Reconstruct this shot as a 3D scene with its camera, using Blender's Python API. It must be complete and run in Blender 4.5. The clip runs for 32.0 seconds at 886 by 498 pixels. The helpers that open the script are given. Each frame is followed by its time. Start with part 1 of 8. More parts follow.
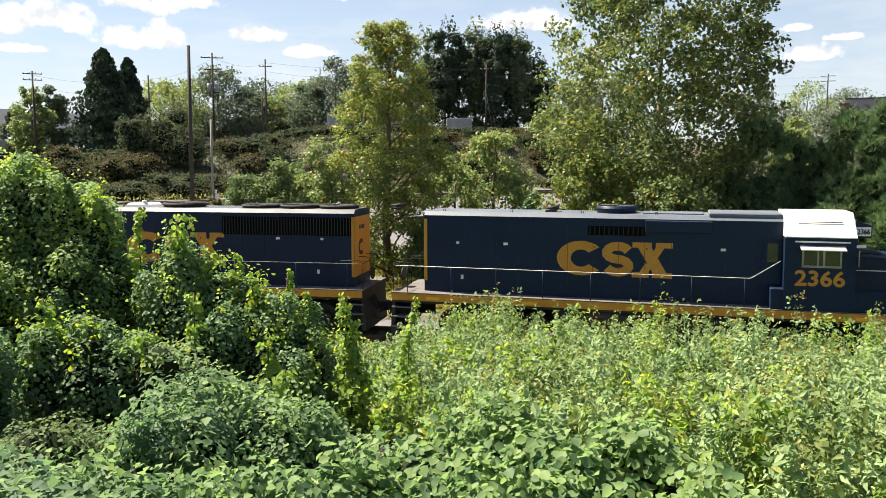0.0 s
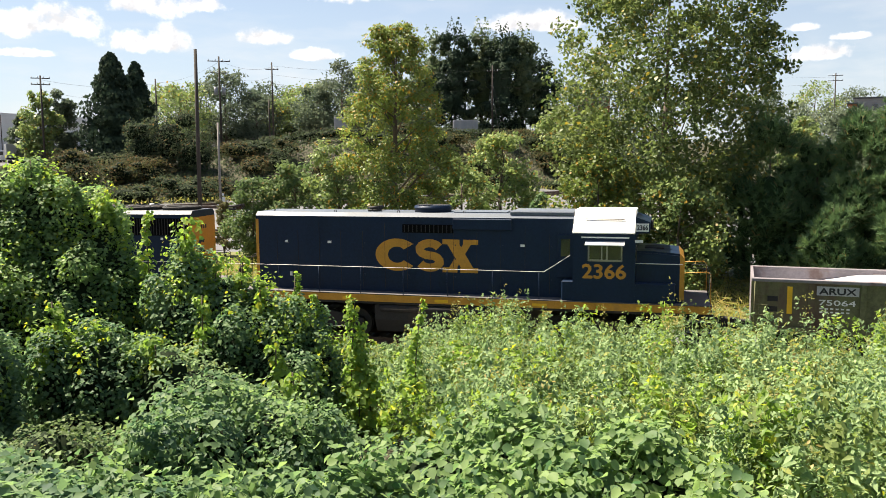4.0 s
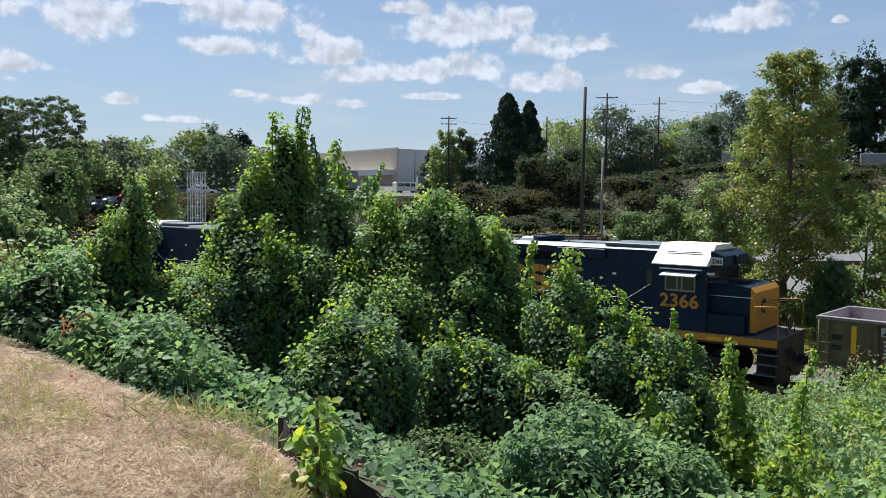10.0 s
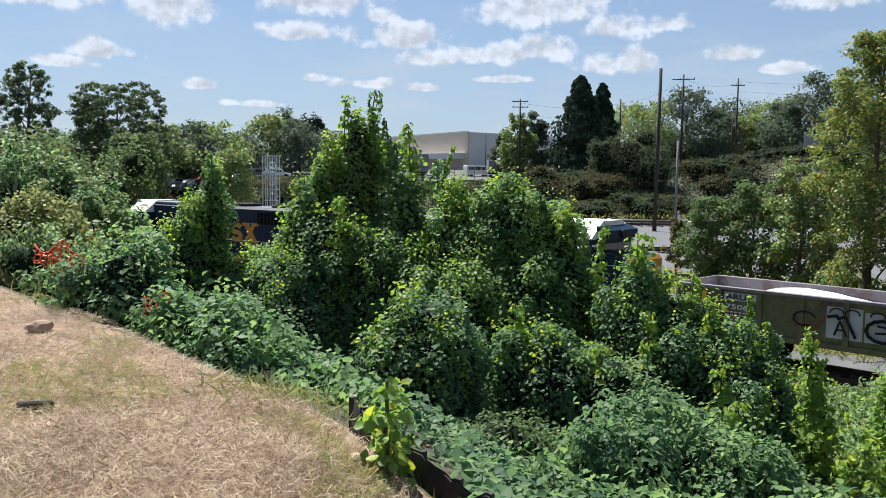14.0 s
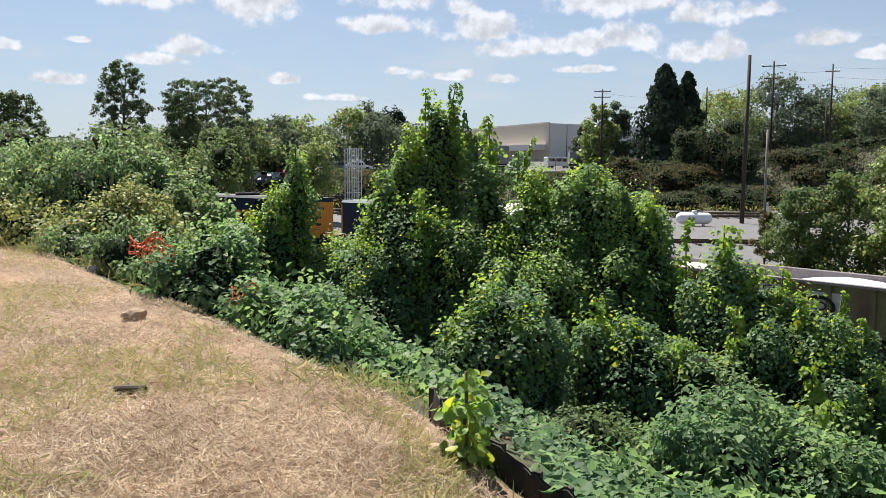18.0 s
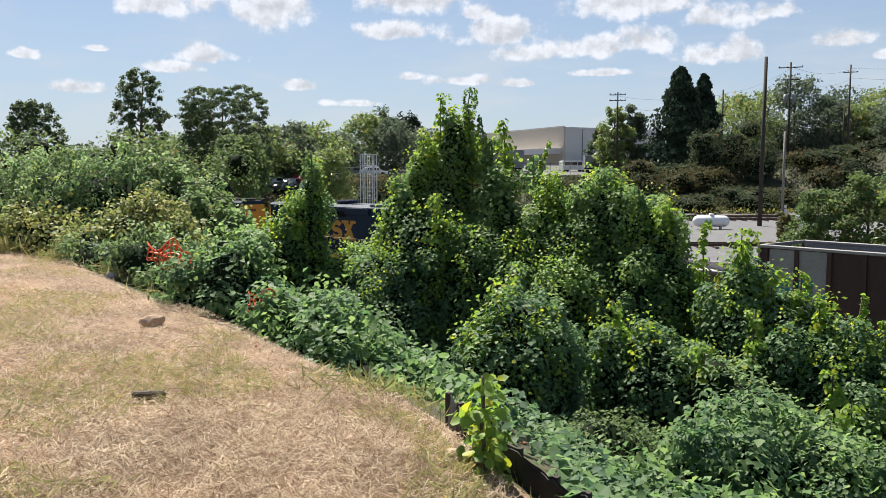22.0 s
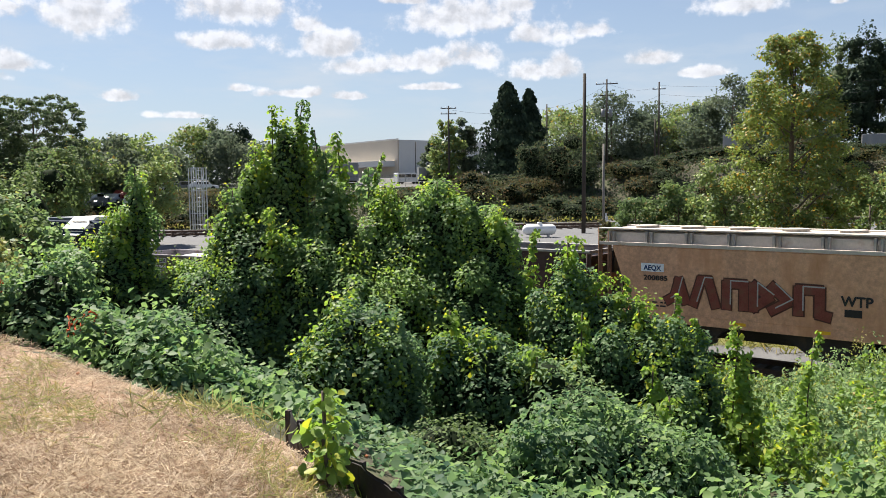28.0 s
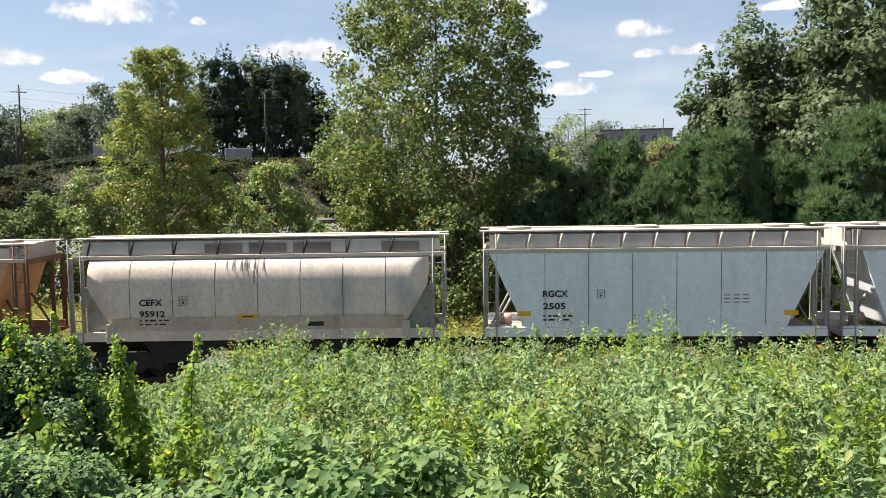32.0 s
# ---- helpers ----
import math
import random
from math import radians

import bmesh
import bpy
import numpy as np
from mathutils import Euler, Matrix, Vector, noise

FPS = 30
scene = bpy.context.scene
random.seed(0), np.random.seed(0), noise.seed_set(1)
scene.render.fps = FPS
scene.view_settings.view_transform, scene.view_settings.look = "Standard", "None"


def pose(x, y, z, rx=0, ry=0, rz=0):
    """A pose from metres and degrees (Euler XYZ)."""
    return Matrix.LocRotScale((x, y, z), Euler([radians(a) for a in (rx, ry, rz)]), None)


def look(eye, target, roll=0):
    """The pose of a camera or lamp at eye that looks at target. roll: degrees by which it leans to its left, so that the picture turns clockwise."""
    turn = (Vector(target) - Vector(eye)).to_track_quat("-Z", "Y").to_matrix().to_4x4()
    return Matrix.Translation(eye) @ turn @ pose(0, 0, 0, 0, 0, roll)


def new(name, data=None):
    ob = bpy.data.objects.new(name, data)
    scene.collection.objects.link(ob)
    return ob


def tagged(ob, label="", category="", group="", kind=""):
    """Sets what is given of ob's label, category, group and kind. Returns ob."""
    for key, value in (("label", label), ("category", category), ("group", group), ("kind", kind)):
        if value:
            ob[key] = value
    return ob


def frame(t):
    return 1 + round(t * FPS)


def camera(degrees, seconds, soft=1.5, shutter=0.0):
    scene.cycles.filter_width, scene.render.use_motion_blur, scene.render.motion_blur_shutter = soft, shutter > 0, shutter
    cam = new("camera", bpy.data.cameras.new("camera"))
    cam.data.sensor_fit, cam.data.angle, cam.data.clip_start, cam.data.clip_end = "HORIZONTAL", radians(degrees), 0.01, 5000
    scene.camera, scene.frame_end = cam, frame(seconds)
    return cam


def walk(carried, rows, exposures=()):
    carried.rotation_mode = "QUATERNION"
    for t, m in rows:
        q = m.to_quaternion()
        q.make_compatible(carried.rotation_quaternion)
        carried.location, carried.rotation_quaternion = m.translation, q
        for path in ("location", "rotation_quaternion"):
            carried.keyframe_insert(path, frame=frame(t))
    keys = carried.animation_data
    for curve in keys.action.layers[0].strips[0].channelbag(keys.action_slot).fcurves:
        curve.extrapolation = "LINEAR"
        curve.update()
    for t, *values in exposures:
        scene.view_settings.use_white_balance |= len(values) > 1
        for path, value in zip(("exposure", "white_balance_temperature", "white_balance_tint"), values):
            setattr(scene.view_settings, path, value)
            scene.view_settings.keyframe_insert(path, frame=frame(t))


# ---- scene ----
cam = camera(56.3, 32.0, soft=0.8)
PATH = [
    (0, 0.0, 0.0, 6.0, 83.76, 0.09, -0.00),
    (0.5, 0.0, 0.0, 6.0, 83.73, 0.19, -0.04),
    (1, 0.0, 0.0, 6.0, 83.75, 0.31, -0.05),
    (1.5, 0.0, 0.0, 6.0, 83.80, 0.35, -0.15),
    (2, 0.0, 0.0, 6.0, 83.85, 0.30, -0.05),
    (2.5, 0.0, 0.0, 6.0, 83.82, 0.30, 0.20),
    (4.5, 0.0, 0.0, 6.0, 83.99, 0.48, 0.65),
    (5, 0.0, 0.0, 6.0, 84.16, 0.40, 1.32),
    (5.5, 0.0, 0.0, 6.0, 84.41, 0.24, 2.47),
    (6, 0.0, 0.0, 6.0, 84.68, 0.12, 4.10),
    (6.5, 0.0, 0.0, 6.0, 84.79, -0.02, 7.28),
    (7, 0.0, 0.0, 6.0, 84.78, -0.13, 11.28),
    (7.5, 0.0, 0.0, 6.0, 84.99, 0.33, 14.36),
    (8, 0.0, 0.0, 6.0, 85.38, 0.37, 16.71),
    (8.5, 0.0, 0.0, 6.0, 85.83, 0.37, 19.44),
    (9, 0.0, 0.0, 6.0, 86.11, 0.12, 22.54),
    (9.5, 0.0, 0.0, 6.0, 86.27, -0.48, 24.86),
    (10, 0.0, 0.0, 6.0, 86.22, -0.52, 26.35),
    (10.5, 0.0, 0.0, 6.0, 86.12, -0.23, 27.33),
    (11, 0.0, 0.0, 6.0, 86.13, -0.37, 28.22),
    (11.5, 0.0, 0.0, 6.0, 85.95, -0.62, 29.18),
    (12, 0.0, 0.0, 6.0, 85.68, -0.62, 29.75),
    (12.5, 0.0, 0.0, 6.0, 85.52, -0.63, 30.06),
    (13, 0.0, 0.0, 6.0, 85.36, -0.73, 30.39),
    (13.5, 0.0, 0.0, 6.0, 85.16, -0.76, 30.74),
    (15.5, 0.0, 0.0, 6.0, 85.00, -0.33, 33.23),
    (16, 0.0, 0.0, 6.0, 85.04, -0.37, 34.01),
    (16.5, 0.0, 0.0, 6.0, 84.92, -0.51, 34.88),
    (17, 0.0, 0.0, 6.0, 84.69, -0.43, 35.69),
    (17.5, 0.0, 0.0, 6.0, 84.56, -0.25, 36.28),
    (18, 0.0, 0.0, 6.0, 84.44, -0.34, 36.73),
    (18.5, 0.0, 0.0, 6.0, 84.47, -0.26, 37.01),
    (19, 0.0, 0.0, 6.0, 84.60, -0.37, 37.28),
    (19.5, 0.0, 0.0, 6.0, 84.66, -0.52, 37.51),
    (20, 0.0, 0.0, 6.0, 84.60, -0.37, 37.56),
    (20.5, 0.0, 0.0, 6.0, 84.73, 0.10, 37.54),
    (21, 0.0, 0.0, 6.0, 84.83, 0.25, 37.54),
    (21.5, 0.0, 0.0, 6.0, 84.86, 0.23, 37.53),
    (22, 0.0, 0.0, 6.0, 84.76, 0.11, 37.78),
    (22.5, 0.0, 0.0, 6.0, 84.83, 0.02, 37.91),
    (23, 0.0, 0.0, 6.0, 85.23, 0.07, 37.61),
    (23.5, 0.0, 0.0, 6.0, 85.70, 0.09, 37.41),
    (24, 0.0, 0.0, 6.0, 86.10, 0.07, 37.30),
    (24.5, 0.0, 0.0, 6.0, 86.22, 0.09, 37.29),
    (26.5, 0.0, 0.0, 6.0, 86.31, 0.54, 36.17),
    (27, 0.0, 0.0, 6.0, 85.94, 1.00, 33.24),
    (27.5, 0.0, 0.0, 6.0, 85.65, 1.01, 29.28),
    (28, 0.0, 0.0, 6.0, 85.54, 0.74, 26.44),
    (28.5, 0.0, 0.0, 6.0, 85.60, 0.80, 22.77),
    (29, 0.0, 0.0, 6.0, 85.93, 0.90, 17.32),
    (29.5, 0.0, 0.0, 6.0, 86.34, 0.80, 11.50),
    (30, 0.0, 0.0, 6.0, 86.38, 0.84, 6.30),
    (30.5, 0.0, 0.0, 6.0, 86.03, 0.87, 1.88),
    (31, 0.0, 0.0, 6.0, 85.77, 0.97, -3.19),
    (31.5, 0.0, 0.0, 6.0, 85.69, 0.86, -9.74),
    (32, 0.0, 0.0, 6.0, 85.68, 0.82, -14.89),
]
EXPOSURES = [(0, 1.62, 6950, 10), (5.0, 1.56, 6950, 10), (6.5, 1.38, 6850, 9), (8.0, 1.08, 6400, 8), (9.5, 0.96, 6050, 7), (12.0, 0.98, 5900, 7), (13.5, 1.0, 5900, 7), (15.5, 1.07, 6100, 8), (18.0, 1.12, 6400, 9),
             (24.5, 1.12, 6400, 9), (27.0, 1.15, 6450, 9), (29.0, 1.28, 6500, 10), (30.0, 1.34, 6550, 10), (32.0, 1.40, 6600, 10)]
walk(cam, [(t, pose(*p)) for t, *p in PATH], EXPOSURES)

# ---- world, sun, exposure ----
SUN_AZ, SUN_EL = -62.0, 56.0      # degrees: azimuth from +y towards +x, elevation


def nodes_of(tree):
    tree.nodes.clear()

    def add(kind, *wires, **values):
        n = tree.nodes.new(kind)
        for key, value in values.items():
            if key == "op":
                n.operation = value
            elif key == "clamp":
                n.use_clamp = value
            elif key.startswith("i_"):
                n.inputs[int(key[2:])].default_value = value
            else:
                n.inputs[key].default_value = value
        for socket, source in wires:
            tree.links.new(source, n.inputs[socket])
        return n
    return add


def make_world():
    w = bpy.data.worlds.new("sky")
    scene.world = w
    w.use_nodes = True
    t = w.node_tree
    add = nodes_of(t)
    sky = add("ShaderNodeTexSky")
    sky.sky_type = "NISHITA"
    sky.sun_disc = False
    sky.sun_elevation, sky.sun_rotation = radians(SUN_EL), radians(SUN_AZ)
    sky.air_density, sky.dust_density, sky.ozone_density = 1.0, 0.3, 1.2
    co = add("ShaderNodeTexCoord")
    sep = add("ShaderNodeSeparateXYZ", (0, co.outputs["Generated"]))
    # flat cloud layer coordinates: direction divided by height
    az = add("ShaderNodeMath", (0, sep.outputs[0]), (1, sep.outputs[1]), op="ARCTAN2")
    el = add("ShaderNodeMath", (0, sep.outputs[2]), op="ARCSINE")
    flat = add("ShaderNodeCombineXYZ", (0, az.outputs[0]), (1, el.outputs[0]))
    puff = add("ShaderNodeTexNoise", (0, flat.outputs[0]), Scale=27.0, Detail=7.0, Roughness=0.58)
    wisp = add("ShaderNodeTexNoise", (0, flat.outputs[0]), Scale=70.0, Detail=4.0, Roughness=0.6)
    rng = random.Random(4)
    # cumulus: azimuth, elevation, half width, half height, all in degrees
    clouds = [(-56.3, 10.6, 2.5, .98), (-53.7, 10.9, .8, .31), (-49.8, 10.7, 3.7, 1.76), (-44.3, 12.3, 2.7, .55), (-39.7, 11.4, 4.1, 1.37), (-40.9, 9.4, 2.5, .78), (-35.5, 10.6, 1.4, .59), (-34.0, 9.2, 3.3, 1.09), (-29.0, 12.3, 2.7, .55),
              (-24.9, 11.0, 5.3, 1.49), (-21.2, 11.8, 1.6, .70), (-20.2, 9.8, 2.2, .98), (-16.1, 10.0, 1.4, .70), (-32.4, 7.9, 2.3, .70), (-28.2, 8.2, 3.1, .86), (-24.2, 8.5, 1.9, 1.06), (-19.1, 7.5, 2.5, .90), (-12.1, 8.0, 1.8, .55),
              (-53.8, 7.6, 2.2, .66), (-55.7, 6.8, 2.0, .47), (-40.0, 6.5, .9, .31), (-47.4, 5.8, 1.6, .39), (-61.2, 5.3, 2.3, .43), (-64.5, 7.2, 1.0, .39), (-60.1, 7.8, .8, .23), (-36.7, 6.2, 2.3, .39), (-32.8, 6.0, 1.6, .35),
              (-43.6, 4.7, 2.3, .31), (-27.1, 6.6, 2.3, .27), (-6.5, 11.2, 3.4, 1.1), (-1.1, 10.8, .5, .31), (-9.2, 7.0, 2.0, .4), (5.7, 8.9, 3.5, .70), (19.9, 11.8, 2.0, .86), (27.9, 10.0, 1.6, .70), (28.7, 8.5, 1.0, .35),
              (31.5, 8.5, 1.2, .39), (23.7, 6.3, 1.8, .59), (25.5, 7.3, 1.2, .23), (36.8, 10.9, 2.0, .39), (22.5, 8.0, 1.0, .31), (-36.0, 15.4, 4.0, 1.1), (-49.0, 15.8, 4.5, 1.2), (-23.0, 15.4, 4.5, 1.2),
              (-60.0, 15.0, 4.0, 1.4), (-8.0, 15.5, 4.0, 1.2), (12.0, 15.5, 5.0, 1.4), (-40.0, 18.5, 5.0, 1.4), (-25.0, 19.5, 5.0, 1.4)]
    for k in range(44):
        clouds.append((rng.uniform(46, 290), rng.uniform(7, 60), rng.uniform(2, 6), rng.uniform(.8, 2.2)))
    field = None
    for a, e, rx, ry in clouds:
        gap = add("ShaderNodeVectorMath", (0, flat.outputs[0]), op="SUBTRACT", i_1=(radians(a if a < 180 else a - 360), radians(e), 0))
        # flat below, heaped above
        unit = add("ShaderNodeVectorMath", (0, gap.outputs[0]), op="MULTIPLY", i_1=(1 / radians(rx), 0.85 / radians(ry), 0))
        under = add("ShaderNodeVectorMath", (0, gap.outputs[0]), op="MULTIPLY", i_1=(-1 / radians(rx), -1.5 / radians(ry), 0))
        both = add("ShaderNodeVectorMath", (0, unit.outputs[0]), (1, under.outputs[0]), op="MAXIMUM")
        far = add("ShaderNodeVectorMath", (0, both.outputs[0]), op="LENGTH")
        if field is None:
            field = far.outputs[1]
        else:
            field = add("ShaderNodeMath", (0, field), (1, far.outputs[1]), op="MINIMUM").outputs[0]
    # density: 1 in the middle, noisy towards the edge
    rough = add("ShaderNodeMath", (0, puff.outputs[0]), op="MULTIPLY_ADD", i_1=-2.7, i_2=1.45)
    body = add("ShaderNodeMath", (0, field), (1, rough.outputs[0]), op="ADD")
    mask = add("ShaderNodeMapRange", (0, body.outputs[0]), i_1=1.22, i_2=0.62, i_3=0.0, i_4=1.0)
    mask.interpolation_type = "SMOOTHSTEP"
    thin = add("ShaderNodeMapRange", (0, wisp.outputs[0]), i_1=0.3, i_2=0.75, i_3=0.78, i_4=0.97)
    fac = add("ShaderNodeMath", (0, mask.outputs[0]), (1, thin.outputs[0]), op="MULTIPLY", clamp=True)
    above = add("ShaderNodeVectorMath", (0, flat.outputs[0]), op="ADD", i_1=(-0.004, 0.009, 0))
    upper = add("ShaderNodeTexNoise", (0, above.outputs[0]), Scale=27.0, Detail=7.0, Roughness=0.58)
    slope = add("ShaderNodeMath", (0, puff.outputs[0]), (1, upper.outputs[0]), op="SUBTRACT")
    tone = add("ShaderNodeMapRange", (0, slope.outputs[0]), i_1=-0.12, i_2=0.08, i_3=5.0, i_4=7.4)
    core = add("ShaderNodeMapRange", (0, body.outputs[0]), i_1=-0.9, i_2=0.8, i_3=0.80, i_4=1.04)
    lit = add("ShaderNodeMath", (0, tone.outputs[0]), (1, core.outputs[0]), op="MULTIPLY")
    cool = add("ShaderNodeMath", (0, lit.outputs[0]), op="MULTIPLY", i_1=1.05)
    grey = add("ShaderNodeCombineColor", (0, lit.outputs[0]), (1, lit.outputs[0]), (2, cool.outputs[0]))
    # summer haze whitens the sky towards the horizon
    veil = add("ShaderNodeMapRange", (0, el.outputs[0]), i_1=0.0, i_2=0.40, i_3=0.72, i_4=0.0)
    clear = add("ShaderNodeMixRGB", (1, sky.outputs[0]), i_0=1.0, i_2=(0.74, 0.75, 0.80, 1))
    clear.blend_type = "MULTIPLY"
    hazy = add("ShaderNodeMixRGB", (0, veil.outputs[0]), (1, clear.outputs[0]), i_2=(4.0, 4.65, 5.6, 1))
    long = add("ShaderNodeVectorMath", (0, flat.outputs[0]), op="MULTIPLY", i_1=(7.0, 26.0, 1.0))
    sheet = add("ShaderNodeTexNoise", (0, long.outputs[0]), Scale=1.0, Detail=5.0, Roughness=0.55)
    haze_film = add("ShaderNodeMapRange", (0, sheet.outputs[0]), i_1=0.46, i_2=0.70, i_3=0.0, i_4=0.62)
    low = add("ShaderNodeMapRange", (0, el.outputs[0]), i_1=0.10, i_2=0.19, i_3=1.0, i_4=0.25)
    thinly = add("ShaderNodeMath", (0, haze_film.outputs[0]), (1, low.outputs[0]), op="MULTIPLY", clamp=True)
    hazy = add("ShaderNodeMixRGB", (0, thinly.outputs[0]), (1, hazy.outputs[0]), i_2=(5.2, 5.5, 5.9, 1))
    mix = add("ShaderNodeMixRGB", (0, fac.outputs[0]), (1, hazy.outputs[0]), (2, grey.outputs[0]))
    bg = add("ShaderNodeBackground", (0, mix.outputs[0]), Strength=0.060)
    out = add("ShaderNodeOutputWorld", (0, bg.outputs[0]))


make_world()
sun_data = bpy.data.lights.new("sun", "SUN")
sun_data.energy, sun_data.angle, sun_data.color = 5.0, radians(0.53), (1.0, 0.93, 0.82)
sun = new("sun", sun_data)
_a, _e = radians(SUN_AZ), radians(SUN_EL)
sun.matrix_world = look((0, 0, 60), (-math.sin(_a) * math.cos(_e), -math.cos(_a) * math.cos(_e), 60 - math.sin(_e)))


# ---- materials ----
def surface(name, base, rough=0.6, metal=0.0, vary=0.12, grain=30.0, stain=None, stain_at=0.55, stain_scale=1.2, bump=0.15, bump_scale=60.0, spec=0.4, islands=0.0, streak=1.0):
    """A weathered solid surface: fine grain, a broad tone change and, if given, a stain of another colour."""
    m = bpy.data.materials.new(name)
    m.use_nodes = True
    add = nodes_of(m.node_tree)
    co = add("ShaderNodeTexCoord")
    stretch = add("ShaderNodeMapping", (0, co.outputs["Object"]))
    stretch.inputs["Scale"].default_value = (1, 1, streak)
    fine = add("ShaderNodeTexNoise", (0, co.outputs["Object"]), Scale=grain, Detail=5.0, Roughness=0.65)
    broad = add("ShaderNodeTexNoise", (0, stretch.outputs[0]), Scale=stain_scale, Detail=6.0, Roughness=0.6)
    both = add("ShaderNodeMath", (0, fine.outputs[0]), (1, broad.outputs[0]), op="ADD")
    gain = add("ShaderNodeMapRange", (0, both.outputs[0]), i_1=0.6, i_2=1.4, i_3=1 - vary * 1.6, i_4=1 + vary * 1.6)
    value = gain.outputs[0]
    if islands:
        geo = add("ShaderNodeNewGeometry")
        each = add("ShaderNodeMapRange", (0, geo.outputs["Random Per Island"]), i_3=1 - islands, i_4=1 + islands)
        value = add("ShaderNodeMath", (0, value), (1, each.outputs[0]), op="MULTIPLY").outputs[0]
    hsv = add("ShaderNodeHueSaturation", (2, value), Color=(*base, 1))
    colour = hsv.outputs[0]
    if stain:
        edge = add("ShaderNodeMapRange", (0, broad.outputs[0]), i_1=stain_at, i_2=stain_at + 0.14)
        colour = add("ShaderNodeMixRGB", (0, edge.outputs[0]), (1, colour), i_2=(*stain, 1)).outputs[0]
    wear = add("ShaderNodeMapRange", (0, broad.outputs[0]), i_1=0.3, i_2=0.7, i_3=max(0.05, rough - 0.12), i_4=min(1, rough + 0.12))
    relief = add("ShaderNodeTexNoise", (0, co.outputs["Object"]), Scale=bump_scale, Detail=4.0)
    bumped = add("ShaderNodeBump", (2, relief.outputs[0]), Strength=bump, Distance=0.02)
    p = add("ShaderNodeBsdfPrincipled", (0, colour), ("Roughness", wear.outputs[0]), ("Normal", bumped.outputs[0]), Metallic=metal)
    p.inputs["Specular IOR Level"].default_value = spec
    add("ShaderNodeOutputMaterial", (0, p.outputs[0]))
    return m


def foliage(name, dark, light, dry=None, dry_share=0.1, gloss=0.45, through_light=0.35, broad_scale=0.35, shine=0.25, each=0.36):
    """Leaves: each its own tone, patches of lighter growth, some dry ones; light passes through."""
    dark, light = ((c[0] * 1.26, c[1], c[2] * 1.7) if c[1] > c[0] else c for c in (dark, light))
    m = bpy.data.materials.new(name)
    m.use_nodes = True
    add = nodes_of(m.node_tree)
    geo = add("ShaderNodeNewGeometry")
    co = add("ShaderNodeTexCoord")
    patch = add("ShaderNodeTexNoise", (0, co.outputs["Object"]), Scale=broad_scale, Detail=4.0, Roughness=0.65)
    one = add("ShaderNodeMath", (0, geo.outputs["Random Per Island"]), op="MULTIPLY_ADD", i_1=each, i_2=-each / 2)
    sumv = add("ShaderNodeMath", (0, one.outputs[0]), (1, patch.outputs[0]), op="ADD")
    ramp = add("ShaderNodeMapRange", (0, sumv.outputs[0]), i_1=0.25, i_2=0.8)
    mix = add("ShaderNodeMixRGB", (0, ramp.outputs[0]), i_1=(*dark, 1), i_2=(*light, 1))
    colour = mix.outputs[0]
    if dry:
        again = add("ShaderNodeMath", (0, geo.outputs["Random Per Island"]), op="MULTIPLY", i_1=7.31)
        part_of = add("ShaderNodeMath", (0, again.outputs[0]), op="FRACT")
        step = add("ShaderNodeMath", (0, part_of.outputs[0]), op="LESS_THAN", i_1=dry_share)
        colour = add("ShaderNodeMixRGB", (0, step.outputs[0]), (1, colour), i_2=(*dry, 1)).outputs[0]
    vein = add("ShaderNodeTexNoise", (0, co.outputs["Object"]), Scale=45.0, Detail=2.0)
    bumped = add("ShaderNodeBump", (2, vein.outputs[0]), Strength=0.25, Distance=0.01)
    p = add("ShaderNodeBsdfPrincipled", (0, colour), ("Normal", bumped.outputs[0]), Roughness=gloss)
    p.inputs["Specular IOR Level"].default_value = shine
    warm = add("ShaderNodeHueSaturation", ("Color", colour), Saturation=1.1, Value=1.5)
    tr = add("ShaderNodeBsdfTranslucent", (0, warm.outputs[0]))
    sh = add("ShaderNodeMixShader", (1, p.outputs[0]), (2, tr.outputs[0]), i_0=through_light)
    add("ShaderNodeOutputMaterial", (0, sh.outputs[0]))
    return m


M_KUDZU = foliage("kudzu_leaves", (0.038, 0.100, 0.034), (0.190, 0.345, 0.086), None, 0, gloss=0.55, through_light=0.42, shine=0.20, broad_scale=0.8)
M_SHOOT = foliage("young_kudzu_leaves", (0.11, 0.23, 0.03), (0.25, 0.42, 0.05), (0.38, 0.40, 0.06), 0.1, gloss=0.5, through_light=0.45)
M_WEED = foliage("weed_leaves", (0.085, 0.175, 0.047), (0.285, 0.465, 0.128), (0.33, 0.35, 0.11), 0.05, shine=0.2, gloss=0.7, broad_scale=0.9)
M_SHRUB = foliage("shrub_leaves", (0.050, 0.105, 0.028), (0.165, 0.265, 0.058), (0.2, 0.16, 0.06), 0.03, gloss=0.6, shine=0.15, each=0.26)
M_BRUSH = foliage("dry_brush_leaves", (0.055, 0.085, 0.026), (0.17, 0.185, 0.055), (0.20, 0.14, 0.06), 0.12, gloss=0.7, broad_scale=0.12, shine=0.1, each=0.22)
M_POPLAR = foliage("yellowing_tree_leaves", (0.072, 0.135, 0.024), (0.20, 0.30, 0.046), (0.33, 0.22, 0.05), 0.10, gloss=0.5, broad_scale=0.3)
M_OAK = foliage("tree_leaves", (0.080, 0.155, 0.036), (0.23, 0.345, 0.072), (0.28, 0.2, 0.06), 0.06, gloss=0.5)
M_BIG = foliage("large_tree_leaves", (0.052, 0.104, 0.022), (0.146, 0.222, 0.042), (0.27, 0.22, 0.05), 0.05, gloss=0.45, broad_scale=0.4, through_light=0.36)
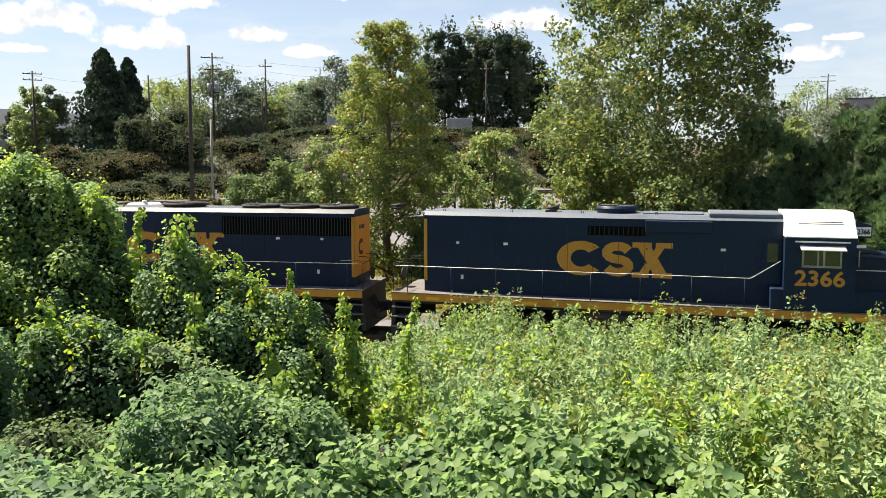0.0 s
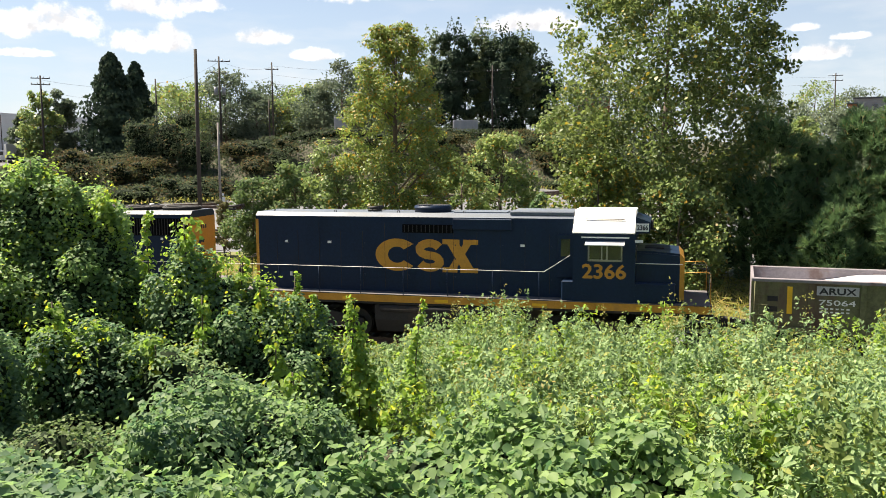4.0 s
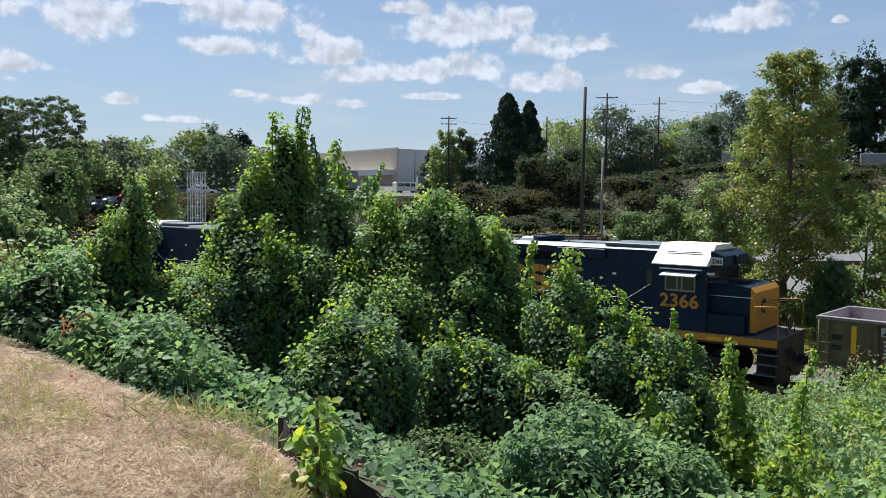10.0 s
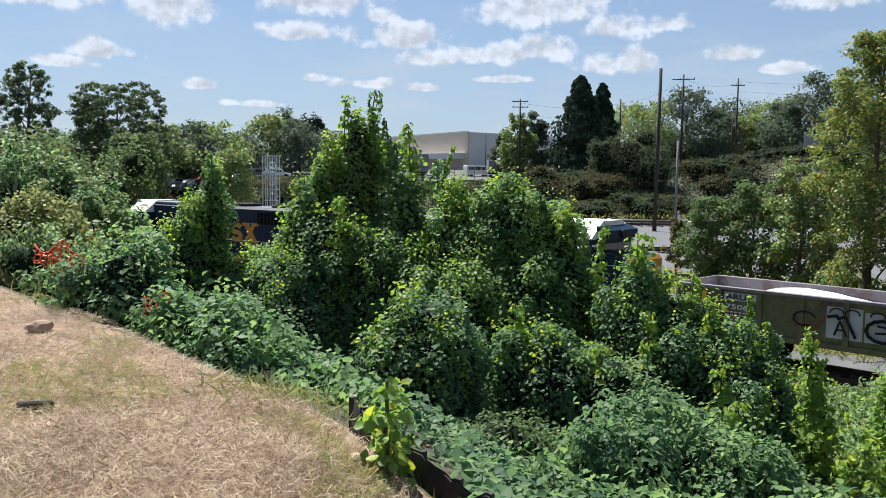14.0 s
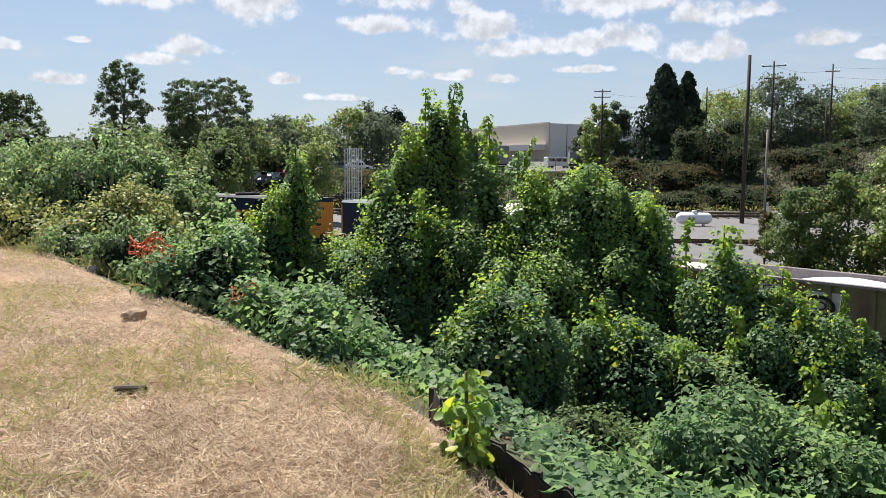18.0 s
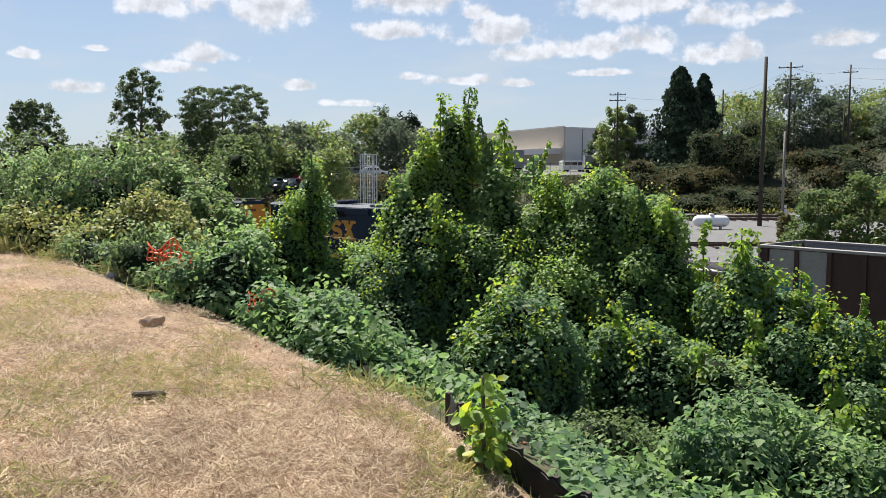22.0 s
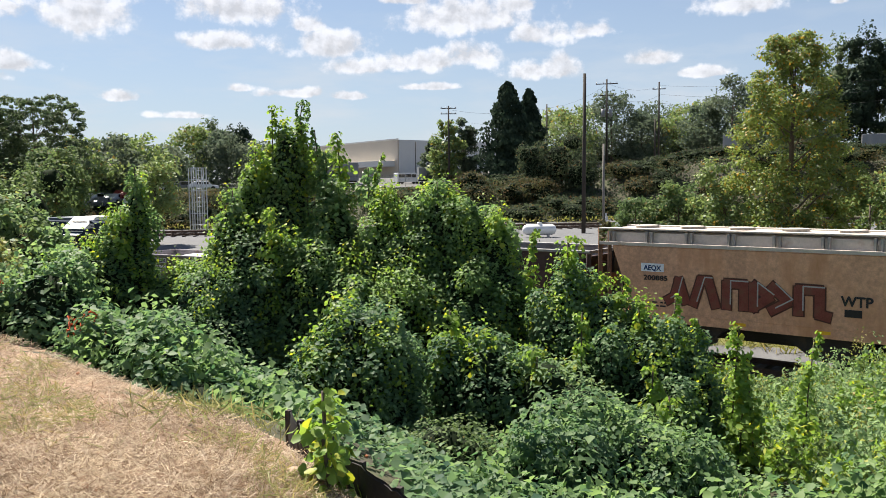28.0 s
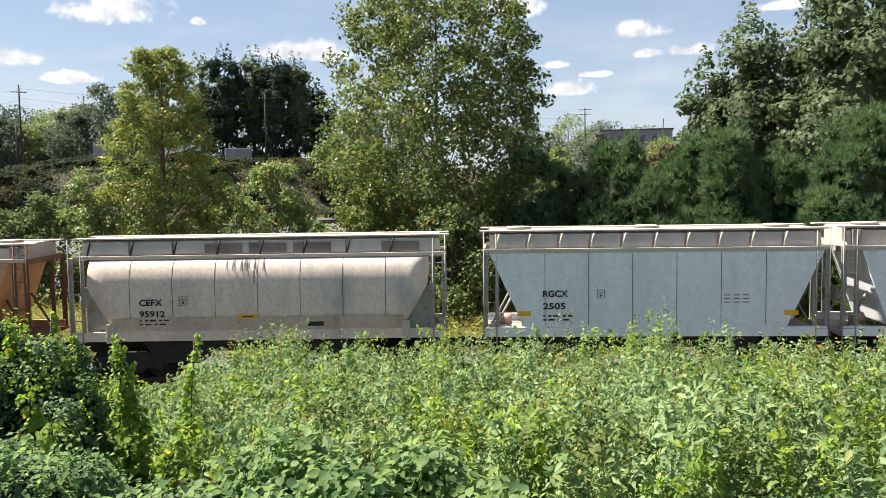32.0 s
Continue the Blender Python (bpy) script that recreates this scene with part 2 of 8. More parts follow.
M_SHADETREE = foliage("shade_tree_leaves", (0.038, 0.080, 0.024), (0.115, 0.18, 0.05), None, 0, gloss=0.6)
M_FARTREE = foliage("woods_leaves", (0.050, 0.092, 0.038), (0.14, 0.20, 0.074), None, 0, gloss=0.7, broad_scale=0.15, shine=0.1, each=0.2)
M_PINE = foliage("pine_needles", (0.036, 0.098, 0.026), (0.125, 0.235, 0.056), (0.24, 0.17, 0.07), 0.03, gloss=0.5, through_light=0.25, broad_scale=0.6)
M_CEDAR = foliage("cedar_sprays", (0.014, 0.034, 0.013), (0.044, 0.080, 0.028), None, 0, gloss=0.7, through_light=0.2, shine=0.08, each=0.2)
M_GRASS = foliage("tall_grass", (0.15, 0.19, 0.04), (0.36, 0.36, 0.09), (0.42, 0.34, 0.14), 0.2, gloss=0.6, broad_scale=0.5)
M_STRAW = foliage("straw", (0.25, 0.178, 0.115), (0.74, 0.61, 0.43), (0.17, 0.105, 0.06), 0.30, gloss=0.6, through_light=0.15, broad_scale=2.6)
# solid filler inside thickets and bushes; its near-black colour stands for inner shade
M_CORE = surface("thicket_shade_fill", (0.012, 0.02, 0.008), 0.9, vary=0.4, grain=12, bump=0.5, spec=0.1)
M_BARK = surface("bark", (0.10, 0.078, 0.058), 0.9, vary=0.3, grain=18, bump=0.8, bump_scale=25, streak=0.25)
M_SOIL = surface("undergrowth_soil", (0.06, 0.055, 0.03), 0.95, vary=0.4, grain=6, stain=(0.05, 0.075, 0.025), stain_scale=0.6, bump=0.8, bump_scale=12)
M_STRAWBED = surface("straw_covered_clay", (0.25, 0.165, 0.105), 0.95, vary=0.5, grain=60, stain=(0.22, 0.115, 0.065), stain_at=0.6, stain_scale=0.9, bump=0.9, bump_scale=70)
M_GRAVEL = surface("gravel", (0.118, 0.118, 0.122), 0.9, vary=0.3, grain=20, bump=0.9, bump_scale=18)
M_BALLAST = surface("ballast_stone", (0.27, 0.255, 0.24), 0.9, vary=0.25, grain=40, bump=0.8, bump_scale=40, islands=0.35)
M_ASPHALT = surface("worn_asphalt", (0.10, 0.097, 0.093), 0.9, vary=0.2, grain=40, stain=(0.14, 0.135, 0.13), bump=0.4)
M_CONCRETE = surface("concrete", (0.45, 0.43, 0.40), 0.85, vary=0.12, grain=30, stain=(0.32, 0.3, 0.27), bump=0.3)
M_MEADOW = surface("meadow_soil", (0.12, 0.12, 0.035), 0.95, vary=0.4, grain=4, bump=0.8, bump_scale=8)


# ---- building helpers ----
def part(name, bm, material, parent=None, label=""):
    """Links a bmesh as one mesh object under a thing."""
    me = bpy.data.meshes.new(name)
    bm.to_mesh(me)
    bm.free()
    for m in (material if isinstance(material, (list, tuple)) else (material,)):
        me.materials.append(m)
    ob = new(name, me)
    ob.parent = parent
    if label:
        tagged(ob, label)
    return ob


def mesh_of(name, verts, faces, material, parent=None, label="", smooth=False):
    me = bpy.data.meshes.new(name)
    me.from_pydata(verts, [], faces)
    for m in (material if isinstance(material, (list, tuple)) else (material,)):
        me.materials.append(m)
    if smooth:
        me.shade_smooth()
    ob = new(name, me)
    ob.parent = parent
    if label:
        tagged(ob, label)
    return ob


def thing(name, m, label, category, group="", kind=""):
    ob = new(name)
    ob.matrix_world = m
    ob.empty_display_size = 0.2
    return tagged(ob, label, category, group, kind)


def box(bm, x0, x1, y0, y1, z0, z1, bevel=0.0, mi=0):
    v = [bm.verts.new(p) for p in ((x0, y0, z0), (x1, y0, z0), (x1, y1, z0), (x0, y1, z0), (x0, y0, z1), (x1, y0, z1), (x1, y1, z1), (x0, y1, z1))]
    f = [bm.faces.new([v[i] for i in q]) for q in ((0, 3, 2, 1), (4, 5, 6, 7), (0, 1, 5, 4), (1, 2, 6, 5), (2, 3, 7, 6), (3, 0, 4, 7))]
    for q in f:
        q.material_index = mi
    if bevel:
        edges = list({e for q in f for e in q.edges})
        bmesh.ops.bevel(bm, geom=edges, offset=bevel, segments=1, affect="EDGES")
    return bm


def boxes(*rows, bevel=0.0):
    bm = bmesh.new()
    for r in rows:
        box(bm, *r, bevel=bevel)
    return bm


def rod(bm, a, b, r, sides=8, r2=None):
    """A round bar from a to b."""
    a, b = Vector(a), Vector(b)
    d = b - a
    q = d.to_track_quat("Z", "Y")
    rings = []
    for at, rad in ((a, r), (b, r if r2 is None else r2)):
        rings.append([bm.verts.new(at + q @ Vector((math.cos(2 * math.pi * k / sides) * rad, math.sin(2 * math.pi * k / sides) * rad, 0))) for k in range(sides)])
    for k in range(sides):
        n = (k + 1) % sides
        bm.faces.new((rings[0][k], rings[0][n], rings[1][n], rings[1][k])).smooth = sides > 5
    bm.faces.new(rings[0][::-1])
    bm.faces.new(rings[1])
    return bm


def rods(path, r, sides=6):
    """One bent round bar through the points of path."""
    bm = bmesh.new()
    pts = [Vector(p) for p in path]
    rings = []
    q = None
    for k, p in enumerate(pts):
        d = (pts[min(k + 1, len(pts) - 1)] - p).normalized() + (p - pts[max(k - 1, 0)]).normalized()
        if q is None:
            q = d.to_track_quat("Z", "Y")
        else:
            q = (q @ Vector((0, 0, 1))).rotation_difference(d) @ q
        rings.append([bm.verts.new(p + q @ Vector((math.cos(2 * math.pi * i / sides) * r, math.sin(2 * math.pi * i / sides) * r, 0))) for i in range(sides)])
    for a, b in zip(rings, rings[1:]):
        for i in range(sides):
            n = (i + 1) % sides
            bm.faces.new((a[i], a[n], b[n], b[i])).smooth = True
    bm.faces.new(rings[0][::-1])
    bm.faces.new(rings[-1])
    return bm


def prism(bm, outline, y0, y1, mi=0):
    """An outline in x, z drawn out along y."""
    a = [bm.verts.new((x, y0, z)) for x, z in outline]
    b = [bm.verts.new((x, y1, z)) for x, z in outline]
    n = len(outline)
    made = [bm.faces.new(a), bm.faces.new(b[::-1])]
    for k in range(n):
        made.append(bm.faces.new((a[k], b[k], b[(k + 1) % n], a[(k + 1) % n])))
    for f in made:
        f.material_index = mi
    bmesh.ops.recalc_face_normals(bm, faces=made)
    return bm


def loft(bm, outline, x0, x1, mi=0):
    """An outline in y, z drawn out along x."""
    a = [bm.verts.new((x0, y, z)) for y, z in outline]
    b = [bm.verts.new((x1, y, z)) for y, z in outline]
    n = len(outline)
    made = [bm.faces.new(a), bm.faces.new(b[::-1])]
    for k in range(n):
        made.append(bm.faces.new((a[k], b[k], b[(k + 1) % n], a[(k + 1) % n])))
    for f in made:
        f.material_index = mi
    bmesh.ops.recalc_face_normals(bm, faces=made)
    return bm


# ---- plan of the ground ----
TURN = radians(16.8)          # the near track's heading
BEND = 0.005                  # its bend, one over metres
GAUGE_AT = 27.0               # distance of its centre line
CT, ST = math.cos(TURN), math.sin(TURN)
FAR_A, FAR_D, FAR_N = (-67.0, 63.0), (0.829, 0.559), (-0.559, 0.829)


def track(u):
    w = GAUGE_AT - BEND * u * u / 2
    return u * CT + w * ST, -u * ST + w * CT


def track_turn(u):
    a, b = track(u - 0.1), track(u + 0.1)
    return math.degrees(math.atan2(b[1] - a[1], b[0] - a[0]))


def smooth(a, b, v):
    s = np.clip((v - a) / (b - a), 0, 1)
    return s * s * (3 - 2 * s)


def crest(x):
    """y of the upper edge of the bank, where the straw ends."""
    return np.where(x < -2, 2.9 + (-2 - x) * 0.29, 2.9 - 0.6 * smooth(-2, 2, x)) + 0.95 * smooth(-1.2, -3.4, x)


def track_gap(x, y):
    u = x * CT - y * ST
    return x * ST + y * CT + BEND * np.clip(u, -90, 90) ** 2 / 2


def far_gap(x, y):
    return (x - FAR_A[0]) * FAR_N[0] + (y - FAR_A[1]) * FAR_N[1]


def wobble(x, y, s, seed=0.0):
    return (np.sin(x * s * 1.3 + 1.7 * np.sin(y * s * 0.9 + seed) + seed) + np.sin(y * s * 1.1 - 1.3 * np.sin(x * s * 0.7 - seed) + 2 * seed)) * 0.5


def ground_z(x, y):
    x, y = np.asarray(x, float), np.asarray(y, float)
    q = track_gap(x, y)
    d = y - crest(x)
    tau = np.clip(d / np.maximum(d + (24.3 - q), 0.5), 0, 1)
    bank = np.interp(tau, [0, 0.05, 0.14, 0.3, 0.5, 0.75, 0.97, 1], [4.4, 4.0, 3.0, 2.1, 1.4, 0.7, 0.0, -0.3])
    near = np.where(d <= 0, 4.4 + np.minimum(0.03 * -d, 0.6), bank)
    near = near - 0.15 * smooth(-0.8, 0.1, d) * smooth(-4.0, -3.2, x) * smooth(-1.0, -1.8, x)
    near = near + 0.06 * wobble(x, y, 1.1, 0.4) * smooth(1, 4, np.abs(q - 27)) * np.where(d < 0, 0.5, 1)
    yard = np.interp(q, [24.3, 29.6, 33, 48], [-0.3, -0.3, 0.2, 1.0])
    e = far_gap(x, y)
    along = (x - FAR_A[0]) * FAR_D[0] + (y - FAR_A[1]) * FAR_D[1]
    top = 5.5 + 4.2 * smooth(48, 85, along)
    rise = (top - 1.0) * smooth(13, 31, e) + 2.4 * smooth(35, 130, e)
    behind = np.where(q > 24.3, yard + rise * (q > 24.3), near)
    return behind + 0.0


def make_ground():
    n = 210
    s = np.linspace(-1, 1, n)
    g = np.sign(s) * (np.sinh(np.abs(s) * 7.2) / np.sinh(7.2)) * 4200
    X, Y = np.meshgrid(g - 2, g + 12, indexing="ij")
    Z = ground_z(X, Y)
    verts = np.stack([X, Y, Z], -1).reshape(-1, 3)
    i = np.arange(n - 1)
    I, J = np.meshgrid(i, i, indexing="ij")
    a = (I * n + J).ravel()
    faces = np.stack([a, a + n, a + n + 1, a + 1], 1)
    cx, cy = verts[faces].mean(1)[:, 0], verts[faces].mean(1)[:, 1]
    q, e, d = track_gap(cx, cy), far_gap(cx, cy), cy - crest(cx)
    kind = np.zeros(len(faces), int)
    kind[d < 0.12] = 1
    kind[(q > 24.0) & (q < 30.5)] = 2
    kind[(q >= 30.5)] = 5
    kind[(q > 44) & (e < 13)] = 3
    kind[(e > 34)] = 4
    kind[(e >= 13) & (e <= 34)] = 0
    me = bpy.data.meshes.new("ground")
    me.from_pydata(verts.tolist(), [], faces.tolist())
    for m in (M_SOIL, M_STRAWBED, M_GRAVEL, M_GRAVEL, M_ASPHALT, M_MEADOW):
        me.materials.append(m)
    me.polygons.foreach_set("material_index", kind.astype(np.int32))
    me.shade_smooth()
    tagged(new("ground", me), "straw-covered clay bank falling to gravel rail yard", "ground", kind="structure")


make_ground()


# ---- leaves ----
def turn_frames(normals, rng):
    n = normals / np.maximum(np.linalg.norm(normals, axis=1, keepdims=True), 1e-6)
    r = rng.normal(size=n.shape)
    u = np.cross(n, r)
    u /= np.maximum(np.linalg.norm(u, axis=1, keepdims=True), 1e-6)
    return n, u, np.cross(n, u)


def leaves(name, at, normals, size, material, parent=None, shape="broad", rng=None, label="", hang=0.0, along=None):
    """Many leaves in one mesh. at, normals: (N, 3); size: length of each. shape: broad (six corners, folded), long, kite or blade."""
    rng = rng or np.random.default_rng(1)
    at = np.asarray(at, float)
    n, u, v = turn_frames(np.asarray(normals, float), rng)
    if along is not None:
        v = along / np.maximum(np.linalg.norm(along, axis=1, keepdims=True), 1e-6)
        u = np.cross(v, n)
        u /= np.maximum(np.linalg.norm(u, axis=1, keepdims=True), 1e-6)
        n = np.cross(u, v)
    elif hang:
        v = v * (1 - hang) + np.array([0, 0, -1.0]) * hang
        v /= np.linalg.norm(v, axis=1, keepdims=True)
        u = np.cross(v, n)
        u /= np.maximum(np.linalg.norm(u, axis=1, keepdims=True), 1e-6)
        n = np.cross(u, v)
    size = np.broadcast_to(size, (len(at),)).astype(float)
    plan = {"broad": ([(0, -0.5, 0), (0.42, -0.25, 0.1), (0.40, 0.16, 0.1), (0, 0.55, -0.05), (-0.40, 0.16, 0.1), (-0.42, -0.25, 0.1)], [(0, 1, 2, 3), (0, 3, 4, 5)]),
            "long": ([(0, -0.5, 0), (0.23, -0.1, 0.05), (0, 0.5, -0.08), (-0.23, -0.1, 0.05)], [(0, 1, 2), (0, 2, 3)]),
            "heart": ([(0, -0.5, 0), (0.42, -0.12, 0.1), (0, 0.55, -0.04), (-0.42, -0.12, 0.1)], [(0, 1, 2), (0, 2, 3)]),
            "chip": ([(0.02, -0.5, 0), (0.36, 0.3, 0.05), (-0.36, 0.38, 0.0)], [(0, 1, 2)]),
            "kite": ([(0, -0.5, 0), (0.36, -0.05, 0.06), (0, 0.5, 0), (-0.36, -0.05, 0.06)], [(0, 1, 2, 3)]),
            "blade": ([(0.022, -0.5, 0), (-0.022, -0.5, 0), (-0.015, 0.2, 0.02), (0.0, 0.5, 0.06), (0.015, 0.2, 0.02)], [(0, 1, 2, 3, 4)]),
            "needle": ([(0.018, -0.5, 0), (0.0, 0.5, 0.05), (-0.018, -0.5, 0.0)], [(0, 1, 2)]),
            "spine": ([(0.035, 0.0, 0), (0.0, 0.6, 0.03), (-0.035, 0.0, 0.0)], [(0, 1, 2)]),
            "spike": ([(0.026, -0.5, 0), (0.0, 0.5, 0.06), (-0.026, -0.5, 0.0)], [(0, 1, 2)]),
            "tuft": ([(0.0, -0.1, 0), (0.11, 0.42, 0.05), (0.0, 0.5, 0), (-0.11, 0.40, 0.08)], [(0, 1, 2, 3)])}[shape]
    p = np.array(plan[0])
    k = len(p)
    w = at[:, None] + size[:, None, None] * (p[None, :, :1] * u[:, None] + p[None, :, 1:2] * v[:, None] + p[None, :, 2:] * n[:, None])
    base = np.arange(len(at))[:, None] * k
    me = bpy.data.meshes.new(name)
    total = sum(len(f) for f in plan[1])
    loops = np.concatenate([base + np.array(f)[None] for f in plan[1]], 1).astype(np.int32).ravel()
    sizes = np.tile(np.array([len(f) for f in plan[1]]), len(at))
    me.vertices.add(len(at) * k)
    me.vertices.foreach_set("co", w.astype(np.float32).ravel())
    me.loops.add(len(loops))
    me.loops.foreach_set("vertex_index", loops)
    me.polygons.add(len(sizes))
    me.polygons.foreach_set("loop_start", np.concatenate([[0], np.cumsum(sizes)[:-1]]).astype(np.int32))
    me.update(calc_edges=True)
    me.materials.append(material)
    ob = new(name, me)
    ob.parent = parent
    if label:
        tagged(ob, label)
    return ob


def lump_points(lumps, per_area, rng, thick=0.25, rough=0.12, steep=0.0, skirts=(0, 0)):
    """Points and outward directions on the skin of a union of ellipsoids (x, y, z, rx, ry, rz)."""
    L = np.array(lumps, float)
    P, N = [], []
    for k, (x, y, z, rx, ry, rz) in enumerate(L):
        area = 4 * math.pi * (((rx * ry) ** 1.6 + (rx * rz) ** 1.6 + (ry * rz) ** 1.6) / 3) ** (1 / 1.6)
        d = rng.normal(size=(max(8, int(area * per_area * (0.45 if skirts[0] <= k < skirts[1] else 1))), 3))
        d /= np.linalg.norm(d, axis=1, keepdims=True)
        r = np.array([rx, ry, rz])
        bumpy = 1 + rough * (np.sin(d[:, 0] * 7 + k) * np.sin(d[:, 1] * 6 + 2 * k) + np.sin(d[:, 2] * 9 + k)) * 0.7
        deep = 1 - thick * rng.random(len(d)) ** 2 / r.mean()
        flank = np.maximum(np.hypot(d[:, 0], d[:, 1]), 0.05) ** -steep
        p = np.array([x, y, z]) + d * np.stack([flank, flank, np.ones_like(flank)], 1) * r * (bumpy * deep)[:, None]
        n = d / r
        n /= np.linalg.norm(n, axis=1, keepdims=True)
        keep = np.ones(len(p), bool)
        for j, o in enumerate(L):
            if j != k and abs(o[:3] - L[k, :3]).max() < o[3:].max() + L[k, 3:].max() * 1.6:
                keep &= (((p - o[:3]) / o[3:]) ** 2).sum(1) > 0.72
        P.append(p[keep])
        N.append(n[keep])
    return np.concatenate(P), np.concatenate(N)


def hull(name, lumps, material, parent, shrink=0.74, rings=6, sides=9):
    """Uneven closed lumps filling a thicket; near-black ones put its inner shade into colour."""
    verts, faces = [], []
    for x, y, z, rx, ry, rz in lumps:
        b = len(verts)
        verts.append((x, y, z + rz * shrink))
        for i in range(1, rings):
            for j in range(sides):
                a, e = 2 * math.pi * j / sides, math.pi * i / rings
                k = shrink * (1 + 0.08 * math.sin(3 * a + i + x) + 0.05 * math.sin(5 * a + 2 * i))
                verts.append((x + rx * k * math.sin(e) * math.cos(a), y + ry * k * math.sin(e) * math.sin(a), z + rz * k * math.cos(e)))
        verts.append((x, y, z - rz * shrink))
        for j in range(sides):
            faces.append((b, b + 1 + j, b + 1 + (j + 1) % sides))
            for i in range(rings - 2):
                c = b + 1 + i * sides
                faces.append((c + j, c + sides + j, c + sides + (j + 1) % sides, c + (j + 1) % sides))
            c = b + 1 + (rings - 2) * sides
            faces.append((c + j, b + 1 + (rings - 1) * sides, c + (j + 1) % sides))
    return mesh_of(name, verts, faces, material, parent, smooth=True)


def polar(az, dist):
    a = radians(az)
    return math.sin(a) * dist, math.cos(a) * dist


# ---- thickets and vines on the bank ----
def thicket(name, lumps, label, category, size=0.073, per_area=440, material=M_KUDZU, shape="heart", seed=1, up=0.8, hang=0.25, group="", widen=1.12, tips=None, lower=0.17, bump=(0.13, 0.34)):
    """lumps: (azimuth, distance, top height, half width, half depth, half height) seen from the bank."""
    rng = np.random.default_rng(seed)
    rows, skirt = [], []
    for az, dist, top, rx, ry, rz in lumps:
        x, y = polar(az, dist)
        top -= lower
        rows.append((x, y, top - rz, rx, ry, rz))
        # the curtain of leaves goes on down to the ground
        z, foot = top - rz, float(ground_z(x, y))
        while z - rz > foot + 0.25:
            z -= rz * 1.1
            rx, ry = rx * widen, ry * widen
            skirt.append((x, y, z, rx, ry, rz))
    rows += skirt
    c = np.array(rows)[:, :2].mean(0)
    base = float(ground_z(*c))
    t = thing(name, pose(c[0], c[1], base), label, category, group)
    bumps = []
    for x, y, z, rx, ry, rz in rows:
        for k in range(int(7 + 15 * rx * rz)):
            d = rng.normal(size=3)
            d[2] = abs(d[2]) * 0.9 - 0.35
            d /= np.linalg.norm(d)
            r = rng.uniform(*bump)
            bumps.append((x + d[0] * rx, y + d[1] * ry, z + d[2] * rz * 0.98, r * rng.uniform(0.85, 1.2), r * rng.uniform(0.85, 1.2), r * rng.uniform(0.8, 1.5)))
    P, N = lump_points(rows + bumps, per_area, rng, steep=0.2, skirts=(len(lumps), len(rows)))
    gz = ground_z(P[:, 0], P[:, 1])
    ok = (P[:, 2] > gz - 0.05) & ((P[:, :2] * -c).sum(1) / np.hypot(*c) > -np.hypot(*c) - 1.6)
    P, N = P[ok], N[ok]
    off = np.array([c[0], c[1], base])
    N = N + np.array([-0.25 * up, 0.05 * up, up]) + rng.normal(size=N.shape) * 0.3
    tagged(leaves("foliage", P - off, N, size * rng.uniform(0.6, 1.3, len(P)), material, t, shape, rng, hang=hang), kind="stuff")
    if tips:
        # tufts of young leaves stand up on sunny crests, sunlight put into their colour
        C = []
        for x, y, z, rx, ry, rz in rows[:len(lumps)]:
            for k in range(int(7 + 8 * rx * rz)):
                d = rng.normal(size=3)
                d[2] = abs(d[2]) + 0.25
                d /= np.linalg.norm(d)
                C.append((x + d[0] * rx * 1.08, y + d[1] * ry * 1.08, z + d[2] * rz * 1.05 + 0.1))
        C = np.repeat(np.array(C), 44, 0)
        w = rng.normal(size=C.shape)
        T = C + w * np.array([0.10, 0.10, 0.14])
        tagged(leaves("sunlit_tufts", T - off, w * 0.6 + np.array([-0.2, 0, 0.7]) + rng.normal(size=T.shape) * 0.4, size * rng.uniform(0.6, 1.15, len(T)), tips, t, shape, rng, hang=0.3), kind="stuff")
    tagged(hull("inner_fill", [(r[0] - off[0], r[1] - off[1], r[2] - off[2], *r[3:]) for r in rows], M_CORE, t, 0.86), kind="stuff")
    return t, rows


def shoot(az, dist, top, length, spread=0.16, seed=0, material=M_SHOOT, size=0.12, count=None):
    """An upright vine shoot clothed in leaves."""
    rng = np.random.default_rng(seed)
    x, y = polar(az, dist)
    z0 = top - length
    n = count or int(length * 760 * spread + 50)
    joints = max(4, int(length / 0.13))
    joint = rng.integers(0, joints, n)
    s = np.clip((joint + 0.5 + rng.normal(size=n) * 0.28) / joints, 0, 1.03)
    lean = rng.normal(size=2) * 0.06
    wid = spread * (1.3 - 0.7 * s) * rng.uniform(0.45, 1.35, joints)[joint]
    a = rng.random(n) * 2 * math.pi
    r = wid * np.sqrt(rng.random(n))
    P = np.stack([lean[0] * s * length + r * np.cos(a) + 0.06 * np.sin(s * 6 + seed), lean[1] * s * length + r * np.sin(a), s * length - 0.25 * r], 1)
    N = np.stack([np.cos(a), np.sin(a), np.full(n, 0.9)], 1) + rng.normal(size=(n, 3)) * 0.35
    t = thing("vine_shoot", pose(x, y, z0), "upright kudzu shoot with pale green leaves above the thicket", "vine", "kudzu shoots")
    tagged(leaves("leafage", P, N, size * rng.uniform(0.6, 1.2, n) * (1.1 - 0.4 * s), material, t, "broad", rng, hang=0.3), kind="stuff")
    part("stem", rods([(0, 0, -0.4), (lean[0] * length * 0.5, lean[1] * length * 0.5, length * 0.5), (lean[0] * length, lean[1] * length, length * 0.97)], 0.012, 5), M_BARK, t)
    return t



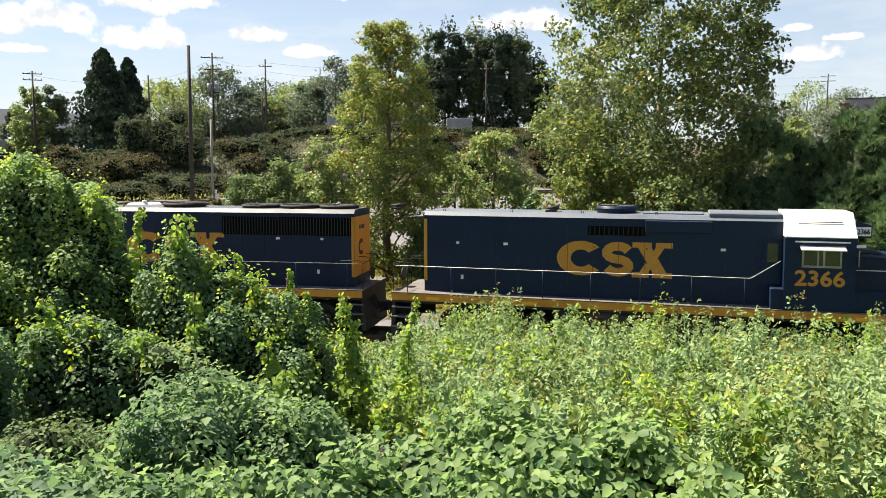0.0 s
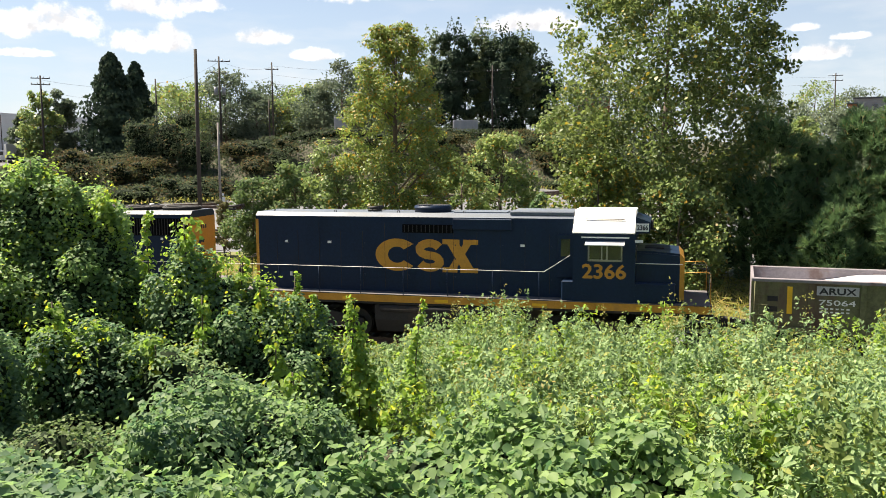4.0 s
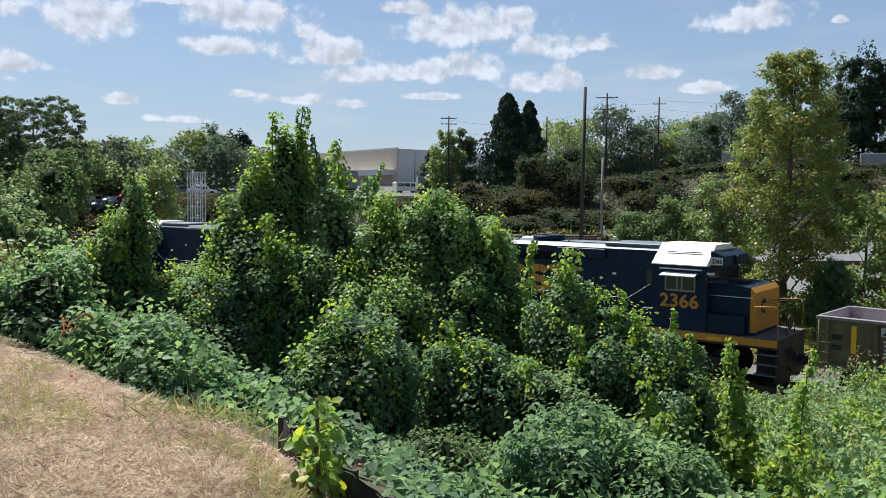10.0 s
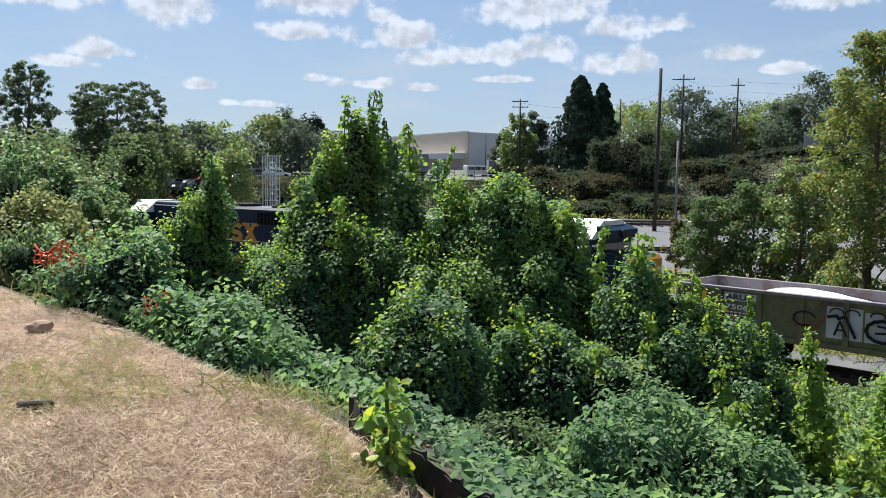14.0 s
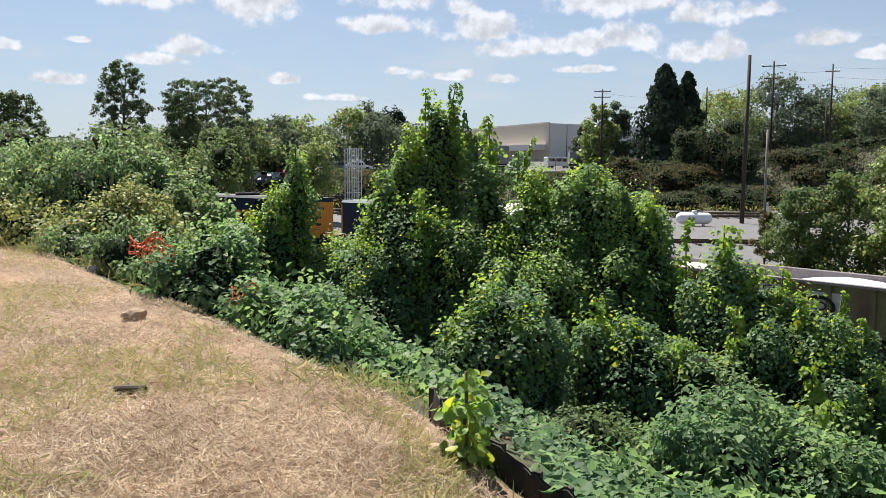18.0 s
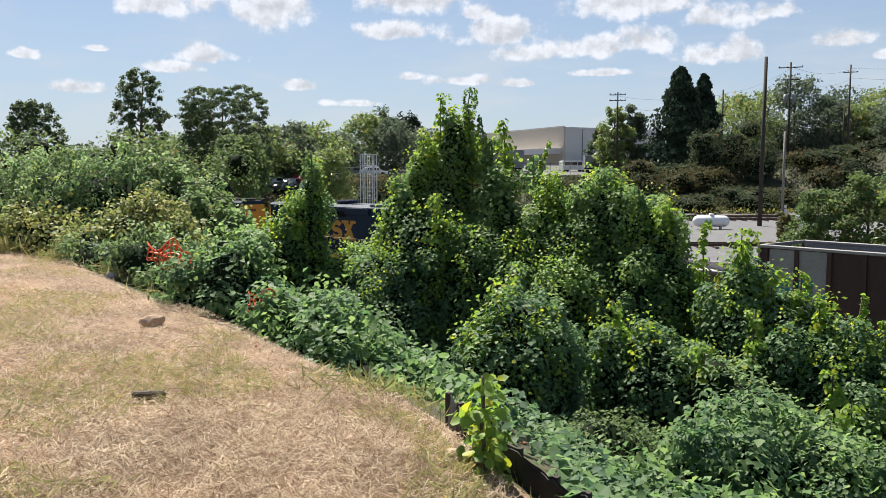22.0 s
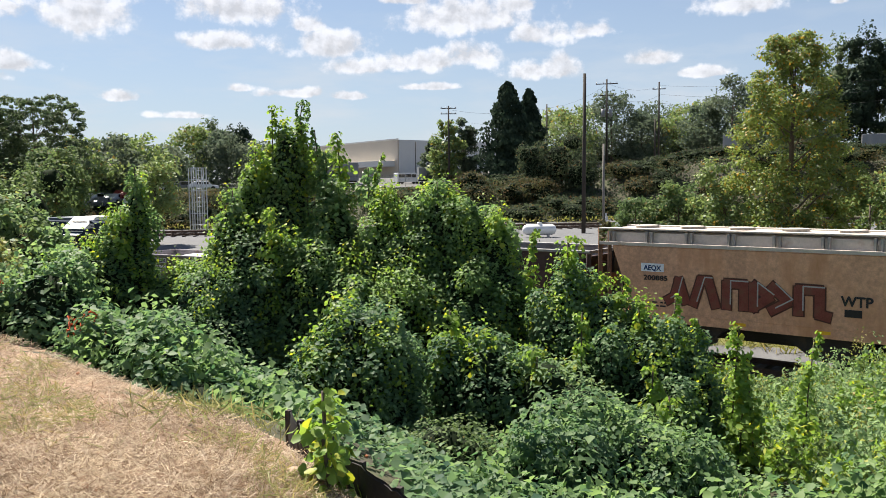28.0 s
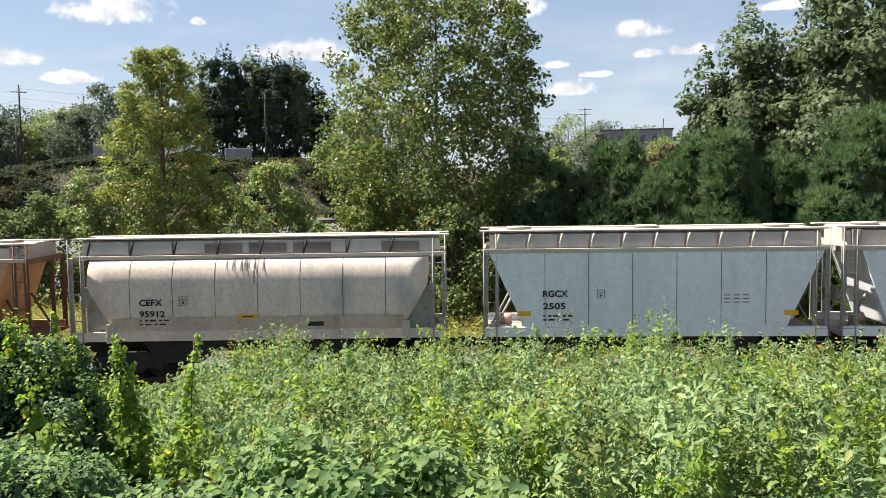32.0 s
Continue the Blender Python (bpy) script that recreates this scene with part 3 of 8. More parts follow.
M_WEEDB = foliage("mixed_shrub_leaves", (0.10, 0.175, 0.04), (0.29, 0.36, 0.08), (0.30, 0.26, 0.08), 0.1, gloss=0.55, broad_scale=0.6)
M_WEEDSHRUB = foliage("wild_shrub_leaves", (0.055, 0.12, 0.03), (0.17, 0.29, 0.07), (0.28, 0.26, 0.08), 0.04, gloss=0.55, broad_scale=0.5)
# brighter copy of M_KUDZU for sunlit growth; the light is in the colour
M_KUDZULIT = foliage("sunlit_kudzu_leaves", (0.055, 0.135, 0.036), (0.235, 0.40, 0.085), None, 0, gloss=0.55, through_light=0.45, shine=0.2, broad_scale=0.8)
# darker bank greens: the backlit shade of the far bank is in the colour
M_BANK = foliage("shaded_bank_brush_leaves", (0.026, 0.050, 0.018), (0.085, 0.130, 0.038), (0.12, 0.085, 0.04), 0.06, gloss=0.7, broad_scale=0.12, shine=0.08, each=0.22)
M_BANKDRY = foliage("shaded_brown_bank_brush_leaves", (0.040, 0.052, 0.020), (0.125, 0.125, 0.045), (0.13, 0.09, 0.045), 0.2, gloss=0.7, broad_scale=0.12, shine=0.08, each=0.22)
KUDZU = "dense dark green kudzu smothering shrubs on the bank"
LOW = "low kudzu spreading over the bank below the fence"
# the great mound: a covered sapling with spires, then lower shoulders
thicket("kudzu_sapling", [(-36.9, 17.0, 7.3, 0.38, 0.45, 1.10), (-39.4, 17.0, 6.55, 0.22, 0.30, 0.70), (-37.4, 17.0, 6.47, 0.55, 0.60, 1.30), (-40.6, 16.6, 5.88, 0.36, 0.50, 1.0)], "young tree smothered in kudzu with leafy spires", "kudzu", seed=3, material=M_KUDZULIT, size=0.08, up=0.6, bump=(0.1, 0.24), widen=1.0, tips=M_SHOOT)
thicket("kudzu_mound", [(-38.8, 16.3, 5.40, 1.00, 1.20, 1.70), (-42.4, 16.2, 4.67, 0.55, 0.80, 1.10), (-41.0, 15.4, 4.12, 0.84, 1.00, 1.30)], KUDZU, "kudzu", seed=31, widen=1.05, tips=M_SHOOT)
thicket("kudzu_mound", [(-33.9, 16.2, 6.07, 0.40, 0.60, 1.50), (-34.9, 15.8, 5.28, 0.92, 1.10, 1.80), (-32.8, 15.2, 4.82, 0.73, 0.90, 1.60)], KUDZU, "kudzu", seed=32, material=M_KUDZULIT, widen=1.05, tips=M_SHOOT)
thicket("kudzu_mound", [(-30.4, 15.8, 5.88, 0.39, 0.60, 1.30), (-26.6, 15.6, 6.06, 0.62, 0.80, 1.50), (-28.5, 15.6, 5.40, 0.96, 1.20, 2.00), (-24.3, 15.4, 5.68, 0.42, 0.70, 1.40), (-22.7, 15.2, 5.43, 0.33, 0.60, 1.40), (-24.7, 14.9, 4.86, 0.92, 1.10, 1.70), (-21.8, 14.9, 4.68, 0.37, 0.60, 1.20), (-29.5, 14.4, 4.54, 0.59, 0.80, 1.50)], KUDZU, "kudzu", seed=4, material=M_KUDZULIT, widen=1.05, tips=M_SHOOT)
thicket("kudzu_mound", [(-32.6, 11.2, 4.54, 0.60, 0.75, 1.10), (-34.7, 11.0, 4.10, 0.32, 0.50, 0.75), (-30.4, 11.2, 4.17, 0.40, 0.55, 0.90), (-32.5, 11.0, 4.05, 0.71, 0.80, 0.85)], "round kudzu covered bush on the bank", "kudzu", seed=5, widen=1.05, tips=M_SHOOT)
thicket("kudzu_mound", [(-18.0, 14.2, 4.81, 0.37, 0.50, 1.50), (-18.3, 13.8, 4.17, 0.57, 0.70, 1.20), (-15.7, 14.2, 4.33, 0.45, 0.60, 1.10), (-13.3, 14.0, 4.05, 0.44, 0.60, 1.00), (-14.5, 13.6, 3.85, 0.65, 0.80, 1.00), (-11.4, 13.8, 3.68, 0.43, 0.60, 0.85), (-9.7, 13.7, 3.45, 0.43, 0.60, 0.80), (-11.9, 13.2, 3.29, 0.68, 0.80, 0.80)], KUDZU, "kudzu", seed=6, widen=1.05, tips=M_SHOOT)
thicket("kudzu_mound", [(-23.5, 11.8, 3.86, 0.45, 0.50, 0.60), (-26.0, 12.0, 3.90, 0.29, 0.40, 0.80), (-21.5, 11.8, 3.66, 0.24, 0.40, 0.70)], KUDZU, "kudzu", seed=7, widen=1.05, tips=M_SHOOT)
thicket("vine_tangle", [(-19.5, 11.6, 3.74, 0.39, 0.50, 0.70), (-17.5, 11.6, 3.45, 0.55, 0.6, 0.8), (-14.5, 11.5, 3.0, 0.6, 0.7, 0.7)], "yellow-green vines climbing over low bushes", "vine", seed=17, size=0.09, material=M_WEED, per_area=190, shape="long")
thicket("roadside_bush", [(-26.9, 9.2, 3.50, 0.44, 0.50, 0.60), (-25.4, 9.2, 3.36, 0.4, 0.5, 0.55), (-28.4, 9.2, 3.2, 0.4, 0.5, 0.5)], "low glossy green bush on the bank", "bush", seed=8, size=0.055, per_area=480, material=M_SHRUB, shape="kite")
thicket("roadside_bush", [(-19.8, 9.8, 3.25, 0.6, 0.6, 0.6), (-22.4, 9.8, 3.05, 0.5, 0.5, 0.5)], "low glossy green bush on the bank", "bush", seed=28, size=0.055, per_area=480, material=M_SHRUB, shape="kite")
thicket("kudzu_mound", [(-16.9, 8.6, 3.67, 0.65, 0.70, 0.75), (-12.4, 8.8, 3.62, 0.54, 0.70, 0.85), (-20.6, 7.8, 3.57, 0.59, 0.70, 0.70), (-9.0, 9.0, 3.28, 0.43, 0.60, 0.80)], LOW, "kudzu", seed=9, widen=1.05, tips=M_KUDZULIT, up=0.5)
thicket("kudzu_mound", [(-25.8, 6.6, 3.75, 0.41, 0.60, 0.50), (-17.9, 6.2, 3.70, 0.47, 0.60, 0.50), (-29, 5.9, 3.55, 0.6, 0.6, 0.5), (-22, 5.8, 3.6, 0.6, 0.6, 0.5), (-32, 6.8, 3.6, 0.6, 0.6, 0.5), (-13, 6.2, 3.5, 0.6, 0.6, 0.5)], LOW, "kudzu", seed=19, size=0.09, per_area=330, widen=1.05, tips=M_KUDZULIT, up=0.5)
thicket("kudzu_mound", [(-1.0, 7.6, 3.40, 0.57, 0.60, 0.60), (3.8, 8.2, 3.40, 0.34, 0.50, 0.70), (8.6, 7.4, 3.38, 0.45, 0.60, 0.60), (13.6, 7.6, 3.49, 0.44, 0.60, 0.65), (16.7, 7.2, 3.40, 0.34, 0.50, 0.60)], LOW, "kudzu", seed=20, size=0.098, per_area=300, shape="broad", material=M_KUDZULIT, widen=1.05, tips=M_KUDZULIT, up=0.5)
thicket("kudzu_mound", [(-6.7, 6.6, 3.47, 0.45, 0.60, 0.50), (-1.0, 6.4, 3.3, 0.5, 0.6, 0.5), (4.6, 6.6, 3.46, 0.50, 0.60, 0.50), (10.5, 6.4, 3.3, 0.5, 0.6, 0.5), (19.7, 6.6, 3.35, 0.27, 0.50, 0.50)], LOW, "kudzu", seed=21, size=0.098, per_area=300, shape="broad", material=M_KUDZULIT, widen=1.05, tips=M_KUDZULIT, up=0.5)
# along the edge of the straw
EDGE = "leafy green kudzu along the edge of the straw"
thicket("kudzu_mound", [(-52.2, 10.6, 5.30, 0.45, 0.60, 0.80), (-54.0, 10.8, 5.04, 0.34, 0.50, 0.70), (-50.6, 10.4, 4.96, 0.26, 0.45, 0.60)], "dark kudzu bush at the edge of the straw", "kudzu", seed=11, widen=1.05, tips=M_KUDZULIT)
thicket("kudzu_mound", [(-47.5, 9.2, 4.72, 0.6, 0.55, 0.5), (-45.0, 8.6, 4.60, 0.55, 0.5, 0.45), (-48.9, 9.5, 4.62, 0.5, 0.5, 0.5), (-46, 9.6, 4.5, 0.7, 0.6, 0.6)], EDGE, "kudzu", seed=12, size=0.085, per_area=330, widen=1.05, tips=M_KUDZULIT)
thicket("kudzu_mound", [(-42.6, 7.9, 4.42, 0.5, 0.45, 0.4), (-40.2, 7.3, 4.28, 0.45, 0.4, 0.36), (-38.2, 6.8, 4.18, 0.4, 0.4, 0.34), (-36.3, 6.4, 4.1, 0.36, 0.4, 0.3), (-41, 8.4, 4.15, 0.5, 0.5, 0.45), (-36, 7.6, 3.7, 0.5, 0.5, 0.4)], EDGE, "kudzu", seed=13, size=0.085, per_area=330, widen=1.05, tips=M_KUDZULIT)
# sapling above the track and the brush at the far end of the straw
thicket("kudzu_sapling", [(-46.7, 18.0, 6.20, 0.17, 0.30, 0.90), (-47.4, 18.0, 5.63, 0.47, 0.50, 1.20), (-48.0, 17.8, 5.00, 0.63, 0.70, 1.10), (-50.2, 17.8, 5.00, 0.56, 0.80, 1.00), (-44.5, 17.4, 4.48, 0.59, 0.70, 0.70), (-52.6, 17.2, 4.5, 0.7, 0.8, 0.9)], "kudzu covered sapling above the track", "kudzu", seed=10, material=M_KUDZULIT, size=0.08, widen=1.0, tips=M_SHOOT)
thicket("wild_shrub", [(-62.4, 21.6, 6.5, 1.23, 1.60, 1.90), (-59.8, 20.6, 6.4, 0.68, 1.20, 1.80), (-65.3, 23.0, 6.35, 1.26, 1.60, 2.00), (-68.5, 26.0, 6.3, 1.4, 1.60, 2.00), (-63.5, 20.6, 5.9, 1.40, 1.20, 1.40)], "tall light green shrubs at the end of the straw", "shrub", seed=14, size=0.13, per_area=150, material=M_WEEDSHRUB, shape="long", up=0.2, hang=0.4, tips=M_WEED)
thicket("wild_shrub", [(-57.5, 18.5, 5.69, 0.57, 0.80, 0.90), (-58.5, 18.0, 5.39, 0.49, 0.80, 0.80), (-56.1, 18.0, 5.27, 0.55, 0.80, 0.80), (-60.7, 18.0, 5.20, 0.72, 0.80, 0.70), (-63.8, 19.4, 5.3, 0.8, 0.8, 0.8)], "yellowing wild shrubs beside the straw", "shrub", seed=15, size=0.10, per_area=210, material=M_WEEDB, shape="kite", up=0.3, tips=M_WEEDB)
thicket("wild_shrub", [(-57.7, 15.5, 5.03, 0.63, 0.70, 0.60), (-60.5, 17.0, 4.95, 0.7, 0.7, 0.6), (-55.6, 14.6, 4.7, 0.5, 0.6, 0.5)], "leafy green weeds at the edge of the straw", "weeds", seed=151, size=0.11, per_area=170, material=M_WEEDSHRUB, shape="long", up=0.3, tips=M_WEED)
thicket("wild_shrub", [(-57.1, 24.0, 6.46, 0.79, 1.20, 1.80), (-55.1, 24.0, 6.10, 0.69, 1.20, 1.60), (-53.7, 23.5, 5.84, 0.48, 1.00, 1.50), (-58.8, 23.5, 6.62, 0.48, 1.00, 1.80), (-53.8, 21.0, 5.41, 0.50, 0.80, 1.20), (-52.0, 21.0, 5.05, 0.57, 0.80, 1.00)], "dark green shrubs below the crest", "shrub", seed=16, size=0.15, per_area=110, material=M_SHRUB, shape="kite", up=0.3, tips=M_WEED)

# upright shoots: azimuth, distance, top, length, spread
for k, row in enumerate(((-38.0, 17.0, 7.62, 1.6, 0.23), (-36.9, 17.0, 7.73, 1.8, 0.24), (-35.7, 16.9, 7.31, 1.5, 0.21), (-34.8, 16.8, 7.15, 1.2, 0.09), (-33.4, 16.8, 7.08, 1.1, 0.22), (-34.3, 16.6, 6.69, 0.9, 0.23), (-31.2, 16.2, 6.60, 0.9, 0.09), (-31.6, 16.2, 6.36, 0.7, 0.29), (-39.0, 16.9, 6.91, 0.9, 0.21),
                         (-40.6, 16.4, 5.96, 0.7, 0.22), (-38.2, 15.6, 5.64, 0.9, 0.23), (-33.9, 16.0, 6.17, 0.9, 0.28), (-30.5, 15.6, 6.01, 0.7, 0.23), (-26.8, 15.4, 6.09, 0.7, 0.25), (-25.7, 15.4, 5.96, 0.7, 0.21), (-24.2, 15.2, 5.73, 0.6, 0.19), (-22.7, 15.0, 5.51, 0.6, 0.16), (-28.6, 15.2, 5.6, 0.6, 0.2),
                         (-20.1, 14.2, 5.19, 1.6, 0.15), (-17.9, 14.0, 5.16, 1.4, 0.31), (-14.4, 14.0, 4.47, 0.7, 0.14), (-17.0, 12.8, 4.04, 0.9, 0.17), (-12.2, 12.4, 3.29, 0.6, 0.15), (-20.0, 11.4, 3.72, 0.5, 0.17), (-10.9, 11.0, 3.22, 0.6, 0.17), (-16.1, 14.0, 4.44, 0.6, 0.15), (-25.8, 12.0, 4.19, 0.7, 0.16),
                         (-26.8, 11.8, 3.73, 0.5, 0.14), (-7.2, 13.0, 3.91, 2.0, 0.25), (-6.6, 12.9, 3.3, 1.4, 0.3), (-5.6, 12.9, 3.48, 1.3, 0.14), (-2.7, 13.2, 3.74, 1.6, 0.13), (-11.0, 13.9, 4.15, 0.9, 0.13), (-13.1, 13.6, 4.12, 0.6, 0.15), (-9.3, 13.8, 3.8, 0.7, 0.12), (-46.7, 17.8, 6.45, 0.9, 0.14), (-47.8, 17.4, 5.6, 0.9, 0.2),
                         (-34.9, 4.75, 4.85, 0.75, 0.16), (-34.5, 4.6, 4.6, 0.5, 0.14))):
    shoot(*row, seed=k + 40, material=M_KUDZULIT if row[1] > 14.9 and k % 2 else M_SHOOT, size=0.105 if row[1] > 6 else 0.095)


# ---- weeds, straw and grass ----
def weed_field():
    rng = np.random.default_rng(22)
    n = 1250
    az = rng.uniform(-8, 46, n)
    d = 7.4 + 17.5 * rng.random(n) ** 0.75
    x, y = np.sin(np.radians(az)) * d, np.cos(np.radians(az)) * d
    q = track_gap(x, y)
    lim = np.interp(az, [-8, -3, 2, 6, 8, 10, 12, 20, 23], [13.5, 11.8, 9.8, 9.2, 7.6, 8.6, 9.4, 9.2, 7.6])
    ok = (q < 23.2) & (d > lim)
    x, y = x[ok], y[ok]
    m = len(x)
    group_h = rng.uniform(0.6, 1.38, m) * (1 + 0.2 * wobble(x, y, 0.8, 1.0) + 0.16 * wobble(x, y, 2.3, 3.0)) * (1 + 0.25 * smooth(17, 21, track_gap(x, y))) * (0.5 + 0.5 * smooth(-6.5, 1.5, np.degrees(np.arctan2(x, y))))
    stems = 7
    x = (x[:, None] + rng.normal(size=(m, stems)) * 0.135).ravel()
    y = (y[:, None] + rng.normal(size=(m, stems)) * 0.135).ravel()
    tall = (group_h[:, None] * rng.uniform(0.72, 1.15, (m, stems))).ravel()
    kind = np.repeat(rng.integers(0, 5, m), stems)
    z = ground_z(x, y)
    m = len(x)
    for piece in range(5):
        sel = kind == piece
        k = int(sel.sum())
        per = 28
        s = 1 - rng.random((k, per)) ** 1.6 * 0.9
        ang = rng.random((k, per)) * 2 * math.pi
        lean = rng.normal(size=(k, 2)) * 0.12
        r = (0.05 + 0.11 * rng.random((k, per))) * (1.25 - 0.75 * s)
        h = tall[sel][:, None]
        P = np.stack([x[sel][:, None] + lean[:, :1] * s * h + r * np.cos(ang), y[sel][:, None] + lean[:, 1:] * s * h + r * np.sin(ang), z[sel][:, None] + s * h], -1).reshape(-1, 3)
        N = np.stack([np.cos(ang) * 0.55, np.sin(ang) * 0.55, np.full_like(ang, 0.8)], -1).reshape(-1, 3) + rng.normal(size=(k * per, 3)) * 0.45
        ob = leaves("weeds", P, N, (0.12, 0.10, 0.11, 0.105, 0.12)[piece] * rng.uniform(0.55, 1.4, k * per), (M_WEED, M_WEED, M_WEED, M_WEEDDARK, M_SHOOT)[piece], None, "long", rng, hang=0.3)
        tagged(ob, "dense waist-high bright green weeds between bank and track", "weeds", kind="stuff")
    # seed heads that stand above the rest
    k = 420
    i = rng.choice(m, k)
    P, N = [], []
    for j in range(16):
        s = rng.random(k)
        P.append(np.stack([x[i] + rng.normal(size=k) * 0.05, y[i] + rng.normal(size=k) * 0.05, z[i] + tall[i] * (0.92 + 0.35 * s)], 1))
        N.append(rng.normal(size=(k, 3)) + np.array([0, 0, 0.4]))
    ob = leaves("weed_tops", np.concatenate(P), np.concatenate(N), 0.07, M_GRASS, None, "long", rng)
    tagged(ob, "pale seed heads standing above the weeds", "weeds", kind="stuff")
    # creeping ground cover on the bank
    k = 46000
    az = rng.uniform(-58, 46, k)
    d = 4.2 + 19 * rng.random(k) ** 0.8
    x, y = np.sin(np.radians(az)) * d, np.cos(np.radians(az)) * d
    ok = (y - crest(x) > 0.8) & (track_gap(x, y) < 24)
    x, y = x[ok], y[ok]
    P = np.stack([x, y, ground_z(x, y) + rng.uniform(0.03, 0.35, len(x)) * smooth(0.7, 1.6, y - crest(x))], 1)
    ob = leaves("ground_cover", P, rng.normal(size=P.shape) * 0.5 + np.array([0, 0, 1.0]), 0.085 * rng.uniform(0.6, 1.3, len(P)), M_KUDZU, None, "heart", rng)
    tagged(ob, "creeping kudzu leaves covering the slope", "ground cover", kind="stuff")


def straw_cover():
    rng = np.random.default_rng(23)
    n = 430000
    az = rng.uniform(-76, -22, n)
    d = 2.6 + 18 * rng.random(n) ** 1.5
    x, y = np.sin(np.radians(az)) * d, np.cos(np.radians(az)) * d
    ok = (y < crest(x) + 0.12) & (wobble(x, y, 2.1, 0.3) + 0.7 * wobble(x, y, 6.5, 1.1) + rng.normal(size=n) * 0.9 > -0.75)
    x, y = x[ok], y[ok]
    P = np.stack([x, y, ground_z(x, y) + rng.uniform(0.004, 0.055, len(x))], 1)
    N = rng.normal(size=P.shape) * np.array([0.55, 0.55, 0.0]) + np.array([0, 0, 1.0])
    ob = leaves("straw", P, N, rng.uniform(0.05, 0.15, len(P)), M_STRAW, None, "needle", rng)
    tagged(ob, "loose golden straw strewn over red clay", "straw", kind="stuff")
    # the same straw round and behind the viewpoint
    n = 60000
    x, y = rng.uniform(-9, 9, n), rng.uniform(-8, 4.4, n)
    turned = np.degrees(np.arctan2(x, y))
    ok = (y < crest(x) + 0.12) & ~((turned > -76) & (turned < -22) & (np.hypot(x, y) > 2.6))
    x, y = x[ok], y[ok]
    P = np.stack([x, y, ground_z(x, y) + rng.uniform(0.004, 0.04, len(x))], 1)
    N = rng.normal(size=P.shape) * np.array([0.3, 0.3, 0.0]) + np.array([0, 0, 1.0])
    ob = leaves("straw", P, N, rng.uniform(0.08, 0.24, len(P)), M_STRAW, None, "needle", rng)
    tagged(ob, "loose golden straw strewn over red clay", "straw", kind="stuff")
    # low vines between the crest and the weeds
    n = 16000
    a, d = np.radians(rng.uniform(-30, 60, n)), rng.uniform(2.6, 9.5, n)
    x, y = np.sin(a) * d, np.cos(a) * d
    ok = y - crest(x) > 0.5
    x, y = x[ok], y[ok]
    P = np.stack([x, y, ground_z(x, y) + rng.uniform(0.02, 0.16, len(x))], 1)
    ob = leaves("ground_cover", P, rng.normal(size=P.shape) * 0.4 + np.array([0, 0, 1.0]), 0.1 * rng.uniform(0.6, 1.3, len(P)), M_KUDZU, None, "heart", rng)
    tagged(ob, "creeping kudzu leaves below the crest of the bank", "ground cover", kind="stuff")
    # thin green grass coming through in patches
    n = 90000
    az = rng.uniform(-76, -24, n)
    d = 2.8 + 18 * rng.random(n) ** 1.3
    x, y = np.sin(np.radians(az)) * d, np.cos(np.radians(az)) * d
    ok = (y < crest(x) - 0.1) & (wobble(x, y, 1.5, 0.7) + 0.5 * wobble(x, y, 4.0, 2.0) + rng.normal(size=n) * 0.2 + smooth(3.2, 0.8, y) * 0.6 > 0.16)
    x, y = x[ok], y[ok]
    size = rng.uniform(0.06, 0.17, len(x))
    P = np.stack([x, y, ground_z(x, y) + size * 0.4], 1)
    N = rng.normal(size=P.shape) * np.array([1, 1, 0.3])
    ob = leaves("sprouting_grass", P, N, size, M_GRASSGREEN, None, "spike", rng, hang=-1.5)
    tagged(ob, "thin green grass sprouting through the straw", "grass", kind="stuff")
    # long grass tufts at the edge
    for az0, d0, count, high in ((-43.2, 6.3, 160, 0.2), (-41.4, 6.0, 110, 0.18), (-33.5, 4.3, 60, 0.15), (-58.5, 15.2, 420, 0.32), (-62, 17.0, 420, 0.34), (-65.5, 19, 420, 0.36), (-55.8, 12.6, 200, 0.24)):
        a = np.radians(az0 + rng.normal(size=count) * 2.4 * 6 / d0)
        dd = d0 + rng.normal(size=count) * 0.22
        x, y = np.sin(a) * dd, np.cos(a) * dd
        size = high * rng.uniform(0.5, 1.3, count)
        P = np.stack([x, y, ground_z(x, y) + size * 0.42], 1)
        t = thing("grass_tuft", pose(float(x.mean()), float(y.mean()), float(P[:, 2].min())), "pale green grass tuft at the straw's edge", "grass", "grass tufts")
        c = np.array([x.mean(), y.mean(), P[:, 2].min()])
        tagged(leaves("grass_clump", P - c, rng.normal(size=P.shape) * np.array([1, 1, 0.35]), size, M_GRASSGREEN, t, "blade", rng, hang=-4.0), kind="stuff")
    # meadow grass beyond the train
    n = 30000
    u = rng.uniform(-60, 48, n)
    q = 30.0 + 9 * rng.random(n) ** 1.3
    w = q - BEND * u * u / 2
    x, y = u * CT + w * ST, -u * ST + w * CT
    size = rng.uniform(0.4, 1.1, n)
    P = np.stack([x, y, ground_z(x, y) + size * 0.4], 1)
    ob = leaves("meadow_grass", P, rng.normal(size=P.shape) * np.array([1, 1, 0.3]), size, M_GRASS, None, "spike", rng, hang=-4.0)
    tagged(ob, "tall yellow-green grass beside the track", "grass", kind="stuff")
    # dry grass at the foot of the far bank
    n = 2200
    k = rng.uniform(-30, 125, n)
    e = rng.uniform(7.5, 15, n)
    x, y = FAR_A[0] + FAR_D[0] * k + FAR_N[0] * e, FAR_A[1] + FAR_D[1] * k + FAR_N[1] * e
    size = rng.uniform(0.5, 1.3, n)
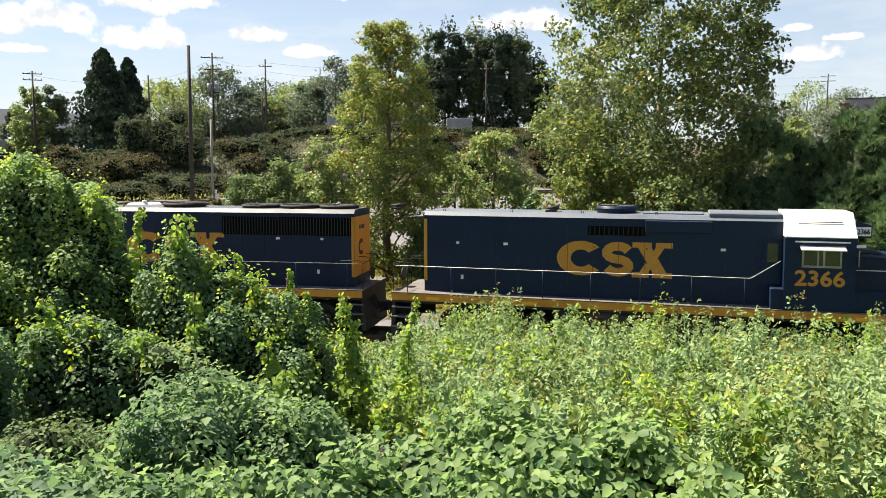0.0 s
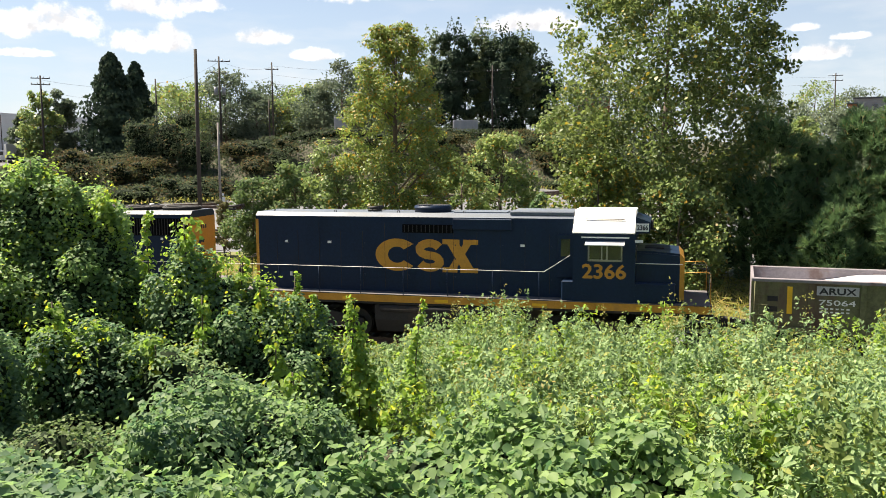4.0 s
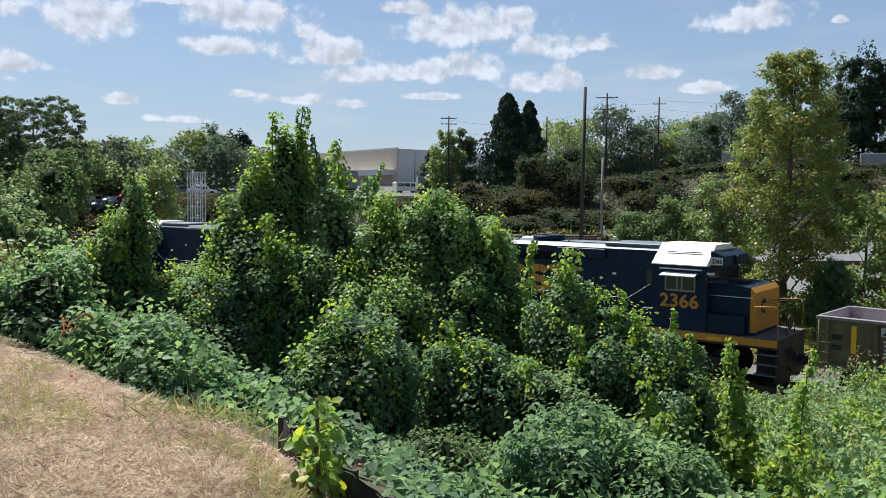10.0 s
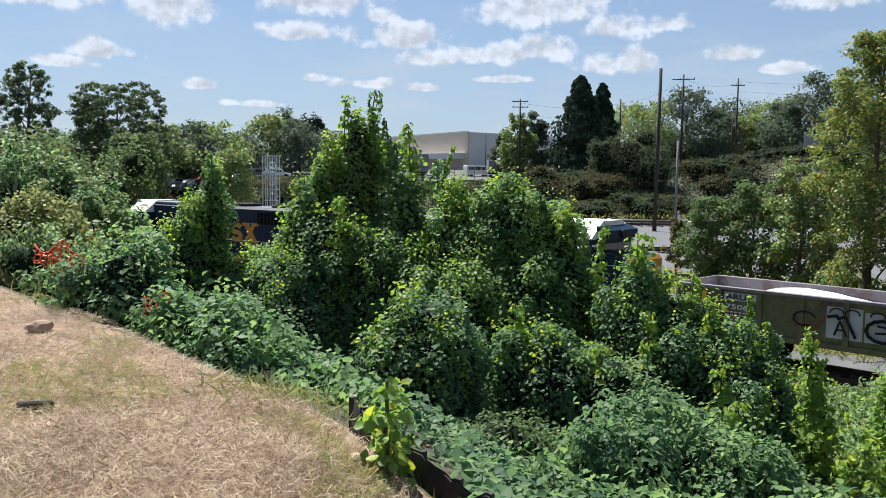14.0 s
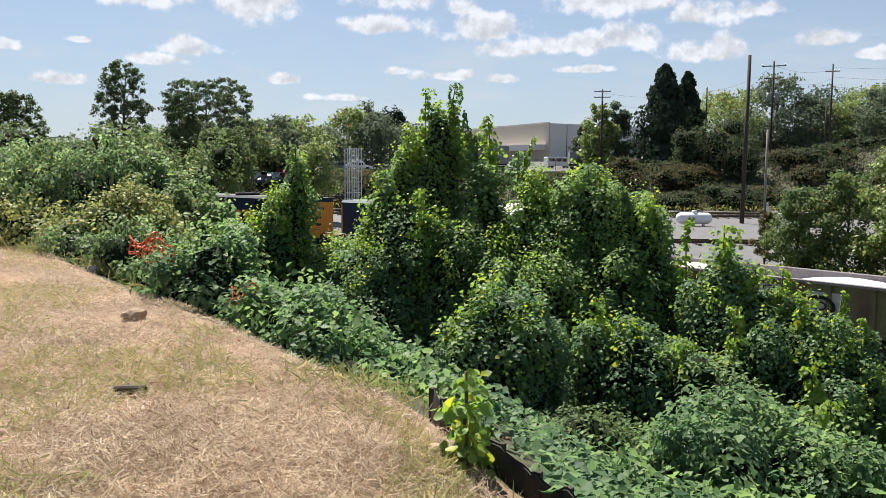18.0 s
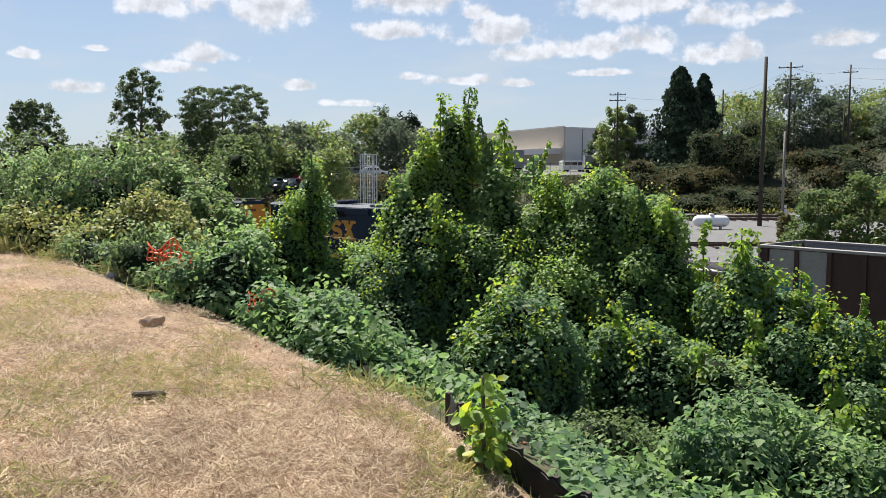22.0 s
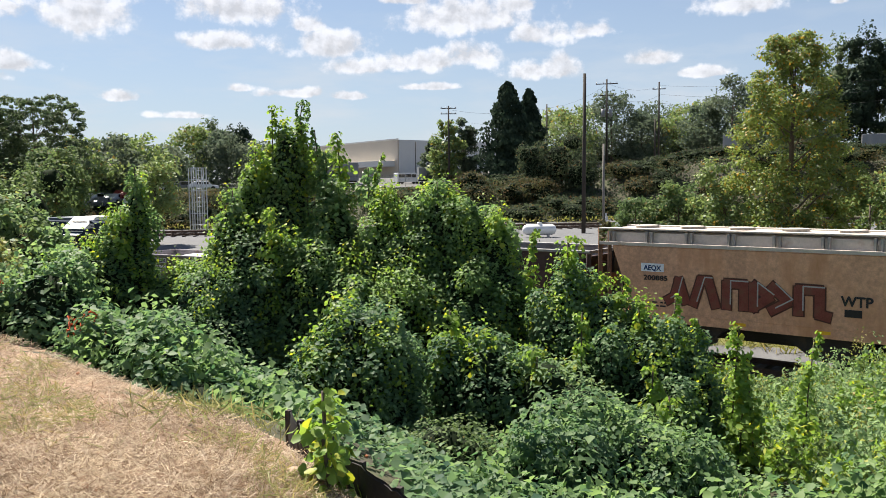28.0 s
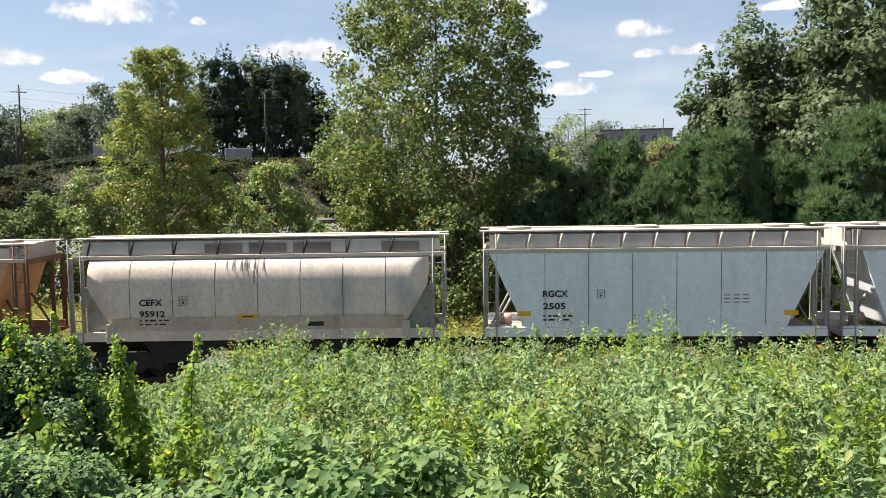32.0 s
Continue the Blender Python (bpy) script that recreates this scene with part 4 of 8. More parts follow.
    P = np.stack([x, y, ground_z(x, y) + size * 0.4], 1)
    ob = leaves("dry_grass", P, rng.normal(size=P.shape) * np.array([1, 1, 0.3]), size * 0.7, M_GRASS, None, "tuft", rng, hang=-4.0)
    tagged(ob, "dry yellow grass at the foot of the far bank", "grass", kind="stuff")


M_WEEDDARK = foliage("dark_weed_leaves", (0.06, 0.12, 0.02), (0.16, 0.25, 0.045), None, 0, shine=0.25, gloss=0.65, broad_scale=0.9)
M_GRASSGREEN = foliage("young_grass", (0.14, 0.20, 0.045), (0.30, 0.36, 0.10), (0.40, 0.33, 0.15), 0.2, gloss=0.6, broad_scale=2.0)
weed_field()
straw_cover()


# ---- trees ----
# filler lumps for the pines; the dark green puts their inner shade into colour
M_PINEDEEP = surface("pine_shade_fill", (0.022, 0.042, 0.014), 0.9, vary=0.4, grain=10, bump=0.5, spec=0.1)


def limb(bm, a, b, r0, r1, rng, sides=6):
    a, b = np.array(a, float), np.array(b, float)
    mid = (a + b) / 2 + rng.normal(size=3) * np.linalg.norm(b - a) * 0.06
    rod(bm, a, mid, r0, sides, (r0 + r1) / 2)
    rod(bm, mid, b, (r0 + r1) / 2, sides, r1)


def tree(name, az, d, top, half, label, material, leaf=0.14, clumps=60, per=160, seed=0, low=0.12, shape="kite", base=None, round_=1.0, tip=0.35, clump_r=0.16, group="", trunk=None, lean=0.0, squash=1.0):
    """A broad-leaved tree: trunk, limbs to each clump, crown of clumps. half: half width of the crown; low: where it begins; tip: width at the top."""
    rng = np.random.default_rng(seed)
    x, y = polar(az, d)
    z0 = float(ground_z(x, y)) if base is None else base
    H = top - z0
    t = thing(name, pose(x, y, z0), label, "tree", group)
    s = low + (1 - low) * rng.random(clumps) ** 0.85
    env = np.where(s < 0.45, 0.55 + 0.45 * (s - low) / max(0.01, 0.45 - low), 1 - (1 - tip) * np.maximum(0, (s - 0.45) / 0.55) ** (1.6 * round_))
    a = rng.random(clumps) * 2 * math.pi
    r = half * env * np.sqrt(rng.uniform(0.12, 1.0, clumps))
    C = np.stack([r * np.cos(a) + lean * s * H, r * np.sin(a) * 0.9, s * H * 0.97], 1)
    size = half * clump_r * rng.uniform(0.7, 1.5, clumps) * (1.1 - 0.45 * s)
    m = rng.poisson(per * (size / size.mean()) ** 1.5)
    idx = np.repeat(np.arange(clumps), m)
    dirs = rng.normal(size=(len(idx), 3))
    dirs /= np.linalg.norm(dirs, axis=1, keepdims=True)
    rad = size[idx] * rng.random(len(idx)) ** 0.45
    P = C[idx] + dirs * rad[:, None] * np.array([1.15, 1.15, 0.85 * squash])
    P = P[(P[:, 2] > 0.05)]
    N = dirs[: len(P)] * 0.7 + np.array([0, 0, 0.5]) + rng.normal(size=(len(P), 3)) * 0.5
    tagged(leaves("crown", P, N, leaf * rng.uniform(0.65, 1.3, len(P)), material, t, shape, rng, hang=0.2), kind="stuff")
    tr = trunk or H * 0.018
    bm = bmesh.new()
    axis = lambda k: np.array([lean * k * H, 0, k * H])  # noqa: E731
    pts = [axis(k) + (rng.normal(size=3) * 0.012 * H * np.array([1, 1, 0]) if 0 < k else 0) for k in (0, 0.25, 0.5, 0.75, 0.93)]
    for k in range(4):
        rod(bm, pts[k] - np.array([0, 0, 0.2 if k == 0 else 0]), pts[k + 1], tr * (1 - k * 0.23), 8, tr * (1 - (k + 1) * 0.23))
    part("trunk", bm, M_BARK, t, "grey-brown bark trunk")
    order = rng.permutation(clumps)[: min(clumps, 34)]
    bm = bmesh.new()
    for k in order:
        f = max(0.05, min(0.9, C[k][2] / H - 0.14))
        limb(bm, axis(f), C[k], tr * 0.34 * (1.1 - f), tr * 0.07, rng, 5)
    tagged(part("limbwork", bm, M_BARK, t), kind="stuff")
    return t


def bushy_pine(az, d, top, half, label, seed=0, tuft=0.48):
    """A young pine: rounded boughs, each set with brushes of long needles."""
    rng = np.random.default_rng(seed)
    x, y = polar(az, d)
    z0 = float(ground_z(x, y))
    H = top - z0
    t = thing("pine_tree", pose(x, y, z0), label, "tree", "pine trees")
    part("trunk", rod(bmesh.new(), (0, 0, -0.2), (0, 0, H * 0.95), H * 0.016, 8, 0.02), M_BARK, t, "brown pine trunk")
    lumps = [(0, 0, H * 0.4, half * 0.62, half * 0.62, H * 0.42)]
    for k in range(int(16 + 9 * half)):
        s = rng.random() ** 0.9
        a = rng.random() * 2 * math.pi
        reach = half * (1 - 0.72 * s ** 1.5) * rng.uniform(0.6, 0.98)
        r = half * rng.uniform(0.17, 0.32) * (1 - 0.3 * s)
        lumps.append((reach * math.cos(a), reach * math.sin(a), H * (0.08 + 0.84 * s), r, r, r * rng.uniform(0.9, 1.5)))
    for k in range(3):
        r = half * rng.uniform(0.12, 0.2)
        lumps.append((rng.normal() * half * 0.2, rng.normal() * half * 0.2, H - r * 1.3 - 0.2 * k, r, r, r * 1.5))
    P, N = lump_points(lumps, 25, rng, thick=0.15, rough=0.2)
    ok = P[:, 2] > 0.1
    P, N = P[ok], N[ok]
    m = 13
    axis = N * 0.8 + np.array([0, 0, 0.55])
    spread = np.repeat(axis, m, 0) + rng.normal(size=(len(P) * m, 3)) * 0.5
    at = np.repeat(P, m, 0) + rng.normal(size=(len(P) * m, 3)) * 0.03
    tagged(leaves("needle_crown", at, rng.normal(size=at.shape), tuft * rng.uniform(0.7, 1.2, len(at)), M_PINE, t, "spine", rng, along=spread), kind="stuff")
    tagged(hull("inner_fill", lumps, M_PINEDEEP, t, 0.66, 5, 8), kind="stuff")
    return t


def dense_tree(name, az, d, top, half, label, material, leaf, seed=0, low=0.1, group="", tip=0.4):
    """A thick crown of rounded, leaf-covered masses on a trunk."""
    rng = np.random.default_rng(seed)
    x, y = polar(az, d)
    z0 = float(ground_z(x, y))
    H = top - z0
    t = thing(name, pose(x, y, z0), label, "tree", group)
    part("trunk", rod(bmesh.new(), (0, 0, -0.3), (0, 0, H * 0.92), H * 0.018, 8, 0.05), M_BARK, t, "dark bark trunk")
    lumps = [(0, 0, H * (0.5 + low / 2), half * 0.55, half * 0.55, H * (0.5 - low / 2) * 0.9)]
    for k in range(34):
        s = rng.random() ** 0.8
        a = rng.random() * 2 * math.pi
        reach = half * min(1.0, 0.75 + s, 1 - (1 - tip) * max(0, (s - 0.45) / 0.55) ** 1.6) * rng.uniform(0.5, 0.92)
        r = half * rng.uniform(0.16, 0.34)
        lumps.append((reach * math.cos(a), reach * math.sin(a), H * low + (H * (1 - low) - r) * s, r, r, r * rng.uniform(0.7, 1.0)))
    P, N = lump_points(lumps, 2.4 / leaf ** 2, rng, thick=half * 0.12, rough=0.35)
    N = N + rng.normal(size=N.shape) * 0.5 + np.array([0, 0, 0.35])
    tagged(leaves("crown", P, N, leaf * rng.uniform(0.6, 1.4, len(P)), material, t, "kite", rng, hang=0.2), kind="stuff")
    tagged(hull("inner_fill", lumps, material, t, 0.70, 6, 9), kind="stuff")
    return t


def bushes(name, rows, label, category, material, leaf=0.3, per_area=16, seed=0, shape="kite", group=""):
    """Separate rounded bushes: azimuth, distance, top, half width."""
    for k, (az, d, top, half) in enumerate(rows):
        rng = np.random.default_rng(seed * 100 + k)
        x, y = polar(az, d)
        z0 = float(ground_z(x, y))
        H = max(0.8, top - z0)
        t = thing(name, pose(x, y, z0), label, category, group)
        lumps = [(0, 0, H * 0.45, half * 0.8, half * 0.7, H * 0.5)]
        for j in range(7):
            a = rng.random() * 2 * math.pi
            r = half * rng.uniform(0.35, 0.55)
            lumps.append((math.cos(a) * half * 0.6, math.sin(a) * half * 0.5, H * rng.uniform(0.2, 0.85), r, r, H * rng.uniform(0.15, 0.28)))
        P, N = lump_points(lumps, per_area, rng, thick=half * 0.5, rough=0.25)
        ok = P[:, 2] > 0
        P, N = P[ok], N[ok]
        N = N + rng.normal(size=N.shape) * 0.7 + np.array([0, 0, 0.4])
        tagged(leaves("foliage", P, N, leaf * rng.uniform(0.6, 1.4, len(P)), material, t, shape, rng), kind="stuff")
        tagged(hull("inner_fill", lumps[:4], M_CORE, t, 0.62, 5, 8), kind="stuff")


# behind the train
tree("yellowing_tree", -3.7, 37, 12.2, 2.65, "slender tree with yellowing leaves behind the train", M_POPLAR, 0.135, 270, 125, seed=31, low=0.05, tip=0.3, clump_r=0.17)
tree("large_tree", 14.5, 40, 16.6, 5.6, "large broad-leaved tree with greenish yellow leaves", M_BIG, 0.20, 520, 105, seed=32, low=0.03, tip=0.62, clump_r=0.125, trunk=0.17)
tree("sapling", 10.0, 36.5, 6.2, 2.1, "bushy young tree with yellowish leaves", M_POPLAR, 0.18, 70, 100, seed=34, low=0.02, clump_r=0.26)
tree("sapling", 15.5, 35.5, 5.2, 2.4, "bushy young tree with light green leaves", M_OAK, 0.18, 70, 100, seed=35, low=0.02, clump_r=0.26)
tree("sapling", 3.6, 42, 7.6, 2.2, "dark green young tree behind the train", M_OAK, 0.2, 80, 100, seed=36, low=0.02, clump_r=0.27)
tree("sapling", 0.8, 40, 6.3, 1.7, "dark green young tree behind the train", M_OAK, 0.17, 60, 120, seed=37, low=0.02, clump_r=0.27)
tree("sapling", -7.6, 43, 7.2, 1.9, "light green young tree behind the train", M_OAK, 0.18, 70, 130, seed=38, low=0.02, clump_r=0.27)
tree("sapling", -10.6, 45, 5.9, 2.0, "light green shrubby tree by the yard", M_SHRUB, 0.18, 70, 120, seed=39, low=0.02, clump_r=0.27)
tree("sapling", -13.4, 46, 5.2, 1.7, "dark green shrubby tree by the yard", M_SHRUB, 0.17, 70, 130, seed=40, low=0.02, clump_r=0.27)
tree("sapling", -15.3, 48, 3.9, 0.9, "thin young tree on the gravel", M_BRUSH, 0.15, 30, 80, seed=41, low=0.1, clump_r=0.3)
tree("sapling", 6.2, 37, 4.6, 0.9, "small light green sapling", M_PINE, 0.16, 30, 90, seed=42, low=0.05, clump_r=0.3)
for k, (az, d, top, half) in enumerate(((21.0, 37, 7.6, 1.9), (23.8, 38, 6.9, 1.8), (26.7, 37, 8.1, 2.3), (29.4, 35.5, 6.6, 1.9), (31.6, 38, 8.0, 2.2), (34.0, 36, 8.3, 2.3), (37.2, 37, 7.4, 2.4), (41.2, 36, 8.8, 2.8), (45.5, 37, 9.5, 2.8), (24.8, 34.8, 4.4, 1.4), (-1.0, 35, 3.6, 1.1), (8.0, 36, 3.9, 1.0))):
    bushy_pine(az, d, top, half, "bushy green young pine beside the railway", seed=60 + k)
for k, (az, d, top, half) in enumerate(((32.4, 57, 13.4, 3.0), (35.0, 56, 15.9, 4.2), (38.4, 58, 15.5, 4.4), (41.5, 52, 17.5, 4.6), (45.5, 55, 19.5, 5.5), (50, 55, 20, 6))):
    dense_tree("shade_tree", az, d, top, half, "dense dark green tree behind the pines", M_SHADETREE, 0.30, seed=80 + k, low=0.05)
tree("russet_sapling", 29.8, 52, 8.6, 1.6, "russet-leaved young tree behind the pines", M_BRUSH, 0.2, 50, 110, seed=85, clump_r=0.27)

# far bank: brush, hedge, trees
def low_brush(az, d, top):
    """Keeps the growth below the lot where the lot lies open."""
    rise = np.interp(az, [-58, -53, -52, -46, -45, -35, -34, -26, -25, -5, -4], [0.06, 0.06, -0.012, -0.012, -0.002, -0.002, -0.004, -0.004, 0.027, 0.027, 0.06])
    return np.minimum(top, 6.0 + d * rise)


rng_b = np.random.default_rng(90)
rows = []
for k in range(120):
    along = rng_b.uniform(-30, 125)
    e = rng_b.uniform(14, 29)
    x, y = FAR_A[0] + FAR_D[0] * along + FAR_N[0] * e, FAR_A[1] + FAR_D[1] * along + FAR_N[1] * e
    d = math.hypot(x, y)
    az = math.degrees(math.atan2(x, y))
    rows.append((az, d, float(low_brush(az, d, float(ground_z(x, y)) + rng_b.uniform(1.6, 3.2))), rng_b.uniform(2.0, 4.0)))
bushes("bank_brush", rows[:60], "dense brownish green brush on the far bank", "brush", M_BANKDRY, 0.28, 17, seed=91, shape="chip", group="brush on the far bank")
bushes("bank_brush", rows[60:], "dense dark green brush on the far bank", "brush", M_BANK, 0.28, 17, seed=92, shape="chip", group="brush on the far bank")
rows = []
for k in range(26):
    along = 38 + k * 3.4
    e = 31.5
    x, y = FAR_A[0] + FAR_D[0] * along + FAR_N[0] * e, FAR_A[1] + FAR_D[1] * along + FAR_N[1] * e
    az, d = math.degrees(math.atan2(x, y)), math.hypot(x, y)
    if az > -25.5:
        rows.append((az, d, float(ground_z(x, y)) + 1.9, 2.3))
bushes("hedge_shrub", rows, "vine covered hedge along the top of the bank", "hedge", M_BANK, 0.26, 20, seed=93, shape="chip", group="hedge on the far bank")
bushes("bank_tree", ((-18.6, 123, 13.2, 4.0), (-20.2, 121, 11.5, 2.6), (-17.2, 120, 10.5, 3.0)), "dark green bushy tree on the far bank", "tree", M_BANK, 0.3, 22, seed=94, shape="chip", group="trees on the far bank")


rows = [(-17.5 + 1.15 * k, 171 + 3 * (k % 3), 6 + 173 * math.tan(radians(2.5 + 0.5 * math.sin(2.1 * k))), 3.0) for k in range(24)]
bushes("woodland_shrub", rows, "dark undergrowth at the edge of the far woods", "shrub", M_SHADETREE, 0.42, 11, seed=96, shape="chip", group="undergrowth of the far woods")


def cedar(az, d, top, half, seed):
    rng = np.random.default_rng(seed)
    x, y = polar(az, d)
    z0 = float(ground_z(x, y))
    H = top - z0
    t = thing("cedar_tree", pose(x, y, z0), "tall dark green conical cedar", "tree", "cedar trees")
    n = 9000
    s = rng.random(n) ** 1.2
    a = rng.random(n) * 2 * math.pi
    lobes = 1 + 0.26 * np.sin(a * 4 + s * 11 + seed) + 0.2 * np.sin(s * 27 + a * 2) + 0.16 * np.sin(s * 61 - a * 3)
    r = half * (1 - s) ** 0.7 * lobes * np.sqrt(rng.uniform(0.3, 1.0, n)) + 0.25 * rng.random(n)
    P = np.stack([r * np.cos(a), r * np.sin(a), 0.06 * H + s * H * 0.94], 1)
    N = np.stack([np.cos(a), np.sin(a), np.full(n, 0.5)], 1) + rng.normal(size=(n, 3)) * 0.4
    leaves("sprays", P, N, 0.6 * rng.uniform(0.5, 1.3, n), M_CEDAR, t, "kite", rng, hang=0.5)
    part("trunk", rod(bmesh.new(), (0, 0, -0.3), (0, 0, H * 0.9), H * 0.02, 8, 0.05), M_BARK, t)
    bm = rod(bmesh.new(), (0, 0, 0.06 * H), (0, 0, H * 0.93), half * 0.5, 12, 0.05)
    part("inner_fill", bm, M_CEDAR, t)


# leafy cover over the slope of the far bank
rng_k = np.random.default_rng(97)
n = 46000
along = rng_k.uniform(-40, 130, n)
e = rng_k.uniform(13, 34, n)
x, y = FAR_A[0] + FAR_D[0] * along + FAR_N[0] * e, FAR_A[1] + FAR_D[1] * along + FAR_N[1] * e
P = np.stack([x, y, ground_z(x, y) + rng_k.uniform(0.1, 1.1, n) ** 1.5 * (1 + 0.6 * wobble(x, y, 0.5, 2.0))], 1)
P[:, 2] = np.maximum(np.minimum(P[:, 2], low_brush(np.degrees(np.arctan2(x, y)), np.hypot(x, y), 99.0)), ground_z(x, y))
tagged(leaves("bank_cover", P, rng_k.normal(size=P.shape) * 0.6 + np.array([0.2, -0.7, 0.35]), rng_k.uniform(0.2, 0.46, n), M_BANK, None, "chip", rng_k), "tangled brush covering the far bank", "brush", kind="stuff")


cedar(-21.95, 140, 22.8, 5.6, 1)
cedar(-20.5, 146, 22.2, 3.8, 2)
FAR = "broad green tree in the woods beyond the yard"
for k, (az, d, top, half) in enumerate(((-26.2, 142, 17.0, 3.2), (-25.0, 146, 17.5, 3.0), (-27.0, 150, 14.0, 2.5), (-17.5, 165, 21.0, 6), (-15.0, 170, 23.5, 6.5), (-13.0, 168, 19.5, 5.5), (-11.0, 172, 18.5, 5.5), (-9.0, 165, 20.5, 5),
                                         (-7.2, 162, 24.5, 6), (-5.6, 168, 24.0, 6), (-3.0, 160, 22.0, 6.0), (-41.0, 150, 16.0, 5.5), (-43.2, 155, 16.8, 5.5), (-45.0, 140, 12.5, 5), (-39, 160, 14.0, 6), (-47.6, 130, 12.8, 4.5), (-49.5, 125, 10.5, 4.0), (-36.5, 150, 13.5, 5), (-34.5, 165, 12.5, 5),
                                         (9.0, 165, 21.0, 6), (11.5, 175, 22, 7), (23.5, 240, 25.5, 9), (26.0, 250, 24.5, 9), (28.5, 245, 22.0, 8), (31, 260, 20, 9), (20.5, 230, 24.0, 8), (35, 250, 22, 9), (23.0, 150, 12.5, 4), (25.2, 155, 14.0, 4.5), (27.4, 150, 13.6, 4.5), (29.6, 150, 13.8, 4.5), (32, 150, 15, 5))):
    tree("woodland_tree", az, d, top, half, FAR, M_FARTREE if k % 3 else M_OAK, 0.62, 64, 56, seed=120 + k, low=0.03, clump_r=0.30, shape="chip", group="woods beyond the yard")
for k, (az, d, top, half) in enumerate(((-1.2, 178, 32.0, 4.9), (0.4, 175, 33.0, 5.1), (2.2, 178, 33.4, 5.3), (3.6, 174, 32.0, 5.1), (5.0, 176, 32.0, 4.9), (6.3, 180, 27.8, 4.3), (-42.0, 165, 18.8, 4.2), (-40.4, 168, 17.8, 4.0))):
    dense_tree("woodland_pine", az, d, top, half, "tall dark pine in the woods beyond the yard", M_CEDAR if k % 2 else M_SHADETREE, 0.5, seed=160 + k, low=0.05 if k < 6 else 0.3, group="tall pines beyond the yard", tip=0.6)
# skyline crowns at the left take darker leaves, so backlit shade is coloured in
tree("shade_tree", -52.4, 92, 15.4, 5.3, "broad dark umbrella-shaped tree against the sky", M_SHADETREE, 0.23, 520, 62, seed=180, low=0.30, clump_r=0.095, tip=0.8, squash=0.7, round_=1.6)
tree("shade_tree", -51.4, 70, 9.2, 2.5, "rounded green tree above the parked cars", M_SHRUB, 0.24, 70, 120, seed=186, low=0.45, clump_r=0.3, tip=0.6)
tree("shade_tree", -45.6, 78, 8.6, 2.4, "light green tree beside the steel tower", M_OAK, 0.24, 60, 110, seed=187, low=0.35, clump_r=0.3, tip=0.5)
tree("shade_tree", -54.2, 95, 13.5, 3.0, "thin dark tree against the sky", M_SHADETREE, 0.3, 50, 80, seed=184, low=0.2, clump_r=0.25)
tree("shade_tree", -57.6, 88, 16.6, 3.5, "thin tall airy tree against the sky", M_SHADETREE, 0.23, 320, 44, seed=181, low=0.2, clump_r=0.115, tip=0.45)
tree("shade_tree", -63.8, 80, 12.5, 3.3, "dark rounded tree against the sky", M_SHADETREE, 0.22, 320, 60, seed=182, low=0.2, clump_r=0.115, tip=0.5)
tree("shade_tree", -69, 85, 14.5, 4.0, "dark tree against the sky", M_SHADETREE, 0.3, 80, 100, seed=183, low=0.1, clump_r=0.24)
bushes("yard_shrub", ((-53.0, 66, 7.8, 3.2), (-55.6, 64, 7.6, 3.0), (-58.5, 62, 8.2, 3.2), (-61.5, 60, 7.8, 3.2), (-65, 60, 8.5, 3.5), (-56.5, 72, 9.2, 3.0), (-52, 78, 9.0, 3)), "rounded green shrub tree beyond the train", "shrub", M_SHRUB, 0.26, 22, seed=95, group="shrubs beside the yard")
for k, (az, d, top, half) in enumerate(((-18.6, 178, 21.5, 6.5), (-16.2, 182, 23.0, 6.5), (-12.0, 184, 22.5, 7), (-10.0, 180, 22.0, 6.5), (-8.2, 184, 23.5, 6.5), (-4.2, 180, 26.0, 7), (-50.2, 118, 12.5, 5.5), (-48.4, 122, 13.0, 5.0), (-52.8, 112, 11.0, 6), (-55.5, 110, 10.0, 6), (-58.5, 105, 9.2, 6), (-61.5, 100, 8.8, 6), (-46.5, 128, 13.5, 5.0), (24.5, 190, 17.0, 7), (27.0, 195, 16.0, 7), (29.5, 200, 16.5, 7), (22.0, 185, 18.0, 7), (13.0, 150, 15.0, 6), (7.5, 150, 14.5, 5))):
    tree("woodland_tree", az, d, top, half, FAR, M_FARTREE if k % 3 else M_OAK, 0.62, 60, 50, seed=220 + k, shape="chip", low=0.02, clump_r=0.32, group="woods beyond the yard")


# ---- the train ----
def ride(t):
    """Metres the train has rolled by t seconds."""
    return 1.549 * t + 0.0201 * t * t / 2


M_NAVY = surface("navy_locomotive_paint", (0.006, 0.018, 0.044), 0.45, vary=0.25, grain=14, stain=(0.009, 0.018, 0.036), stain_at=0.56, stain_scale=0.9, bump=0.06, spec=0.22, streak=0.3)
M_GOLD = surface("golden_yellow_paint", (0.50, 0.235, 0.028), 0.5, vary=0.18, grain=20, stain=(0.36, 0.18, 0.04), stain_at=0.6, bump=0.08)
M_ROOFGREY = surface("sun_bleached_grey_roof_paint", (0.10, 0.118, 0.145), 0.5, vary=0.2, grain=12, stain=(0.16, 0.14, 0.11), stain_at=0.62, stain_scale=0.6, bump=0.1)
M_ROOFDULL = surface("dull_dark_roof_paint", (0.055, 0.062, 0.075), 0.55, vary=0.2, grain=12, stain=(0.09, 0.08, 0.07), stain_at=0.62, stain_scale=0.6, bump=0.1)
M_DECK = surface("dusty_deck_steel", (0.12, 0.11, 0.105), 0.8, vary=0.25, grain=15, bump=0.3)
M_WHITE = surface("chalky_white_paint", (0.80, 0.77, 0.70), 0.6, vary=0.08, grain=18, stain=(0.62, 0.52, 0.38), stain_at=0.64, bump=0.1)
